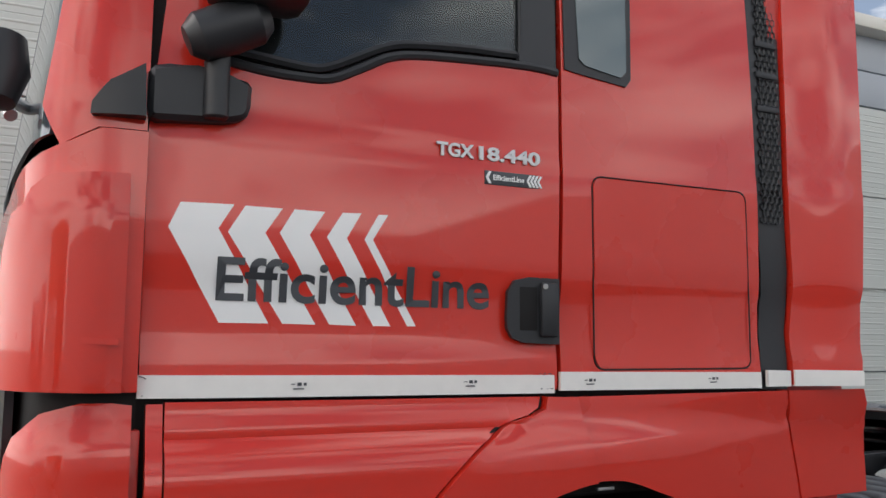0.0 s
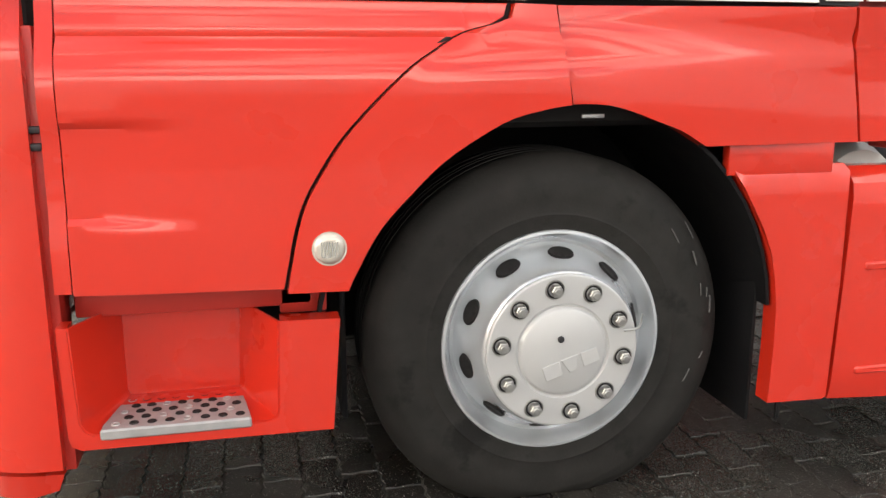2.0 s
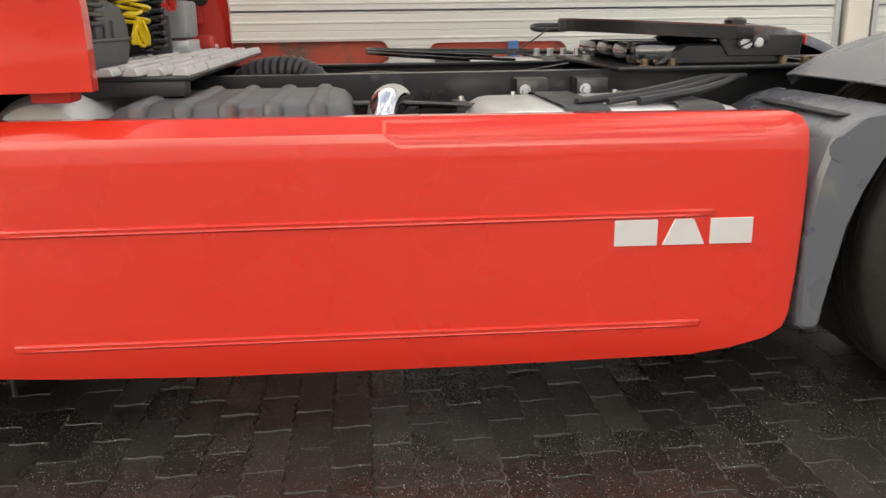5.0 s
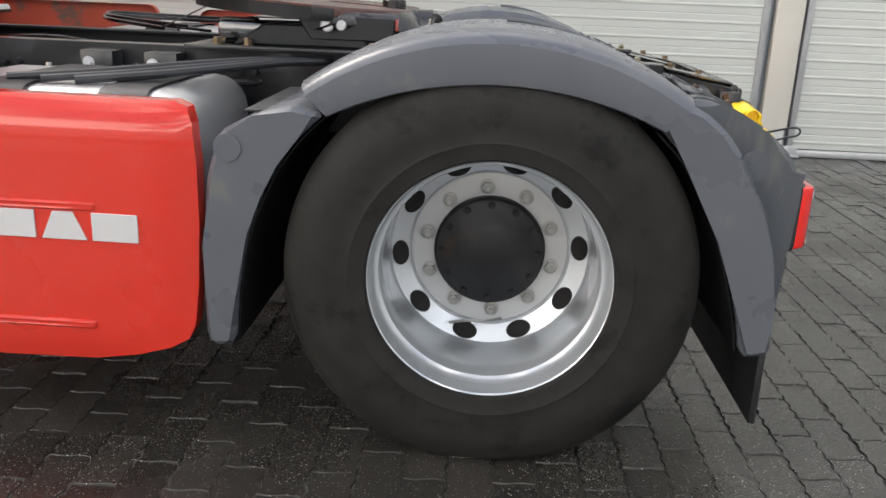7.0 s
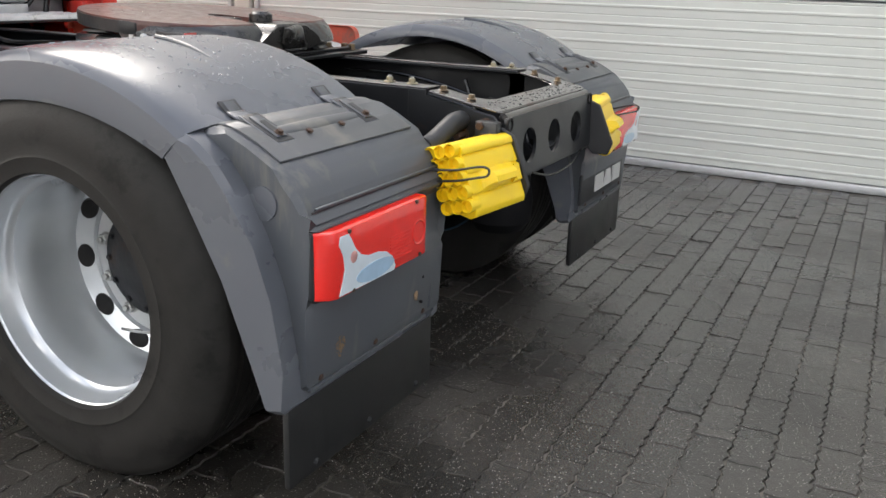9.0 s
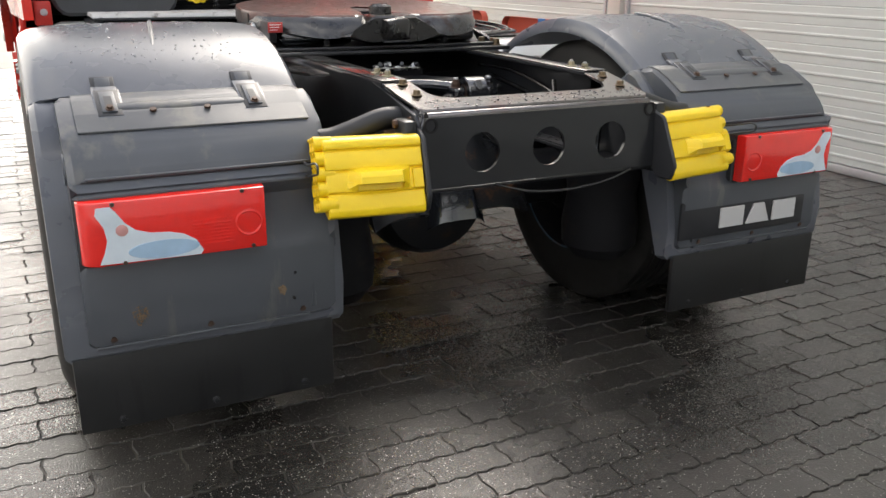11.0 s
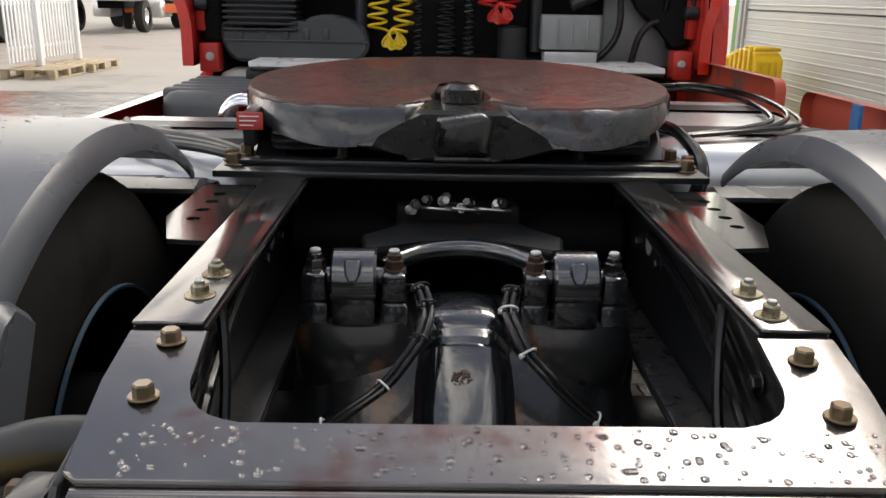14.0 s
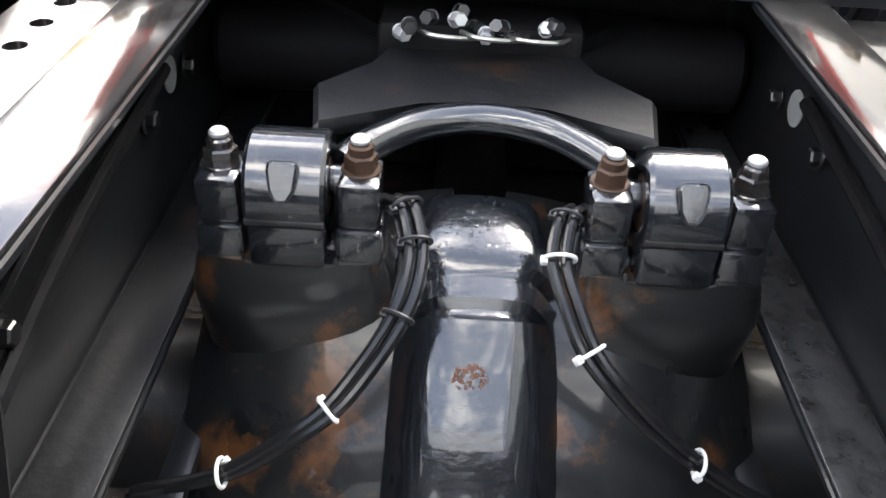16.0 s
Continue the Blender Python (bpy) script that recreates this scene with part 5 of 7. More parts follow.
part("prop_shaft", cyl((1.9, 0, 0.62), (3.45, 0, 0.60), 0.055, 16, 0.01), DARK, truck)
duct_pts = [(1.34, 0.02, 0.84), (1.40, -0.02, 0.92), (1.50, -0.06, 0.95), (1.60, -0.09, 0.945), (1.66, -0.11, 0.90), (1.69, -0.12, 0.82)]
duct = smooth_path(duct_pts, 8)
part("air_duct", tube(duct, [0.052 + 0.006 * (k % 2) for k in range(len(duct))], 16, 0), BLACK, truck, "black corrugated air duct")
for x, l in ((2.30, 0.9), (2.62, 1.0)):
    part("cross_tube", cyl((x, -0.37, 0.80), (x, 0.37, 0.80), 0.05, 14, 0.01), CHASSIS, truck)

# boxes and tanks along the left rail
part("air_cylinder", lathe([(0, -0.40), (0.06, -0.395), (0.13, -0.36), (0.155, -0.30), (0.158, 0.30), (0.155, 0.36), (0, 0.40)], (0.98, -0.70, 0.800), (0, 1, 0), 32), PALE, truck, "large pale silver cylinder behind the cab")
tank_l = part("ribbed_cover", box(1.16, 1.80, -1.12, -0.50, 0.42, 0.925, 0.06, segs=3), mat("grey_ribbed_plastic", (0.10, 0.105, 0.11), 0.45, 0, 0, 0.2, 6, 0.1, 120, spot=(0.10, 0.05, 0.045), spot_at=0.6), truck, "dark grey ribbed plastic cover")
for k in range(5):
    x = 1.22 + 0.115 * k
    part("cover_rib", box(x, x + 0.055, -1.125, -0.52, 0.45, 0.935, 0.022, segs=3), tank_l.data.materials[0], tank_l)
part("exhaust_elbow", tube([(1.88, -0.84, 0.72), (1.88, -0.83, 0.84), (1.90, -0.77, 0.895), (1.94, -0.68, 0.885), (1.96, -0.64, 0.80)], 0.046, 18), CHROME, truck, "chrome exhaust elbow")
part("elbow_clamp", lathe([(0.048, -0.012), (0.054, -0.012), (0.054, 0.012), (0.048, 0.012)], (1.95, -0.655, 0.855), (0.2, 0.2, -1), 20), BLACK, truck)
fuel = part("fuel_tank", box(2.13, 2.93, -1.14, -0.50, 0.36, 0.892, 0.10, segs=5), TANK, truck, "bright silver fuel tank")
for x in (2.40, 2.72):
    part("tank_strap", box(x, x + 0.075, -1.148, -0.49, 0.35, 0.900, 0.10, segs=5), BLACK, fuel)
part("filler_cap", cyl((2.60, -0.85, 0.885), (2.60, -0.85, 0.918), 0.022, 20, 0.005), BATT, fuel)
fuel_r = part("fuel_tank", box(1.90, 3.0, 0.50, 1.14, 0.36, 0.945, 0.10, segs=5), TANK, truck, "bright silver fuel tank")
for x in (2.2, 2.7):
    part("tank_strap", box(x, x + 0.06, 0.49, 1.148, 0.35, 0.953, 0.10, segs=5), BLACK, fuel_r)
for x in (2.35, 2.56):
    part("rail_bracket", box(x, x + 0.11, -0.47, -0.385, 0.80, 0.935, 0.006), CHASSIS, truck)
    part("bracket_bolt", hexbolt((x + 0.03, -0.47, 0.895), (0, -1, 0), 0.014, 0.014, 0.02), GALV, truck)
for s in (-1, 1):
    if s > 0:
        part("air_hose", tube([(2.95, s * 0.5, 1.00), (3.1, s * 0.52, 1.0), (3.27, s * 0.53, 0.95), (3.33, s * 0.49, 0.86)], 0.014, 8), BLACK_HOSE, truck)
        part("air_hose", tube([(2.85, s * 0.5, 0.985), (3.05, s * 0.56, 0.975), (3.24, s * 0.55, 0.93), (3.30, s * 0.50, 0.84)], 0.011, 8), BLACK_HOSE, truck)
    else:
        for k in range(3):
            part("air_hose", tube([(2.42 + 0.09 * k, -1.02, 0.905), (2.62 + 0.08 * k, -0.93, 0.918), (2.80 + 0.07 * k, -0.78, 0.930), (2.95 + 0.05 * k, -0.62, 0.935), (3.08 + 0.03 * k, -0.50, 0.930), (3.16, -0.41, 0.92)], 0.012 - 0.002 * (k % 2), 8), BLACK, truck, "black air hose beside the coupling")
    part("air_cell", lathe([(0, 0.30), (0.10, 0.30), (0.13, 0.34), (0.135, 0.42), (0.12, 0.52), (0.13, 0.62), (0.10, 0.66), (0, 0.66)], (4.10, s * 0.50, 0.0), (0, 0, 1), 24), DARK, truck)
# deck plate behind the cab
deck = part("deck_plate", box(0.93, 1.345, -0.86, 0.95, 0.972, 0.986, 0.003), CHASSIS, truck, "dirty ribbed aluminium walkway")
for k in range(6):
    x = 0.945 + 0.069 * k
    part("deck_rib", plate([(x, 0.986), (x + 0.050, 0.986), (x + 0.040, 1.010), (x + 0.010, 1.010)], -0.865, 0.955, lambda a, b, d: Vector((a, d, b)), 0.003), DECK, deck)
part("deck_bracket", box(0.95, 1.33, -0.88, -0.80, 0.93, 0.972, 0.004), BLACK, deck)

# ---- fifth wheel ----
fifth = thing("fifth_wheel", "", "")
fifth.parent = truck
fifth["label"] = "rusty greased fifth wheel coupling plate"
FX = 3.08
fifth.location = (0, 0, -0.004)


def plate_edge(y):
    """The rear edge of the coupling plate."""
    return FX + 0.315 * (1 - min(abs(y) / 0.498, 1) ** 6)


plan = [(FX + 0.47 * math.cos(radians(78 + 204 * k / 24)), 0.482 * math.sin(radians(78 + 204 * k / 24))) for k in range(25)]
edge_r = [(plate_edge(y), y) for y in (-0.457, -0.425, -0.38, -0.32, -0.23, -0.13)] + [(FX + 0.20, -0.06), (FX + 0.02, -0.05), (FX - 0.03, 0.0), (FX + 0.02, 0.05), (FX + 0.20, 0.06)]
edge_r += [(plate_edge(y), y) for y in (0.13, 0.23, 0.32, 0.38, 0.425, 0.457)]
part("top_plate", plate(plan + edge_r, 1.060, 1.103, lambda a, b, d: Vector((a, b, d - 0.055 * (a - FX) + 0.006)), 0.006), GREASE, fifth, "rusty greased top plate")
part("plate_rim", plate([(FX + (a - FX) * 1.006, b * 1.006) for a, b in plan], 1.056, 1.097, lambda a, b, d: Vector((a, b, d - 0.055 * (a - FX) + 0.006)), 0.004), CAST, fifth, "grease-blackened plate rim")
for s in (-1, 1):
    ramp = []
    for k in range(17):
        t = k / 16
        y = s * (0.062 + 0.414 * t)
        dip = math.sin(math.pi * t ** 0.85) ** 1.15
        x0 = plate_edge(y) - 0.012 - 0.06 * max(0.12 - t, 0) / 0.12
        zb = 1.052 - 0.037 * dip
        ramp.append([Vector((x0 - 0.03, y, 1.0935)), Vector((x0, y, 1.092)), Vector((x0 + 0.012, y, 1.086)), Vector((x0 + 0.020 + 0.012 * dip, y, 1.070)), Vector((x0 + 0.024 + 0.034 * dip, y, zb + 0.012)), Vector((x0 + 0.022 + 0.040 * dip, y, zb)), Vector((x0 + 0.01, y, zb - 0.006)), Vector((x0 - 0.03, y, 1.03))])
    part("ramp", sweep(ramp), WORN, fifth, "worn steel ramp")
part("jaw_wedge", plate([(-0.215, 1.020), (-0.16, 1.034), (-0.115, 1.060), (-0.085, 1.092), (0.085, 1.092), (0.115, 1.060), (0.16, 1.034), (0.215, 1.020), (0.10, 1.000), (-0.10, 1.000)], FX + 0.20, FX + 0.380, lambda a, b, d: Vector((d, a, b)), 0.008), GREASY, fifth, "grease-blackened jaw surround")
part("jaw_block", box(FX + 0.10, FX + 0.30, -0.075, 0.075, 0.985, 1.045, 0.012), AXLE, fifth)
part("lock_jaw", lathe([(0, 0), (0.035, 0.0), (0.043, 0.012), (0.043, 0.038), (0.03, 0.048), (0, 0.048)], (FX + 0.235, 0, 1.082), (0, 0, 1), 18), GREASY, fifth, "greasy black locking jaw")
lump = box(FX + 0.27, FX + 0.405, -0.058, 0.055, 1.004, 1.085, 0.02, segs=3)
for v in lump.verts:
    v.co += Vector((0.010 * math.sin(37 * v.co.y + 50 * v.co.z), 0.006 * math.sin(90 * v.co.z), 0.006 * math.sin(61 * v.co.y)))
part("grease_lump", lump, GREASY, fifth, "lump of black grease")
part("lock_bar", box(FX + 0.385, FX + 0.405, -0.055, 0.055, 0.998, 1.006, 0.002), WORN, fifth)
for s in (-1, 1):
    part("pedestal", plate([(FX - 0.24, 0.972), (FX + 0.24, 0.972), (FX + 0.13, 1.045), (FX - 0.13, 1.045)], s * 0.36, s * 0.44, lambda a, b, d: Vector((a, d, b)), 0.008), CHASSIS, fifth)
    part("underside_box", box(FX - 0.30, FX + 0.26, min(s * 0.12, s * 0.40), max(s * 0.12, s * 0.40), 0.985, 1.046, 0.02), AXLE, fifth)
part("centre_rib", box(FX - 0.30, FX + 0.12, -0.11, 0.11, 0.992, 1.046, 0.02), AXLE, fifth)
mount = part("mounting_plate", box(2.70, 3.474, -0.485, 0.485, 0.958, 0.972, 0.003), CHASSIS, truck, "black mounting plate across the rails")
mount.location = (0, 0, -0.004)
part("plate_stiffener", box(3.38, 3.42, -0.47, 0.47, 0.972, 0.984, 0.003), CHASSIS, mount)
for s in (-1, 1):
    for x, y in ((3.369, 0.468), (3.30, 0.452), (3.415, 0.455), (2.80, 0.455), (2.90, 0.455)):
        part("bolt", hexbolt((x, s * y, 0.972), (0, 0, 1), 0.014, 0.022, 0.020), BRASS, mount)
    part("bolt", hexbolt((3.38, s * 0.24, 0.984), (0, 0, 1), 0.012, 0.02, 0.018), CHASSIS, mount)
part("pivot_pin", cyl((3.155, -0.47, 1.046), (3.155, -0.40, 1.046), 0.022, 18, 0.004), GALV, fifth)
part("pivot_pin", cyl((3.20, -0.47, 1.046), (3.20, -0.40, 1.046), 0.017, 18, 0.004), GALV, fifth)
rlab = part("warning_label", box(3.372, 3.376, -0.455, -0.402, 1.032, 1.068, 0.001), LABEL_RED, truck, "small red and white label")
for k in range(3):
    part("label_bar", box(3.3755, 3.3765, -0.449, -0.421 + 0.006 * k, 1.040 + 0.009 * k, 1.0425 + 0.009 * k), DECAL_W, rlab, smooth=0)
part("side_plate", plate([(3.10, 1.0), (3.36, 1.0), (3.37, 1.07), (3.05, 1.078)], -0.447, -0.42, lambda a, b, d: Vector((a, d, b)), 0.003), CHASSIS, fifth)
part("release_handle", tube([(2.80, 0.20, 1.098), (2.76, 0.26, 1.100), (2.70, 0.30, 1.104), (2.60, 0.32, 1.105), (2.555, 0.30, 1.100), (2.57, 0.265, 1.090), (2.66, 0.25, 1.088), (2.72, 0.245, 1.094)], 0.011, 10), BLACK, fifth, "black release handle loop")
part("handle_rod", cyl((2.74, 0.25, 1.098), (2.92, 0.2, 1.094), 0.014, 12, 0.002), BLACK, fifth)
part("spring_wire", tube([(2.42, 0.1, 0.99), (2.54, 0.16, 1.055), (2.60, 0.2, 1.092)], 0.003, 6), BLACK, fifth)
for x in (2.60, 2.66, 2.72, 2.78):
    part("stud_nut", hexbolt((x, 0.42, 0.975), (0, 0, 1), 0.014, 0.03, 0.02), GALV, fifth)
valve_b = part("valve_block", box(2.78, 2.90, -0.36, -0.30, 0.97, 1.05, 0.008), BLACK, truck)
for k in range(4):
    part("fitting", hexbolt((2.80 + 0.03 * k, -0.36, 0.985 + 0.012 * (k % 2)), (0, -1, 0), 0.011, 0.03, 0), BRASS, valve_b)


# ---- rear fenders ----
def fender(s):
    f = thing("rear_fender", "", "")
    f.parent = truck
    f["label"] = "grey plastic rear fender with mud flap and tail lamp"
    to = lambda a, b, d: Vector((a, d, b))
    secs = []
    for k in range(25):
        th = radians(135 - 90 * k / 24)
        u2 = ((math.degrees(th) - 90) / 45) ** 2
        rl, rc = 0.476 + 0.072 * u2, 0.578 + 0.048 * u2
        d = Vector((math.cos(th), 0, math.sin(th)))
        c = Vector((3.690, 0, 0.49))
        row = []
        for y, r in ((-1.250, rl - 0.004), (-1.262, rl), (-1.266, rl + 0.02), (-1.262, rc - 0.012), (-1.253, rc + 0.000), (-1.235, rc + 0.010), (-1.18, rc + 0.020), (-1.08, rc + 0.023), (-0.93, rc + 0.024), (-0.75, rc + 0.023), (-0.65, rc + 0.020), (-0.600, rc + 0.012), (-0.585, rc - 0.004), (-0.578, rc - 0.024), (-0.578, rc - 0.036)):
            q = c + d * r
            row.append(Vector((q.x, -s * y, q.z)))
        secs.append(row)
    part("crown", thicken(sweep(secs), 0.006), GREY, f, "smooth grey crown")
    for y in (-0.92,):
        slot = [(3.690 + (0.606) * math.cos(radians(a)), -s * (y + 0.04 * (a - 75) / 30), 0.49 + (0.606 + 0.02 * ((a - 90) / 45) ** 2) * math.sin(radians(a))) for a in (88, 82, 74, 66, 58)]
        # A raised bead in the shaded grey stands in for the groove.
        part("crown_groove", tube(slot, 0.0065, 8, 4), GREY_SHADED, f)
    fl = [(3.222, 0.900), (3.13, 0.872), (3.050, 0.832), (3.015, 0.72), (3.000, 0.55), (2.998, 0.31), (3.012, 0.288), (3.055, 0.288), (3.069, 0.300), (3.082, 0.45), (3.109, 0.585), (3.145, 0.68), (3.186, 0.758), (3.24, 0.828), (3.300, 0.884)]
    part("front_mudguard", plate(fl, s * 1.264, s * 0.562, to, 0.014), GREY, f, "grey front mudguard")
    # Near-black skins put the wheel well's shade onto the guards.
    for curve, sgn in (([(3.069, 0.300), (3.082, 0.45), (3.109, 0.585), (3.145, 0.68), (3.186, 0.758), (3.24, 0.828), (3.300, 0.884)], 1), ([(4.070, 0.880), (4.150, 0.795), (4.238, 0.634), (4.302, 0.432), (4.318, 0.350)], -1)):
        line = round_line(curve, 4)
        part("inner_liner", thicken(sweep([[Vector((a + 0.007 * sgn, s * yy, b - 0.006)) for yy in (1.236, 0.90, 0.57)] for a, b in line]), 0.004), DARK, f, "near-black skin painting shade on the wheel side of the guard")
    part("guard_boss", lathe([(0.034, 0), (0.033, 0.004), (0, 0.004)], (3.07, s * 1.264, 0.795), (0, s, 0), 24), GREY, f)
    part("guard_top_slot", box(3.09, 3.20, min(s * 0.70, s * 1.18), max(s * 0.70, s * 1.18), 0.868, 0.8745, 0.002), BLACK, f)
    fb = [(4.058, 0.892), (4.150, 0.795), (4.238, 0.634), (4.302, 0.432), (4.320, 0.338), (4.34, 0.334), (4.390, 0.345), (4.384, 0.45), (4.357, 0.603), (4.315, 0.72), (4.258, 0.831), (4.215, 0.885), (4.160, 0.928), (4.12, 0.94)]
    part("rear_mudguard", plate(fb, s * 1.262, s * 0.560, to, 0.014), GREY, f, "grey rear mudguard")
    body = [(4.115, 0.925), (4.145, 0.946), (4.175, 0.946), (4.205, 0.938), (4.26, 0.914), (4.325, 0.878), (4.362, 0.850), (4.388, 0.822), (4.404, 0.797), (4.412, 0.772), (4.430, 0.768), (4.432, 0.745), (4.405, 0.735), (4.398, 0.600), (4.418, 0.585), (4.402, 0.40), (4.396, 0.372), (4.33, 0.372), (4.22, 0.75)]
    part("lamp_housing", plate(body, s * 1.205, s * 0.590, to, 0.014), GREY_SHADED, f, "grey lamp housing with stains")
    # Added sheet; its paler grey paints the top's sheen along with dust.
    top_sheet = [(4.140, 0.9440), (4.148, 0.9500), (4.175, 0.9505), (4.206, 0.9425), (4.262, 0.9182), (4.322, 0.8860), (4.318, 0.8805), (4.26, 0.9130), (4.205, 0.9370), (4.175, 0.9450), (4.145, 0.9450)]
    part("housing_lid", plate(top_sheet, s * 1.168, s * 0.618, to, 0.002), TOP_GREY, f, "added sheet on top of the lamp housing, paler for dust and sheen")
    part("housing_ledge", box(4.404, 4.4125, min(s * 0.63, s * 1.17), max(s * 0.63, s * 1.17), 0.790, 0.797, 0.003), GREY_SHADED, f)
    # Thin black strip painted as the shadow line below the ledge.
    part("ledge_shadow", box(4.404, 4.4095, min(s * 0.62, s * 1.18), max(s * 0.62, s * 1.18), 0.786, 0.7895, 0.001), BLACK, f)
    part("panel_edge", box(4.398, 4.408, min(s * 0.645, s * 0.655), max(s * 0.645, s * 0.655), 0.40, 0.58, 0.003), GREY_SHADED, f)
    part("boss", lathe([(0.038, 0), (0.037, 0.004), (0, 0.005)], (4.30, s * 1.205, 0.80), (0, s, 0), 24), GREY, f)
    part("mud_flap", box(4.366, 4.384, min(s * 0.595, s * 1.248), max(s * 0.595, s * 1.248), 0.152, 0.374, 0.004), FLAP, f, "black rubber mud flap")
    part("flap_rail", box(4.384, 4.402, min(s * 0.66, s * 1.19), max(s * 0.66, s * 1.19), 0.376, 0.384, 0.003), GREY_SHADED, f)
    for y in (0.68, 0.92, 1.15):
        part("flap_screw", hexbolt((4.384, s * y, 0.176), (1, 0, 0), 0.007, 0.005, 0.010), CHASSIS, f)
        part("seam_screw", hexbolt((4.398, s * y, 0.40), (1, 0, 0), 0.007, 0.005, 0.010), RUST, f)
    down, side = Vector((0.904, 0, -0.427)), Vector((0, 1, 0))
    for y in (0.738, 1.087):
        lc = Vector((4.222, s * y, 0.9370))
        part("latch_recess", slab(lc - Vector((0.0009, 0, 0.0018)), down, side, 0.112, 0.056, 0.003, 0.001), BLACK, f)
        part("latch_bezel", slab(lc - Vector((0.0018, 0, 0.0036)), down, side, 0.120, 0.066, 0.0035, 0.001), GREY, f)
        part("strap_link", slab(Vector((4.152, s * y, 0.9525)), Vector((0.94, 0, -0.342)), side, 0.046, 0.060, 0.006, 0.002), GREY, f)
        part("latch", slab(lc, down, side, 0.088, 0.036, 0.005, 0.002), GREY_SHADED, f)
        part("latch_slot", slab(lc + down * 0.006 + Vector((0.002, 0, 0.0045)), down, side, 0.052, 0.018, 0.0012), BLACK, f)
        part("latch_bolt", hexbolt(lc + down * 0.032 + Vector((0.002, 0, 0.004)), (0.427, 0, 0.904), 0.008, 0.007, 0.011), RUST, f)
        th = radians(47.2)
        cn, al = Vector((math.cos(th), 0, math.sin(th))), Vector((math.sin(th), 0, -math.cos(th)))
        sc = Vector((3.690, s * y, 0.49)) + cn * 0.645
        part("strap_recess", slab(sc - cn * 0.004, al, Vector((0, 1, 0)) if al.cross(Vector((0, 1, 0))).dot(cn) > 0 else Vector((0, -1, 0)), 0.066, 0.056, 0.006, 0.002), BLACK, f)
        part("crown_strap", slab(sc, al, Vector((0, 1, 0)) if al.cross(Vector((0, 1, 0))).dot(cn) > 0 else Vector((0, -1, 0)), 0.056, 0.036, 0.0035, 0.001), GREY_SHADED, f)
    for y in (0.86, 0.99):
        part("cap_bolt", hexbolt((4.262, s * y, 0.9170), (0.427, 0, 0.904), 0.009, 0.006, 0.0), RUST, f)
    swell = lathe([(0.006, -0.17), (0.016, -0.15), (0.020, 0), (0.016, 0.15), (0.006, 0.17)], (0, 0, 0), (0, 1, 0), 12)
    for v in swell.verts:
        v.co = Vector((4.238, s * 0.925, 0.9275)) + down * v.co.x + side * v.co.y + Vector((0.427, 0, 0.904)) * v.co.z * 0.3
    part("handle_swell", swell, TOP_GREY, f)
    # tail lamp
    lamp = part("tail_lamp", plate(rounded(-1.204, -0.770, 0.592, 0.762, 0.018), 4.398, 4.424, lambda a, b, d: Vector((d, -s * a, b)), 0.004), BLACK, truck, "tail lamp, red with a pale clear window")
    bend = lambda a: 0.042 - math.sqrt(max(0.042 ** 2 - max(-a - 1.158, 0) ** 2, 0))
    rows_ = []
    for k in range(19):
        a = (-1.1995, -1.197, -1.193, -1.187, -1.179, -1.168, -1.156, -1.14, -1.10, -1.05, -1.0, -0.95, -0.90, -0.86, -0.82, -0.80, -0.786, -0.781, -0.779)[k]
        f_ = 4.462 - bend(a) - (0.0, 0.002, 0.008)[max(k - 16, 0)]
        rows_.append([Vector((d, -s * a, b)) for d, b in ((4.412, 0.602), (f_ - 0.007, 0.602), (f_ - 0.002, 0.604), (f_, 0.609), (f_, 0.746), (f_ - 0.002, 0.751), (f_ - 0.007, 0.753), (4.412, 0.753))])
    part("red_lens", loft(rows_), LAMP_RED, lamp, "red ribbed lens")
    wpts = [(-1.196 + 0.426 * u, 0.592 + 0.17 * v) for u, v in ((0.075, 0.10), (0.60, 0.08), (0.615, 0.14), (0.58, 0.30), (0.52, 0.40), (0.44, 0.455), (0.34, 0.47), (0.27, 0.53), (0.22, 0.64), (0.18, 0.80), (0.155, 0.88), (0.085, 0.88), (0.075, 0.78), (0.115, 0.60), (0.125, 0.42), (0.105, 0.25))]
    win_to = lambda a, b, d: Vector((d - bend(a), -s * a, b))
    part("clear_lens", plate(wpts, 4.4625, 4.4650, win_to, 0.0005), LAMP_WHITE, lamp, "pale clear window")
    oval = [(-1.022 + 0.080 * math.cos(math.tau * k / 24), 0.631 + 0.021 * math.sin(math.tau * k / 24)) for k in range(24)]
    part("reversing_lens", plate(oval, 4.4645, 4.4665, win_to, 0.0006), LAMP_BLUE, lamp, "pale blue oval glass")
    part("bulb_spot", lathe([(0, 0.0016), (0.012, 0.0012), (0.014, 0)], (4.4648, s * 1.110, 0.685), (1, 0, 0), 18), LAMP_PINK, lamp)
    part("lens_bullseye", lathe([(0.026, 0), (0.030, 0.002), (0.034, 0), (0.036, 0.0)], (4.4625, s * 0.822, 0.668), (1, 0, 0), 24), LAMP_RED, lamp)
    for k in range(8):
        part("lens_flute", box(4.4620, 4.4640, min(s * 0.86, s * 0.955), max(s * 0.86, s * 0.955), 0.628 + 0.008 * k, 0.631 + 0.008 * k), LAMP_RED, lamp)
    for y, z in ((1.125, 0.746), (0.835, 0.748), (0.815, 0.610), (1.11, 0.608)):
        part("lens_screw", cyl((4.460, s * y, z), (4.4665, s * y, z), 0.005, 10, 0.001), RUST, lamp)
    return f


fender_l = fender(-1)
fender_r = fender(1)


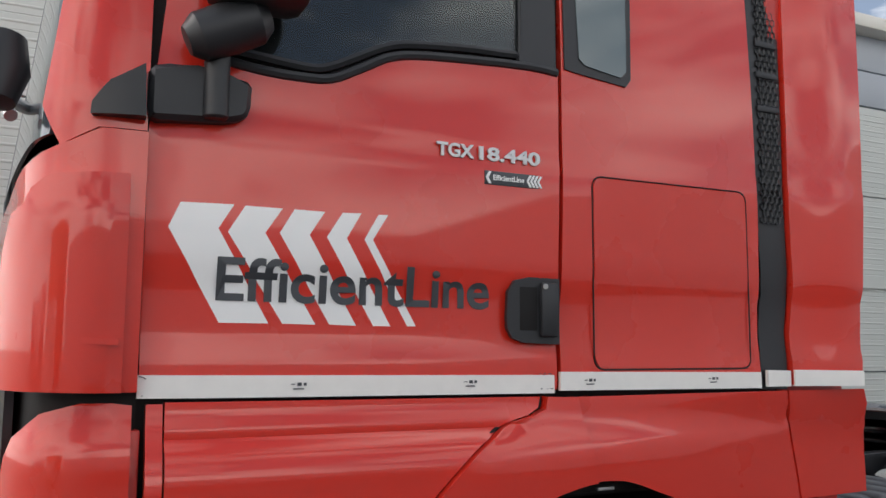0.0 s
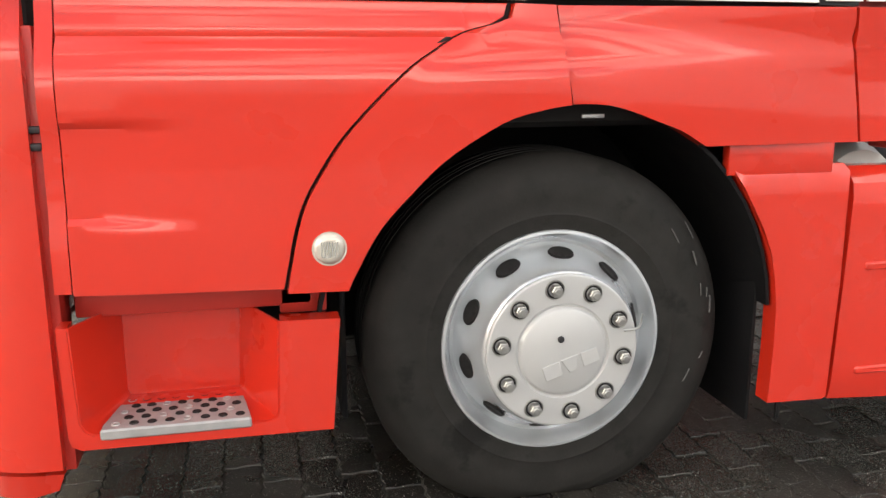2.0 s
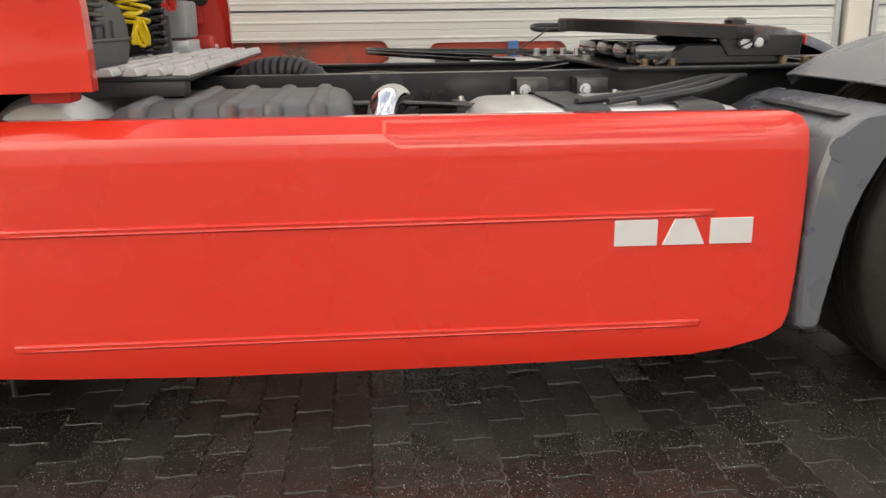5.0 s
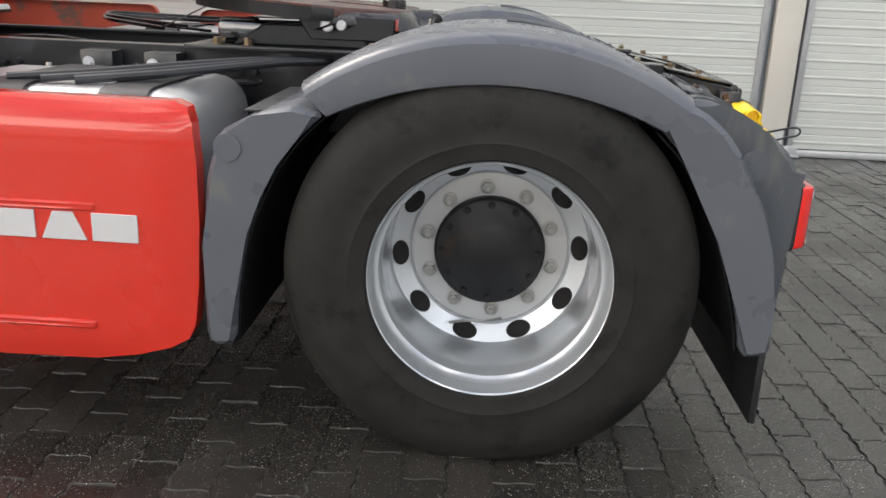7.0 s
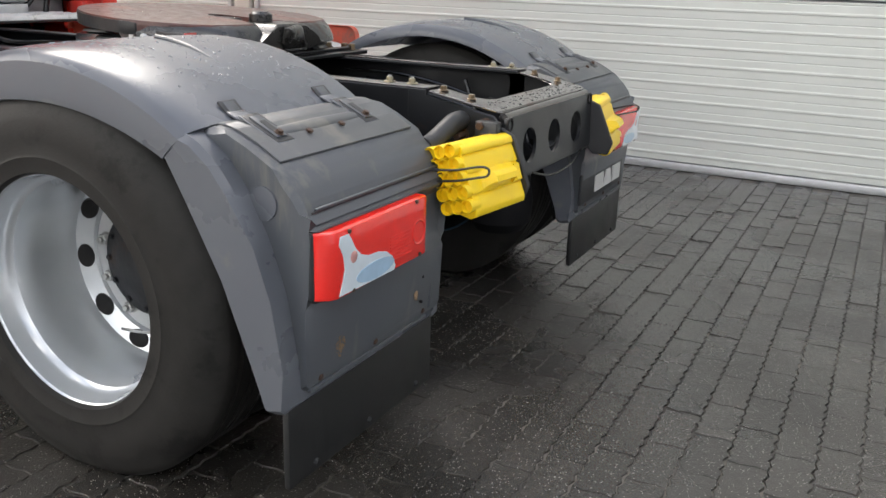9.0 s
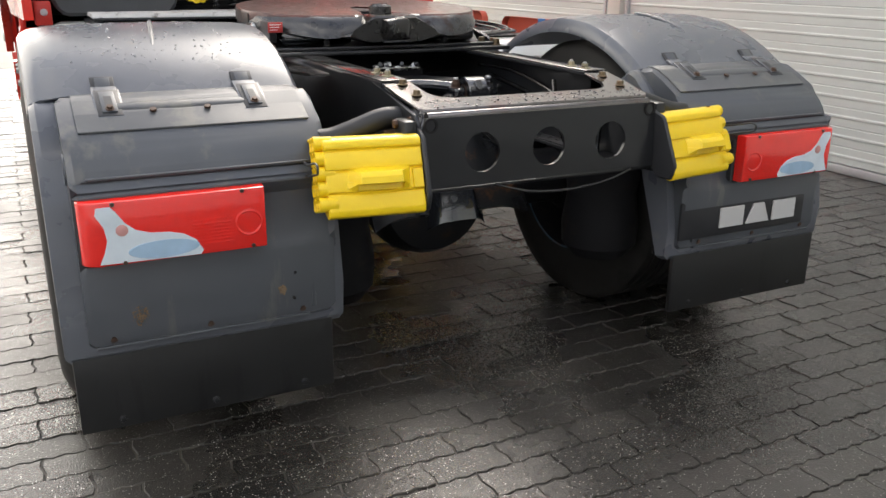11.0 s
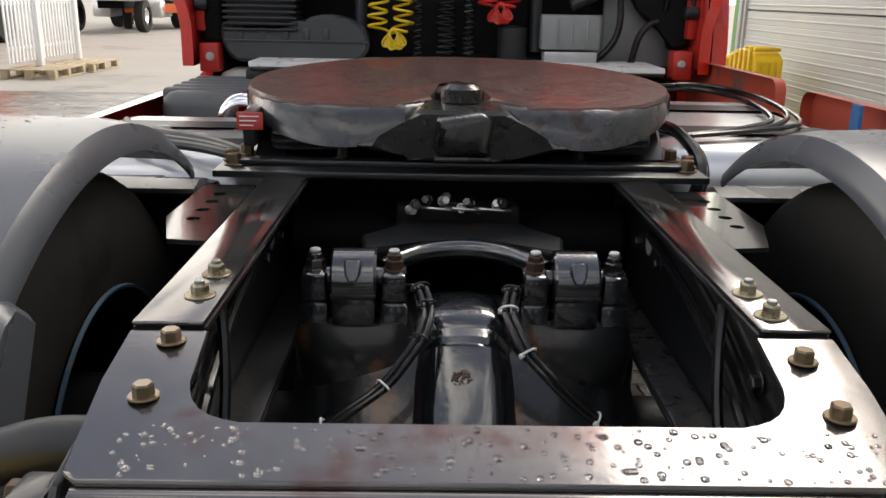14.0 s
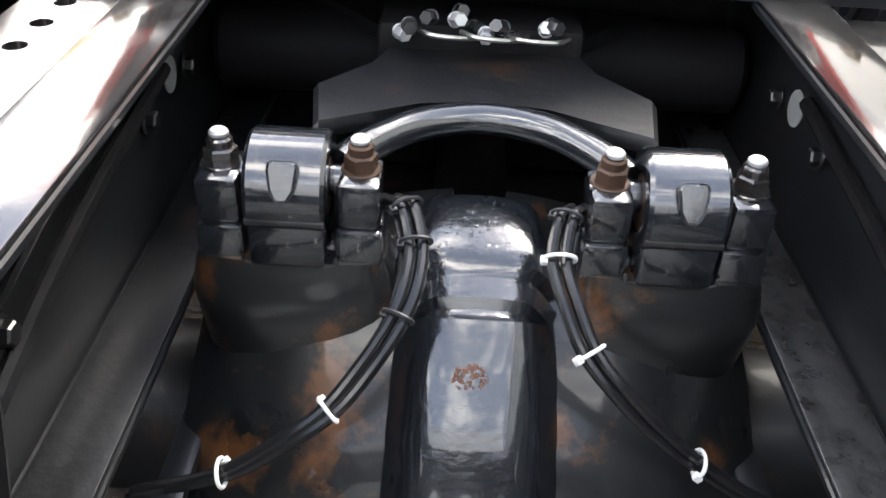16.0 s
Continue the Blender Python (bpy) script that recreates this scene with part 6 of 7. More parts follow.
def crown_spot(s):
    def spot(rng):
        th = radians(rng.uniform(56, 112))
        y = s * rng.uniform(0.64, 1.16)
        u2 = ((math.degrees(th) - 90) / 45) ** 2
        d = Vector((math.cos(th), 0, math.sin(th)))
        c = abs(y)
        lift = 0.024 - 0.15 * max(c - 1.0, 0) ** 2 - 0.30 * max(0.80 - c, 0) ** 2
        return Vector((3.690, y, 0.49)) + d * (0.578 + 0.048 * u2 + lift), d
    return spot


def plate_spot(rng):
    a, r = rng.uniform(0, math.tau), 0.40 * rng.random() ** 0.5
    x, y = FX - 0.07 + 0.88 * r * math.cos(a), r * math.sin(a)
    return Vector((x, y, 1.109 - 0.055 * (x - FX))), Vector((0, 0, 1))


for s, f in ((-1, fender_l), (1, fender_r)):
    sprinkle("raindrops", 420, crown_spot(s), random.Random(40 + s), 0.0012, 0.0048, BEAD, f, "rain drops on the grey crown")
sprinkle("raindrops", 260, plate_spot, random.Random(44), 0.001, 0.0045, DROP, fifth, "rain drops on the greased plate")
part("name_plate", box(4.398, 4.412, 0.585, 1.145, 0.412, 0.540, 0.006), BLACK, fender_r, "black plate with a raised silver emblem")
emblem("emblem_block", 0.750, 0.345, 0.440, 0.068, fender_r, lambda a, b, d: Vector((4.412 + d, a, b)))
STAIN = mat("rusty_stain", (0.20, 0.135, 0.08), 0.75, 0, 0, 0.6, 60, 0.2, 200)
for y, z, r in ((-1.085, 0.452, 0.020), (-0.735, 0.462, 0.011)):
    def stain_spot(rng, y=y, z=z, r=r):
        a, q = rng.uniform(0, math.tau), r * rng.random() ** 0.8
        return Vector((4.4045 + 0.05 * max(0.58 - z, 0), y + q * math.cos(a), z + 1.25 * q * math.sin(a))), Vector((1, 0, -0.08))
    sprinkle("rust_mark", 130, stain_spot, random.Random(int(-y * 100)), 0.0006, 0.0034, STAIN, fender_l, "rusty drilled hole")
for y, z in ((-0.70, 0.505), (-0.705, 0.435)):
    part("drill_hole", cyl((4.404, y, z), (4.4125, y, z), 0.004, 10), SEAM, fender_l)

# ---- rear axle ----
axle = thing("rear_axle", "", "")
axle.parent = truck
axle["label"] = "oily black rear axle housing with rust streaks"
part("axle_beam", cyl((3.690, -0.95, 0.49), (3.690, 0.95, 0.49), 0.105, 24, 0.01), CAST, axle)
part("banjo_housing", lathe([(0, -0.22), (0.10, -0.215), (0.18, -0.17), (0.22, -0.08), (0.23, 0.0), (0.22, 0.06), (0.19, 0.12), (0.10, 0.16), (0, 0.17)], (3.690, 0, 0.48), (1, 0, 0), 36), CAST, axle)
for s in (-1, 1):
    shoulder = []
    for y, z in ((0.03, 0.772), (0.06, 0.768), (0.09, 0.762), (0.13, 0.753), (0.18, 0.740), (0.23, 0.720), (0.265, 0.698), (0.295, 0.672)):
        sag = 1.0 - 0.9 * max(y - 0.05, 0)
        shoulder.append([Vector((3.62 + 0.34 * u, s * y, z + 0.006 - 0.02 * u - (0.24 * u * u + 0.05 * u ** 6) * sag)) for u in (0, 0.15, 0.3, 0.42, 0.52, 0.62, 0.72, 0.82, 0.91, 1.0)])
    part("housing_shoulder", thicken(sweep(shoulder), 0.02), SHOULDER, axle, "sloping casting with rusty streaks")
    part("eye_saddle", box(3.655, 3.758, s * 0.187 - 0.048, s * 0.187 + 0.048, 0.66, 0.770, 0.012), AXLE, axle)
    rings = []
    for z, cx, cy, rx, ry, sq in ((0.585, 3.725, 0.168, 0.070, 0.112, 2.1), (0.620, 3.726, 0.170, 0.068, 0.112, 2.1), (0.650, 3.727, 0.173, 0.065, 0.111, 2.2), (0.678, 3.727, 0.176, 0.062, 0.110, 2.4), (0.704, 3.727, 0.181, 0.057, 0.108, 2.8), (0.730, 3.725, 0.185, 0.053, 0.105, 3.4), (0.756, 3.719, 0.187, 0.046, 0.098, 4.5), (0.768, 3.719, 0.187, 0.041, 0.094, 5.0), (0.770, 3.719, 0.187, 0.020, 0.060, 4.0)):
        ring = []
        for k in range(28):
            t = math.tau * k / 28
            ca, sa = math.cos(t), math.sin(t)
            ring.append(Vector((cx + rx * math.copysign(abs(ca) ** (2 / sq), ca), s * (cy + ry * math.copysign(abs(sa) ** (2 / sq), sa)), z)))
        rings.append(ring)
    part("bracket_casting", sweep(rings, closed=True), SHOULDER, axle, "black cast bracket flowing into the housing", smooth=50)
    part("saddle_weld", tube([(3.757, s * 0.187 - 0.046, 0.774), (3.760, s * 0.187 - 0.036, 0.765), (3.760, s * 0.187 + 0.036, 0.765), (3.757, s * 0.187 + 0.046, 0.774)], 0.0022, 6), WORN, axle)
    cap = lathe([(0.030, -0.037), (0.040, -0.039), (0.0515, -0.038), (0.0545, -0.034), (0.0545, 0.034), (0.0515, 0.038), (0.040, 0.039), (0.030, 0.037)], (3.717, s * 0.187, 0.833), (0, 1, 0), 44)
    part("link_eye", cap, AXLE, axle, "glossy black bushing eye of the link")
    part("eye_bush", cyl((3.717, s * 0.187 - 0.036, 0.833), (3.717, s * 0.187 + 0.036, 0.833), 0.031, 24, 0.003), RUST, axle)
    part("eye_band", box(3.766, 3.7725, s * 0.187 - 0.037, s * 0.187 + 0.037, 0.818, 0.8235, 0.001), WORN, axle)
    part("eye_lower_band", box(3.735, 3.7680, s * 0.187 - 0.037, s * 0.187 + 0.037, 0.766, 0.818, 0.006), AXLE, axle)
    boss = plate([(-0.013, 0.018), (0.013, 0.018), (0.015, 0.010), (0.012, -0.010), (0.006, -0.021), (-0.006, -0.021), (-0.012, -0.010), (-0.015, 0.010)], 0.0, 0.0045, lambda a, b, d, s=s: Vector((3.7635 + d * 0.9 - b * 0.48, s * 0.187 + a, 0.864 + b * 0.88 + d * 0.3)), 0.003)
    part("eye_boss", boss, AXLE, axle)
    part("pivot_shaft", cyl((3.715, s * 0.10, 0.838), (3.715, s * 0.275, 0.838), 0.016, 18, 0.002), AXLE, axle)
    for y, mt in ((0.120, RUST), (0.254, CHASSIS_TOP)):
        part("shaft_lug", box(3.688, 3.750, s * y - 0.021, s * y + 0.021, 0.802, 0.852, 0.007), AXLE, axle)
        part("pedestal", box(3.685, 3.755, s * y - 0.024, s * y + 0.024, 0.70, 0.803, 0.008), AXLE, axle)
        bolt = part("clamp_bolt", hexbolt((3.716, s * y, 0.851), (0, 0, 1), 0.0165, 0.017, 0.020), mt, axle, "clamp bolt with castle nut")
        part("castle_nut", lathe([(0.0125, 0.0), (0.0125, 0.010), (0.0105, 0.012), (0, 0.012)], (3.716, s * y, 0.868), (0, 0, 1), 12), mt, axle)
        part("bolt_end", cyl((3.716, s * y, 0.880), (3.716, s * y, 0.887), 0.0095, 14, 0.002), GALV, axle)
bow = [(3.70, -0.142, 0.846), (3.665, -0.118, 0.850), (3.62, -0.07, 0.853), (3.60, 0.0, 0.855), (3.62, 0.07, 0.853), (3.665, 0.118, 0.850), (3.70, 0.142, 0.846)]
part("link_bow", tube(bow, 0.018, 16), AXLE, axle, "glossy bowed cross bar")
part("link_web", plate([(-0.175, 3.66), (-0.12, 3.625), (-0.07, 3.592), (0.0, 3.58), (0.07, 3.592), (0.12, 3.625), (0.175, 3.66), (0.19, 3.56), (0.125, 3.50), (0.105, 3.44), (0.125, 3.38), (0.24, 3.27), (-0.24, 3.27), (-0.125, 3.38), (-0.105, 3.44), (-0.125, 3.50), (-0.19, 3.56)], 0.848, 0.868, lambda a, b, d: Vector((b, a, d)), 0.006), CAST, axle, "flat black link plate")
neck_s = []
for x, z, wd in ((3.640, 0.775, 0.040), (3.648, 0.788, 0.046), (3.668, 0.790, 0.050), (3.735, 0.783, 0.052), (3.752, 0.775, 0.051), (3.760, 0.764, 0.047), (3.766, 0.762, 0.047), (3.772, 0.768, 0.050), (3.790, 0.762, 0.050), (3.796, 0.752, 0.046), (3.802, 0.750, 0.046), (3.812, 0.752, 0.051), (3.830, 0.733, 0.051), (3.850, 0.710, 0.050), (3.885, 0.668, 0.049), (3.920, 0.623, 0.050), (3.955, 0.570, 0.053), (3.985, 0.51, 0.057), (4.0, 0.45, 0.062)):
    wd *= 1.0 + 0.22 * min(max((x - 3.80) / 0.08, 0), 1) + 0.20 * min(max((3.80 - x) / 0.05, 0), 1)
    n_x, n_z = (0.25, 0.97) if x < 3.81 else (0.72, 0.69)
    row = []
    for u in (-1.45, -1.3, -1.15, -1.05, -0.95, -0.8, -0.4, 0, 0.4, 0.8, 0.95, 1.05, 1.15, 1.3, 1.45):
        drop = 0.006 * u * u + 0.07 * max(abs(u) - 0.88, 0) ** 1.3
        row.append(Vector((x - drop * n_x, u * wd, z - drop * n_z)))
    neck_s.append(row)
part("housing_neck", sweep(neck_s), AXLE, axle, "glossy wet housing neck")
patch = bmesh.new()
pr_ = random.Random(31)
for k in range(120):
    a, r = pr_.uniform(0, math.tau), 0.017 * pr_.random() ** 0.5
    b = r * math.sin(a)
    cyl((3.8485 - 0.45 * b * 0.6, -0.006 + r * math.cos(a), 0.7125 + b * 0.8), (3.8515 - 0.45 * b * 0.6, -0.006 + r * math.cos(a), 0.7142 + b * 0.8), pr_.uniform(0.0006, 0.0017), 6, 0, patch)
tagged(part("rust_patch", patch, FLAKE, axle, "flaking rust patch"), kind="stuff")
wet = bmesh.new()
for k in range(90):
    x, y, r = pr_.uniform(3.655, 3.745), pr_.uniform(-0.044, 0.044), pr_.uniform(0.0009, 0.0026)
    lathe([(r, 0.0), (r * 0.8, r * 0.4), (0, r * 0.6)], (x, y, 0.7905 - 0.105 * max(x - 3.668, 0) - 2.3 * y * y), (0, 0, 1), 7, wet)
tagged(part("raindrops", wet, DROP, axle, "rain drops on the casting"), kind="stuff")
for s, pts in ((-1, [(3.715, -0.092, 0.818), (3.735, -0.074, 0.822), (3.773, -0.063, 0.805), (3.815, -0.064, 0.792), (3.848, -0.074, 0.776), (3.885, -0.098, 0.752), (3.916, -0.128, 0.726), (3.934, -0.170, 0.700), (3.946, -0.217, 0.674), (3.95, -0.29, 0.650)]), (1, [(3.715, 0.094, 0.818), (3.738, 0.080, 0.820), (3.781, 0.072, 0.800), (3.83, 0.082, 0.783), (3.864, 0.098, 0.760), (3.885, 0.130, 0.730), (3.895, 0.165, 0.698), (3.900, 0.205, 0.666), (3.905, 0.26, 0.630), (3.905, 0.32, 0.600)])):
    for k, (dy, dz, r) in enumerate(((-0.0065, 0.002, 0.0058), (0.0065, 0.003, 0.0058), (s * 0.013, -0.006, 0.0036))):
        part("brake_hose" if k < 2 else "corrugated_conduit", tube([(x, y + dy, z + dz) for x, y, z in pts], r, 10, 6), BLACK_HOSE, axle)
    for i, mtl in ((1, BLACK), (2, WHITE_TIE if s > 0 else BLACK), (4, WHITE_TIE if s > 0 else BLACK), (6, WHITE_TIE if s < 0 else None), (7, WHITE_TIE if s > 0 else None), (8, WHITE_TIE if s < 0 else None)):
        if mtl is None:
            continue
        p0, p1 = Vector(pts[i - 1]), Vector(pts[min(i + 1, len(pts) - 1)])
        dirn = (p1 - p0).normalized()
        at = Vector(pts[i]) + Vector((0, 0, 0.005))
        _, tu, tv = frame_of(dirn)
        ring = [at + dirn * dw + tu * (0.0150 * math.cos(math.tau * q / 20)) + tv * (0.0085 * math.sin(math.tau * q / 20)) for dw in (0,) for q in range(20)]
        tie = part("cable_tie", tube(ring, 0.0020, 6, 0, closed=True), mtl, axle, "white cable tie" if mtl == WHITE_TIE else "black cable tie")
        part("tie_head", slab(at + tu * 0.0145, dirn, tu, 0.008, 0.007, 0.007, 0.001), mtl, axle)
# Filler box added so the space ahead of the axle stays dark.
part("shaft_guard", box(2.95, 3.64, -0.33, 0.33, 0.42, 0.53, 0.02), DARK, axle, "dark box added under the prop shaft to hide the ground")
# lines and fittings in the frame
for s in (-1, 1):
    part("brake_line", tube([(3.45, s * 0.36, 0.90), (3.70, s * 0.362, 0.90), (3.95, s * 0.362, 0.86), (4.12, s * 0.36, 0.80), (4.22, s * 0.355, 0.74)], 0.007, 8), BLACK_HOSE, truck)
    part("brake_line", tube([(3.55, s * 0.358, 0.87), (3.85, s * 0.36, 0.83), (4.1, s * 0.352, 0.77), (4.16, s * 0.34, 0.70)], 0.009, 8), BLACK_HOSE, truck)
    part("inner_channel", box(3.2, 4.12, min(s * 0.27, s * 0.30), max(s * 0.27, s * 0.30), 0.585, 0.60, 0.003), CHASSIS, truck)
    for x in (3.45, 3.60, 3.95, 4.10):
        part("inner_bolt", hexbolt((x, s * 0.368, 0.83), (0, -s, 0), 0.011, 0.012, 0.015), CHASSIS, truck)
    part("rail_slot", lathe([(0.022, 0.0), (0.022, 0.002), (0, 0.002)], (3.50, s * 0.3705, 0.84), (0, -s, 0), 20), GALV, truck)
# Dark plate added between the rails to cover bright gaps.
part("frame_cross_plate", box(3.17, 3.19, -0.366, 0.366, 0.56, 0.950, 0.004), DARK, truck, "dark plate added under the coupling to cover bright gaps")
# Beam coloured near black for the shade between the rails.
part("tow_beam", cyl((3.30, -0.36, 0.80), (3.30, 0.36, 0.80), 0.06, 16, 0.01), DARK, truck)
fr = random.Random(9)
for k in range(11):
    fc = Vector((3.46 + fr.uniform(-0.03, 0.02), -0.10 + 0.018 * k + fr.uniform(-0.01, 0.01), 0.905 + fr.uniform(-0.02, 0.02)))
    part("air_fitting", hexbolt(fc, (1, fr.uniform(-0.6, 0.6), fr.uniform(0.1, 0.8)), 0.009, fr.uniform(0.014, 0.024), 0.010), WORN if k % 3 else GALV, truck, "zinc air fitting")
for k in range(3):
    part("fitting_wire", tube([(3.47, -0.08 + 0.05 * k, 0.90), (3.50, -0.06 + 0.05 * k, 0.905), (3.49, -0.02 + 0.05 * k, 0.90), (3.45, 0.0 + 0.05 * k, 0.89)], 0.003, 6), NUT, truck)
part("valve_body", box(3.36, 3.45, -0.13, 0.12, 0.84, 0.90, 0.012), DARK, truck)
part("plug_lead", tube([(4.25, 0.36, 0.78), (4.27, 0.34, 0.70), (4.32, 0.30, 0.68), (4.38, 0.31, 0.70), (4.40, 0.35, 0.74)], 0.006, 8), BLACK_HOSE, truck)
part("spare_plug", cyl((4.24, 0.352, 0.76), (4.24, 0.352, 0.83), 0.012, 12, 0.002), BLACK, truck)
for s in (-1, 1):
    part("conduit_end", tube([(4.00, s * 0.345, 0.90), (4.03, s * 0.335, 0.84), (4.07, s * 0.33, 0.76), (4.12, s * 0.335, 0.68)], 0.008, 8), BLACK_HOSE, truck)

# ---- rear of the cab ----
rear = part("cab_rear_wall", box(0.76, 0.80, -1.17, 1.17, 0.98, 3.3, 0.01), DARK, truck, "dark rear wall of the cab")
for s in (-1, 1):
    pill = [(0.80, 0.985), (1.150, 0.985), (1.135, 1.10), (1.118, 1.20), (1.070, 1.34), (1.092, 1.65), (1.138, 2.2), (1.184, 2.75), (0.80, 2.75)]
    part("fairing_inner", plate(pill, s * 1.19, s * 1.165, lambda a, b, d: Vector((a, d, b)), 0.006), RED_IN, truck, "red inner face of the side fairing")
    if s > 0:
        part("fairing_outer", plate(pill, 1.215, 1.283, lambda a, b, d: Vector((a, d, b)), 0.012), RED, truck, "red side fairing")
    part("fairing_post", box(0.98, 1.04, min(s * 1.12, s * 1.165), max(s * 1.12, s * 1.165), 1.12, 2.75, 0.01), RED_IN, truck)
    part("fairing_stay", tube([(1.05, s * 1.09, 2.2), (1.06, s * 1.10, 1.6), (1.05, s * 1.13, 1.42), (1.02, s * 1.14, 1.25)], 0.018, 10), BLACK, truck)
    part("stay_joint", cyl((1.04, s * 1.10, 1.24), (1.04, s * 1.16, 1.24), 0.03, 14, 0.004), BLACK, truck)
    part("foot_bracket", box(1.00, 1.10, min(s * 1.05, s * 1.14), max(s * 1.05, s * 1.14), 0.94, 1.07, 0.008), RED_IN, truck)
    part("foot_bolt", hexbolt((1.10, s * 1.09, 1.01), (1, 0, 0), 0.014, 0.012, 0.02), GALV, truck)
    if s < 0:
        outline = [(-0.470, 2.3), (-0.486, 1.63), (-0.495, 1.471), (-0.538, 1.412), (-0.550, 1.335), (-0.562, 1.318), (-0.645, 1.320), (-0.656, 1.335), (-0.668, 1.398), (-0.727, 1.403), (-0.770, 1.46), (-0.925, 1.48), (-0.925, 2.3)]
    else:
        outline = [(0.430, 2.3), (0.441, 1.65), (0.483, 1.476), (0.527, 1.430), (0.534, 1.355), (0.546, 1.337), (0.620, 1.336), (0.630, 1.352), (0.642, 1.444), (0.690, 1.454), (1.130, 1.457), (1.130, 2.3)]
    part("cab_bracket", plate(outline, 0.90, 1.0, lambda a, b, d: Vector((d - 0.05 * max(abs(a) - 0.7, 0), a, b)), 0.012), RED, truck, "red pressed cab cross panel with tongue")
    part("bracket_rib", box(0.998, 1.012, min(s * 0.57, s * 0.65), max(s * 0.57, s * 0.65), 1.36, 2.2, 0.008), RED, truck)
    part("tongue_bolt", hexbolt((1.012, s * 0.61, 1.385), (1, 0, 0), 0.010, 0.01, 0.0), BLACK, truck)
part("bracket_rib", box(0.975, 1.006, 0.67, 1.115, 1.580, 1.602, 0.008), RED, truck)
for y in (0.735, 0.815, 0.93):
    part("bracket_rib", box(0.975, 1.000, y, y + 0.018, 1.462, 1.582, 0.007), RED, truck)
part("hose_hook", plate([(0.945, 1.535), (0.955, 1.50), (0.975, 1.505), (0.985, 1.545), (1.24, 1.565), (1.24, 1.615), (1.02, 1.605), (0.99, 1.60)], 1.03, 1.075, lambda a, b, d: Vector((d, a, b)), 0.008), BLACK, truck, "black hose hook on the cab's corner")
# Plain dark block filling the space between intake and fairing.
part("side_curtain", box(0.88, 1.03, -1.155, -1.035, 1.06, 1.52, 0.04, segs=3), DARK, truck, "dark block beside the intake")
stack = part("air_intake", box(0.86, 1.06, -1.02, -0.70, 1.10, 2.6, 0.03), BLACK, truck, "dark ribbed air intake stack")
for k in range(9):
    part("intake_rib", box(0.85, 1.078, -1.03, -0.69, 1.125 + 0.026 * k, 1.139 + 0.026 * k, 0.006), BLACK, stack)
CLEANER = mat("grey_moulded_plastic", (0.060, 0.064, 0.070), 0.45, 0, 0, 0.2, 8, 0.05, 200)
hull = [(-1.045, 1.150), (-1.03, 1.157), (-0.683, 1.157), (-0.645, 1.185), (-0.61, 1.200), (-0.52, 1.203), (-0.46, 1.185), (-0.40, 1.165), (-0.365, 1.12), (-0.358, 1.05), (-0.40, 1.00), (-0.443, 0.985), (-0.977, 0.985), (-1.02, 1.02), (-1.045, 1.078)]
cleaner = part("air_cleaner", plate(hull, 0.88, 1.06, lambda a, b, d: Vector((d, a, b)), 0.018), CLEANER, truck, "grey moulded air cleaner")
part("cleaner_ledge", box(1.052, 1.068, -1.035, -0.365, 1.078, 1.088, 0.004), CLEANER, cleaner)
for y in (-0.955, -0.853, -0.747, -0.65, -0.56):
    part("cleaner_rib", box(1.055, 1.067, y - 0.016, y + 0.016, 1.09, 1.142, 0.004), CLEANER, cleaner)
part("grab_bar", tube([(1.06, -1.08, 1.44), (1.10, -0.9, 1.45), (1.10, -0.6, 1.465), (1.08, -0.5, 1.49), (1.04, -0.44, 1.53)], 0.009, 8), BLACK, truck)
loop = [(0.98, -0.40, 1.05), (0.98, -0.40, 1.45), (0.98, -0.36, 1.53), (0.98, -0.28, 1.555), (0.98, 0.28, 1.565), (0.98, 0.37, 1.54), (0.98, 0.41, 1.46), (0.98, 0.42, 1.05)]
part("hose_frame", tube(loop, 0.028, 12, 5), BLACK, truck, "black tube frame behind the cab")
part("hose_frame_back", box(0.90, 0.93, -0.38, 0.39, 1.0, 1.55, 0.02), DARK, truck)
part("battery_tray", box(0.94, 1.095, 0.452, 0.695, 1.008, 1.058, 0.004), GALV, truck, "bare metal bracket")
ctrl = part("control_box", box(0.93, 1.09, 0.435, 0.706, 1.066, 1.222, 0.012), BATT, truck, "grey plastic valve box")
for y in (0.50, 0.57, 0.64):
    part("box_rib", box(1.088, 1.094, y, y + 0.012, 1.080, 1.212, 0.002), BATT, ctrl)
part("rear_shield", box(0.82, 0.86, 0.76, 1.08, 0.98, 1.36, 0.01), BATT, truck)
part("wall_panel", box(0.82, 0.85, 0.45, 1.12, 0.98, 1.22, 0.01), BATT, truck)
part("vertical_hose", tube([(1.04, 0.775, 2.3), (1.05, 0.780, 1.8), (1.05, 0.790, 1.40), (1.05, 0.800, 1.20), (1.04, 0.775, 1.10), (1.02, 0.70, 1.01)], 0.016, 10), BLACK_HOSE, truck)
part("vertical_hose", tube([(1.0, 0.93, 2.1), (1.02, 0.955, 1.7), (1.01, 1.00, 1.45), (0.99, 1.028, 1.33), (0.96, 1.03, 1.25)], 0.015, 10), BLACK_HOSE, truck)
part("vertical_hose", tube([(0.99, 0.99, 1.20), (1.0, 0.945, 1.18), (1.01, 0.90, 1.12), (1.0, 0.875, 1.0)], 0.016, 10), BLACK_HOSE, truck)
part("slanted_duct", cyl((0.98, 0.58, 1.262), (0.97, 0.94, 1.425), 0.026, 14, 0.004), BLACK, truck, "black slanted duct")
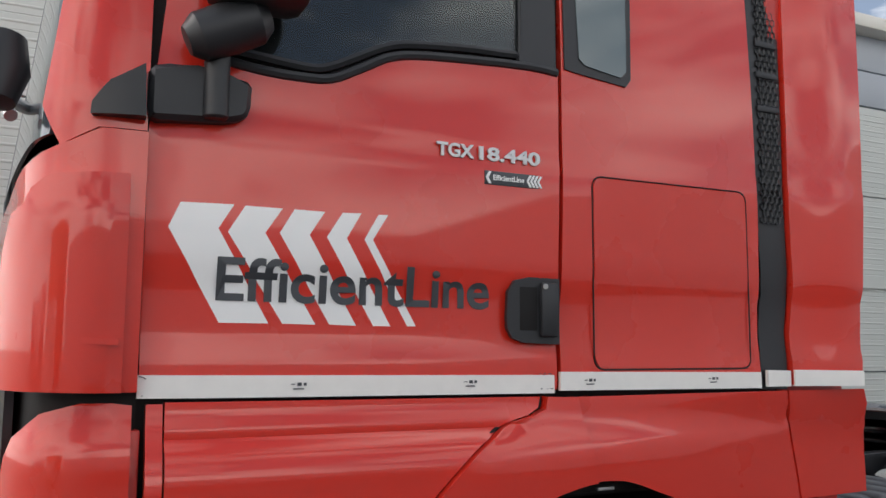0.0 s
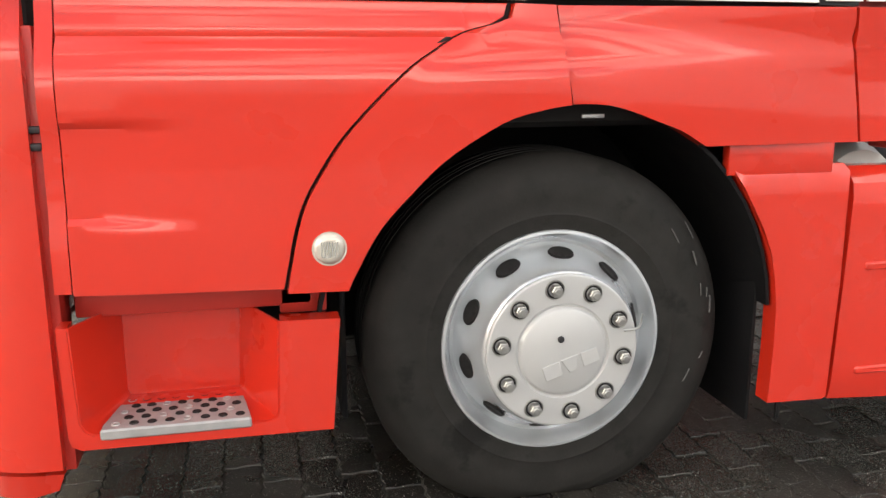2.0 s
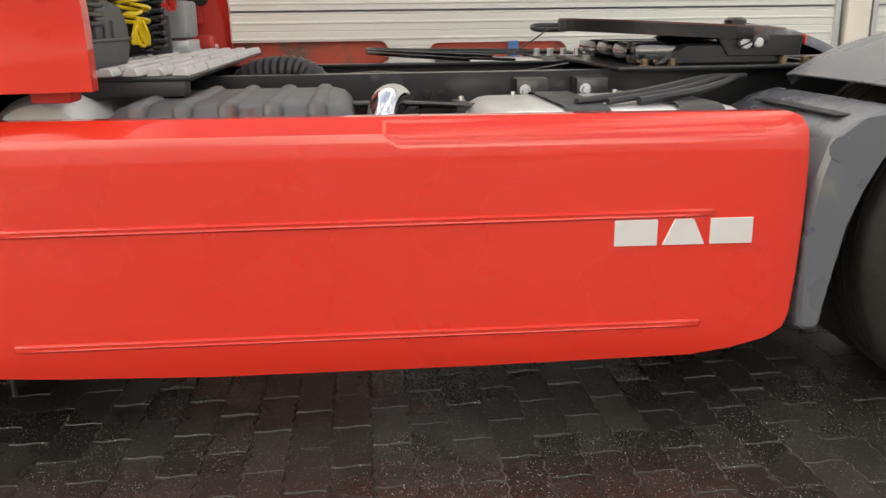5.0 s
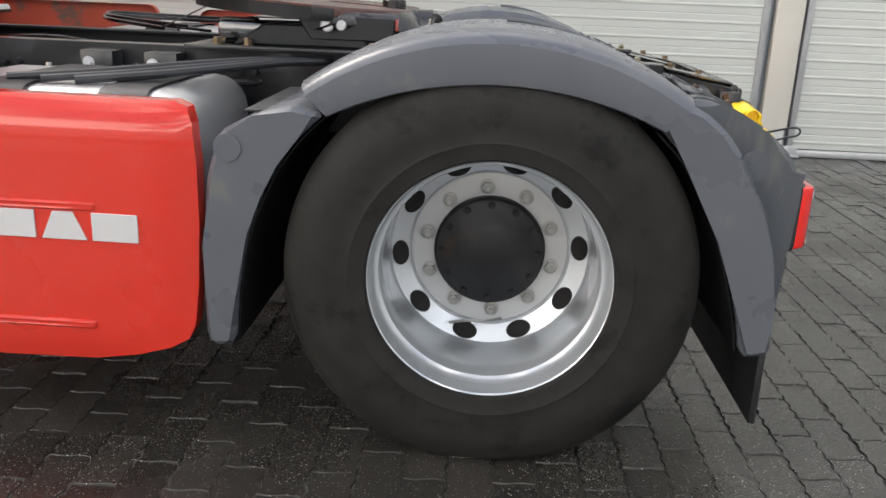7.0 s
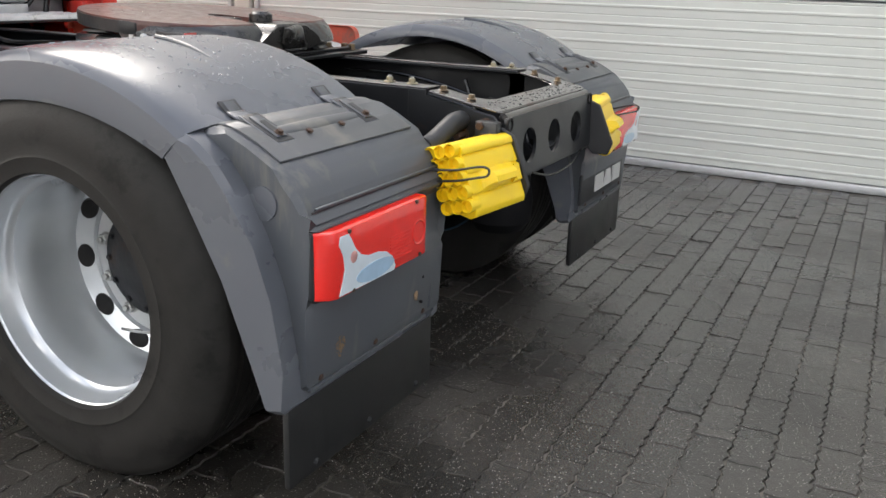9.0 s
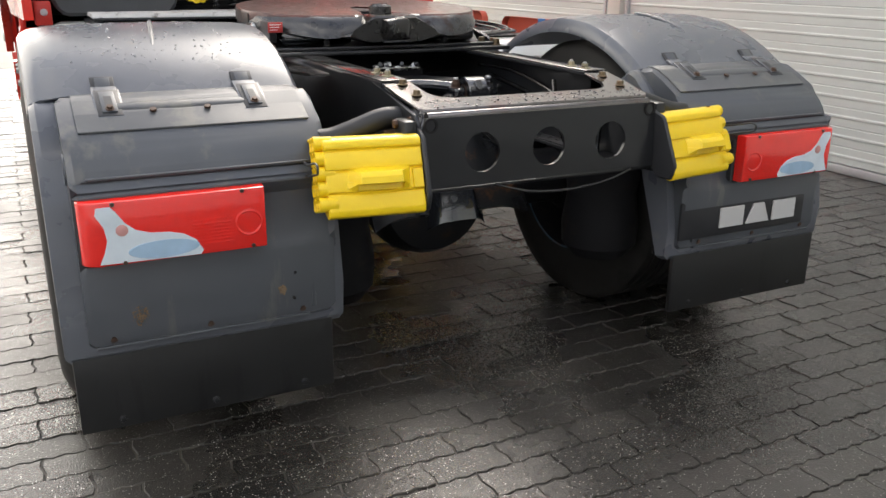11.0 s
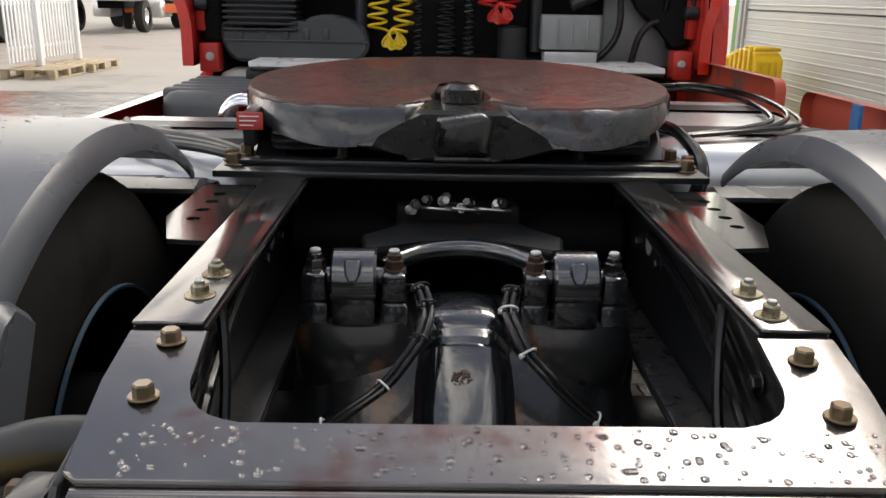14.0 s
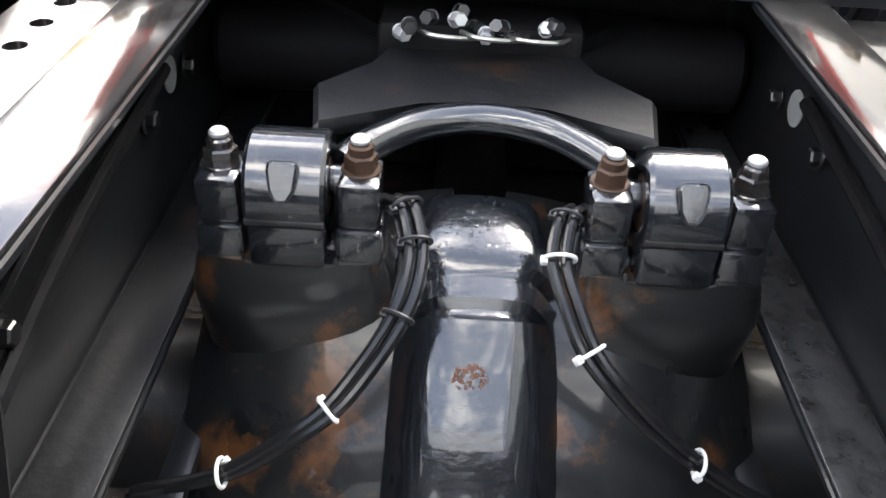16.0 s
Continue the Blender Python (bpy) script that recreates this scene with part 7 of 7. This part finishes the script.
part("mud_curtain", plate([(0.83, 1.36), (0.93, 1.42), (1.06, 1.41), (1.13, 1.32), (1.155, 1.20), (1.16, 1.08), (1.06, 1.06), (1.03, 1.17), (0.95, 1.19), (0.90, 1.25)], 0.90, 0.965, lambda a, b, d: Vector((d, a, b)), 0.02), DARK, truck, "dark plate behind the cab")
part("air_bottle", lathe([(0, 0), (0.055, 0.01), (0.07, 0.05), (0.07, 0.2), (0, 0.21)], (0.98, 0.31, 0.96), (0, 0, 1), 20), BLACK, truck)


def coil(x, legs, bottom, r, wire):
    """Spiral hose legs (y, top, turns, lead y), each hanging from a straight lead, joined at the bottom."""
    bm = bmesh.new()
    pts = []
    n = 14
    for k, (y, top, turns, y_lead) in enumerate(legs):
        leg = [Vector((x - 0.03, y_lead, 1.82)), Vector((x - 0.02, y_lead, 1.70)), Vector((x - 0.01, (y + y_lead) / 2, (top + 1.70) / 2))]
        for i in range(turns * n + 1):
            t = i / (turns * n)
            a = math.tau * i / n + 2.2 * k
            ri = r * min(0.25 + i / n, 1) * (1 + 0.12 * math.sin(i * 0.37 + k))
            leg.append(Vector((x + ri * math.sin(a), y + ri * math.cos(a) * (1 if k == 0 else -1), top - (top - bottom) * t ** 0.85)))
        pts += leg[::-1] if k else leg
    return tube(pts, wire, 6, 0, bm)


HOSES = (
    ("yellow spiral air hose hanging behind the cab", YELLOW_HOSE, ((-0.318, 1.545, 8, -0.298), (-0.205, 1.495, 7, -0.214)), 1.135, 0.043, 0.0066, (-0.245, 1.098)),
    ("black spiral cable hanging behind the cab", BLACK_HOSE, ((-0.135, 1.52, 17, -0.14),), 1.02, 0.020, 0.0042, None),
    ("black spiral cable hanging behind the cab", BLACK_HOSE, ((-0.005, 1.42, 13, -0.01),), 1.03, 0.046, 0.0052, None),
    ("black spiral cable hanging behind the cab", BLACK_HOSE, ((0.100, 1.47, 17, 0.095),), 1.03, 0.025, 0.0050, None),
    ("red spiral air hose hanging behind the cab", RED_HOSE, ((0.183, 1.455, 6, 0.200), (0.292, 1.560, 8, 0.205)), 1.255, 0.040, 0.0066, (0.243, 1.222)),
)
for label, material, legs, bot, r, w, knot in HOSES:
    hose = tagged(part("spiral_hose", coil(1.05, legs, bot, r, w), material), label, "hose", "hoses behind the cab")
    for y, top, turns, y_lead in legs:
        part("hose_end", cyl((1.04, y_lead, 1.535 if knot is None else 1.70), (1.02, y_lead, 1.60 if knot is None else 1.78), 0.016, 12, 0.003), GALV if material != RED_HOSE else NUT, hose)
    if knot:
        for k in range(6):
            tilt = radians(-50 + 20 * k)
            c = Vector((1.06 + 0.004 * k, knot[0] + 0.022 * math.sin(tilt), knot[1] + 0.006 * (k % 2)))
            ring = []
            for i in range(18):
                a = math.tau * i / 18
                u, v = 0.022 * math.cos(a), 0.044 * math.sin(a)
                ring.append(c + Vector((0.012 * math.sin(a + k), u * math.cos(tilt) - v * math.sin(tilt), u * math.sin(tilt) + v * math.cos(tilt))))
            part("hose_loop", tube(ring, w, 6, 0, closed=True), material, hose)


# air lines and cables lying over the tanks and along the rails
for k, (dy, dz) in enumerate(((0.0, 0.0), (0.045, 0.012), (0.085, -0.004))):
    part("air_hose", tube([(2.30 + 0.1 * k, 0.40, 0.96 + dz), (1.98, 0.62 + dy, 0.975 + dz), (1.86, 0.90 + dy, 0.98 + dz), (2.10, 1.02 + dy, 0.97 + dz), (2.55, 0.96 + dy, 0.965 + dz), (2.80, 0.80 + dy, 0.97), (2.92, 0.58, 0.96)], 0.009 - 0.001 * k, 8), BLACK_HOSE, truck, "black air hose over the tank")
for k in range(4):
    y = -0.53 - 0.055 * k
    part("air_hose", tube([(1.30, y + 0.08, 0.86), (1.62, y + 0.05, 0.87), (1.95, y - 0.04 * (k % 2), 0.86 + 0.008 * k), (2.30, y + 0.02, 0.85 + 0.012 * (k % 2)), (2.62, y + 0.03 * (k % 3), 0.86), (2.95, -0.49 - 0.02 * k, 0.86)], 0.009 - 0.0015 * (k % 2), 8), BLACK_HOSE, truck, "black air hose beside the rail")
for k in range(5):
    x = 2.12 + 0.17 * k
    vb = part("pipe_clip", box(x, x + 0.05, -0.70 + 0.03 * (k % 3), -0.52, 0.84, 0.875 + 0.012 * (k % 2), 0.006), BLACK, truck, "black pipe clip")
    part("clip_bolt", hexbolt((x + 0.025, -0.60, 0.875 + 0.012 * (k % 2)), (0, 0, 1), 0.009, 0.014, 0.013), NUT, vb)

# ---- wheel chocks in their holders ----
def chock(s):
    """Yellow plastic chock: a sheaf of square-ribbed tubes open at the end, ribbed face and a grip."""
    y0, y1 = sorted((s * 0.388, s * 0.652))
    c = thing("wheel_chock", "yellow plastic wheel chock in its holder beside the cross member", "wheel chock", "wheel chocks")
    front = lambda z: 4.506 + 0.36 * (0.845 - z)
    face = [(4.408, 0.823), (4.425, 0.841), (4.452, 0.853), (4.492, 0.856), (4.509, 0.849)]
    for z in (0.831, 0.783, 0.731):
        face += [(front(z) + 0.003, z + 0.004), (front(z) + 0.001, z + 0.001), (front(z) - 0.004, z), (front(z) - 0.004, z - 0.003), (front(z) + 0.001, z - 0.005)]
    face += [(4.563, 0.690), (4.562, 0.674), (4.545, 0.665), (4.505, 0.672), (4.480, 0.702), (4.452, 0.754), (4.425, 0.791)]
    part("body", plate(face, y0 + 0.018 * (s < 0), y1 - 0.018 * (s > 0), lambda a, b, d: Vector((a, d, b)), 0.002), YELLOW, c)
    on_face = lambda a, b, d: Vector((front(b) + d, a, b))
    part("grip", loft([[on_face(a, z, d) for a, d in ((y0 + 0.070, -0.004), (y0 + 0.098, o), (y0 + 0.202, o), (y0 + 0.232, -0.004))] for z, o in ((0.754, 0.032), (0.757, 0.038), (0.772, 0.038), (0.781, 0.030), (0.788, 0.002))]), YELLOW, c, smooth=20)
    for a0, a1, lean in ((0.062, 0.092, 0.030), (0.232, 0.208, 0.030)):
        part("grip_cheek", loft([[on_face(y0 + a, z, d) for a, d in ((a0, -0.004), (a1, o), (a1, -0.004))] for z, o in ((0.734, 0.008), (0.757, lean))]), YELLOW, c, smooth=20)
    part("end_block", loft([[on_face(a, z, d) for a, d in ((y0 + 0.232, -0.004), (y0 + 0.236, 0.008), (y1 - 0.003, 0.008), (y1 - 0.001, -0.004))] for z in (0.736, 0.779)]), YELLOW, c, smooth=20)
    for i in range(5):
        for j in range(3):
            x, z = 4.421 + 0.0150 * i + 0.0315 * j, 0.824 - 0.0345 * i + 0.009 * j
            tb = lathe([(0.0175, -0.040), (0.0188, 0.002), (0.0182, 0.005), (0.0164, 0.005), (0.0156, 0.002), (0.0150, -0.012), (0, -0.012)], (x, s * 0.650, z), (0, s, 0), 16)
            part("tube_end", tb, YELLOW, c)
    part("end_plate", plate([(4.40, 0.84), (4.47, 0.868), (4.515, 0.850), (4.572, 0.715), (4.555, 0.672), (4.50, 0.672), (4.46, 0.72)], s * 0.374, s * 0.387, lambda a, b, d: Vector((a, d, b)), 0.004), BLACK, c, "black holder plate")
    wire = [(4.42, s * 0.665, 0.795), (4.46, s * 0.672, 0.792), (4.52, s * 0.672, 0.800), (4.59, s * 0.670, 0.818), (4.615, s * 0.668, 0.815), (4.612, s * 0.668, 0.798), (4.58, s * 0.668, 0.788), (4.53, s * 0.672, 0.774), (4.46, s * 0.668, 0.760)]
    part("retaining_wire", tube(wire, 0.0032, 6), BLACK, c)
    part("holder_bar", box(4.36, 4.44, y0 + 0.02, y1 - 0.02, 0.735, 0.760, 0.004), BLACK, c, "black holder bar")
    turn = s * radians(8)
    c.rotation_euler = (0, 0, turn)
    c.location = Vector((4.48, s * 0.43, 0)) - Matrix.Rotation(turn, 3, "Z") @ Vector((4.48, s * 0.43, 0))
    return c


chock(-1)
chock(1)

# ---- yard beyond the truck ----
yblock = thing("grit_bin", "yellow ribbed plastic block by the hall wall", "wheel chock")
wedge = [(-4.02, 0.0), (-2.78, 0.0), (-2.76, 0.10), (-2.76, 0.78), (-2.84, 0.84), (-3.08, 0.87), (-3.22, 0.855), (-3.95, 0.66), (-4.02, 0.60)]
part("body", plate(wedge, 2.86, 3.14, lambda a, b, d: Vector((a, d, b)), 0.02), YELLOW, yblock)
for k in range(9):
    x = -3.86 + 0.125 * k
    zt = 0.655 + 0.245 * min(k, 6) / 7
    part("rib", plate([(x, 0.08), (x + 0.05, 0.08), (x + 0.05, zt), (x, zt - 0.015)], 2.835, 2.862, lambda a, b, d: Vector((a, d, b)), 0.006), YELLOW, yblock)
    part("rib", box(x, x + 0.05, 2.88, 3.12, zt - 0.01, zt + 0.026, 0.006), YELLOW, yblock)
for k in range(4):
    part("rib", box(-2.762, -2.742, 2.875 + 0.066 * k, 2.908 + 0.066 * k, 0.08, 0.76, 0.006), YELLOW, yblock)


def far_truck(x, y, turn, name_label):
    t = thing("parked_truck", name_label, "truck", "parked trucks", at=(x, y, 0))
    t.rotation_euler = (0, 0, radians(turn))
    part("cab", box(0.0, 2.2, -1.22, 1.22, 0.95, 3.05, 0.14, segs=3), WHITE, t)
    part("back_panel", box(2.2, 2.24, -0.95, 0.95, 1.15, 2.8, 0.02), WHITE, t)
    part("fairing", box(2.1, 2.7, -1.23, -1.17, 1.0, 2.85, 0.02), WHITE, t)
    part("fairing", box(2.1, 2.7, 1.17, 1.23, 1.0, 2.85, 0.02), WHITE, t)
    part("exhaust", cyl((2.4, 1.0, 1.0), (2.4, 1.0, 2.5), 0.10, 14, 0.02), BLACK, t)
    for y0 in (-0.45, 0.15):
        part("red_cover", box(2.25, 2.30, y0, y0 + 0.32, 2.15, 2.7, 0.05), LABEL_RED, t)
    part("chassis", box(1.5, 6.0, -0.42, 0.42, 0.7, 0.95, 0.02), DARK, t)
    for s in (-1, 1):
        part("tank", box(2.9, 4.1, s * 0.85 - 0.3, s * 0.85 + 0.3, 0.4, 0.95, 0.08), TANK, t)
        part("windscreen_side", box(0.1, 1.3, s * 1.225 - 0.01, s * 1.225 + 0.01, 1.9, 2.5, 0.02), mat("far_glass", (0.16, 0.18, 0.20), 0.1, 0, 0.5, 0.1, 3, 0), t)
        part("grille_side", box(-0.02, 0.02, -0.9, 0.9, 1.1, 1.7, 0.01), BLACK, t)
        for wx in (1.3, 5.0):
            wh = part("wheel", lathe([(0.28, -0.15), (0.48, -0.13), (0.5, -0.08), (0.5, 0.08), (0.48, 0.13), (0.28, 0.15)], (wx, s * 1.05, 0.5), (0, 1, 0), 28), TYRE, t)
            part("rim", lathe([(0.29, 0.10), (0.2, 0.12), (0.12, 0.05), (0, 0.06)], (wx, s * 1.05, 0.5), (0, s, 0), 24), SILVER, wh)
    part("tail_board", box(6.0, 6.05, -1.1, 1.1, 0.55, 0.85, 0.01), ORANGE, t)
    return t


far_truck(-30.0, -11.1, 18, "white parked tractor unit seen from behind")
far_truck(-21.0, -10.2, 180, "white parked tractor unit with dark grille")
far_truck(-31.0, -8.6, 180, "white parked lorry facing the yard")
trailer = thing("red_trailer", "red trailer standing behind the white fence", "trailer", at=(-13.5, -11.5, 0))
part("body", box(-4, 1.6, -1.2, 1.2, 1.1, 4.0, 0.05), ORANGE, trailer)
part("chassis", box(-4, 1.5, -0.6, 0.6, 0.7, 1.1, 0.03), DARK, trailer)
for wx in (-2.5, -1.1):
    part("wheel", lathe([(0.0, -1.15), (0.48, -1.15), (0.5, -1.1), (0.5, 1.1), (0.48, 1.15), (0, 1.15)], (wx, 0, 0.5), (0, 1, 0), 24), TYRE, trailer)
fence = thing("fence", "white steel palisade fence panel on timber pallets", "fence")
for z in (0.42, 1.05, 1.75):
    part("rail", box(-9.6, -7.2, -6.12, -6.09, z, z + 0.05, 0.006), WHITE, fence)
for k in range(22):
    x = -9.6 + 0.113 * k
    part("slat", box(x, x + 0.055, -6.09, -6.07, 0.25, 1.95, 0.006), WHITE, fence)
for x in (-9.62, -8.2):
    part("post", box(x, x + 0.11, -6.13, -6.02, 0.15, 2.0, 0.01), WHITE, fence)
for k, (px, py) in enumerate(((-8.1, -6.0), (-9.3, -5.9))):
    pal = thing("pallet", "weathered timber pallet under the fence", "pallet", "pallets", at=(px, py, 0))
    for j in range(5):
        part("deck_board", box(-0.6, 0.6, -0.4 + 0.17 * j, -0.28 + 0.17 * j, 0.122, 0.144, 0.003), WOOD, pal)
    for xx in (-0.55, 0.0, 0.47):
        for yy in (-0.4, -0.05, 0.30):
            part("block", box(xx, xx + 0.10, yy, yy + 0.10, 0.022, 0.122, 0.003), WOOD, pal)
    for yy in (-0.4, -0.05, 0.30):
        part("skid", box(-0.6, 0.6, yy, yy + 0.10, 0.0, 0.022, 0.002), WOOD, pal)

# ---- pavers: zigzag interlocking blocks in running bond ----
PL, PW = 0.225, 0.1125


def paver_outline():
    """One block: long edges along y in four shallow waves, ends in one wave."""
    pts = []
    hw, hl, g = PW / 2 - 0.0022, PL / 2 - 0.0022, 0.0045
    n = 8
    for i in range(n):
        y = -hl + 2 * hl * i / n
        pts.append((hw + g * (1 if i % 2 else -1) * (0 if i == 0 else 1), y))
    pts.append((hw, hl))
    pts.append((hw * 0.4, hl + g))
    pts.append((-hw * 0.4, hl - g))
    for i in range(n):
        y = hl - 2 * hl * i / n
        pts.append((-hw + g * (1 if i % 2 else -1) * (0 if i == 0 else 1), y))
    pts.append((-hw, -hl))
    pts.append((-hw * 0.4, -hl - g))
    pts.append((hw * 0.4, -hl + g))
    return pts


OUT = paver_outline()


def paver_faces(verts, faces, x, y, z, turn=0.0, tip=(0, 0)):
    k = len(verts)
    n = len(OUT)
    ct, st = math.cos(turn), math.sin(turn)
    for shrink, dz in ((1.0, -0.010), (0.985, -0.0025), (0.965, 0.0)):
        for a, b in OUT:
            a, b = a * shrink, b * (1 - (1 - shrink) * 0.55)
            verts.append((x + a * ct - b * st, y + a * st + b * ct, z + dz + a * tip[0] + b * tip[1]))
    for r in range(2):
        for i in range(n):
            j = (i + 1) % n
            faces.append((k + r * n + i, k + r * n + j, k + (r + 1) * n + j, k + (r + 1) * n + i))
    faces.append(tuple(k + 2 * n + i for i in range(n)))


pr = random.Random(11)
kinds = []
for q in range(6):
    v, f = [], []
    paver_faces(v, f, 0, 0, 0, pr.uniform(-0.008, 0.008), (pr.uniform(-0.020, 0.020), pr.uniform(-0.013, 0.013)))
    me = bpy.data.meshes.new("paver")
    me.from_pydata(v, [], f)
    me.materials.append(PAVER)
    kinds.append(me)
sv, sf = [], []
row = 0
x = -6.0
while x < 12.5:
    y = -9.0 + (PL / 2 if row % 2 else 0)
    while y < 3.40:
        z = pr.uniform(-0.0026, 0.0012)
        if 4.62 < x < 6.45 and -1.95 < y < 1.55:
            ob = new("paver", pr.choice(kinds))
            ob.location = (x, y, z)
            ob.parent = ground
        else:
            paver_faces(sv, sf, x, y, z, pr.uniform(-0.008, 0.008), (pr.uniform(-0.020, 0.020), pr.uniform(-0.013, 0.013)))
        y += PL
    x += PW
    row += 1
field = bpy.data.meshes.new("paver_field")
field.from_pydata(sv, [], sf)
field.materials.append(PAVER)
pf = new("paver_field", field)
pf.parent = ground
tagged(pf, "dark wet zigzag concrete pavers", kind="stuff")
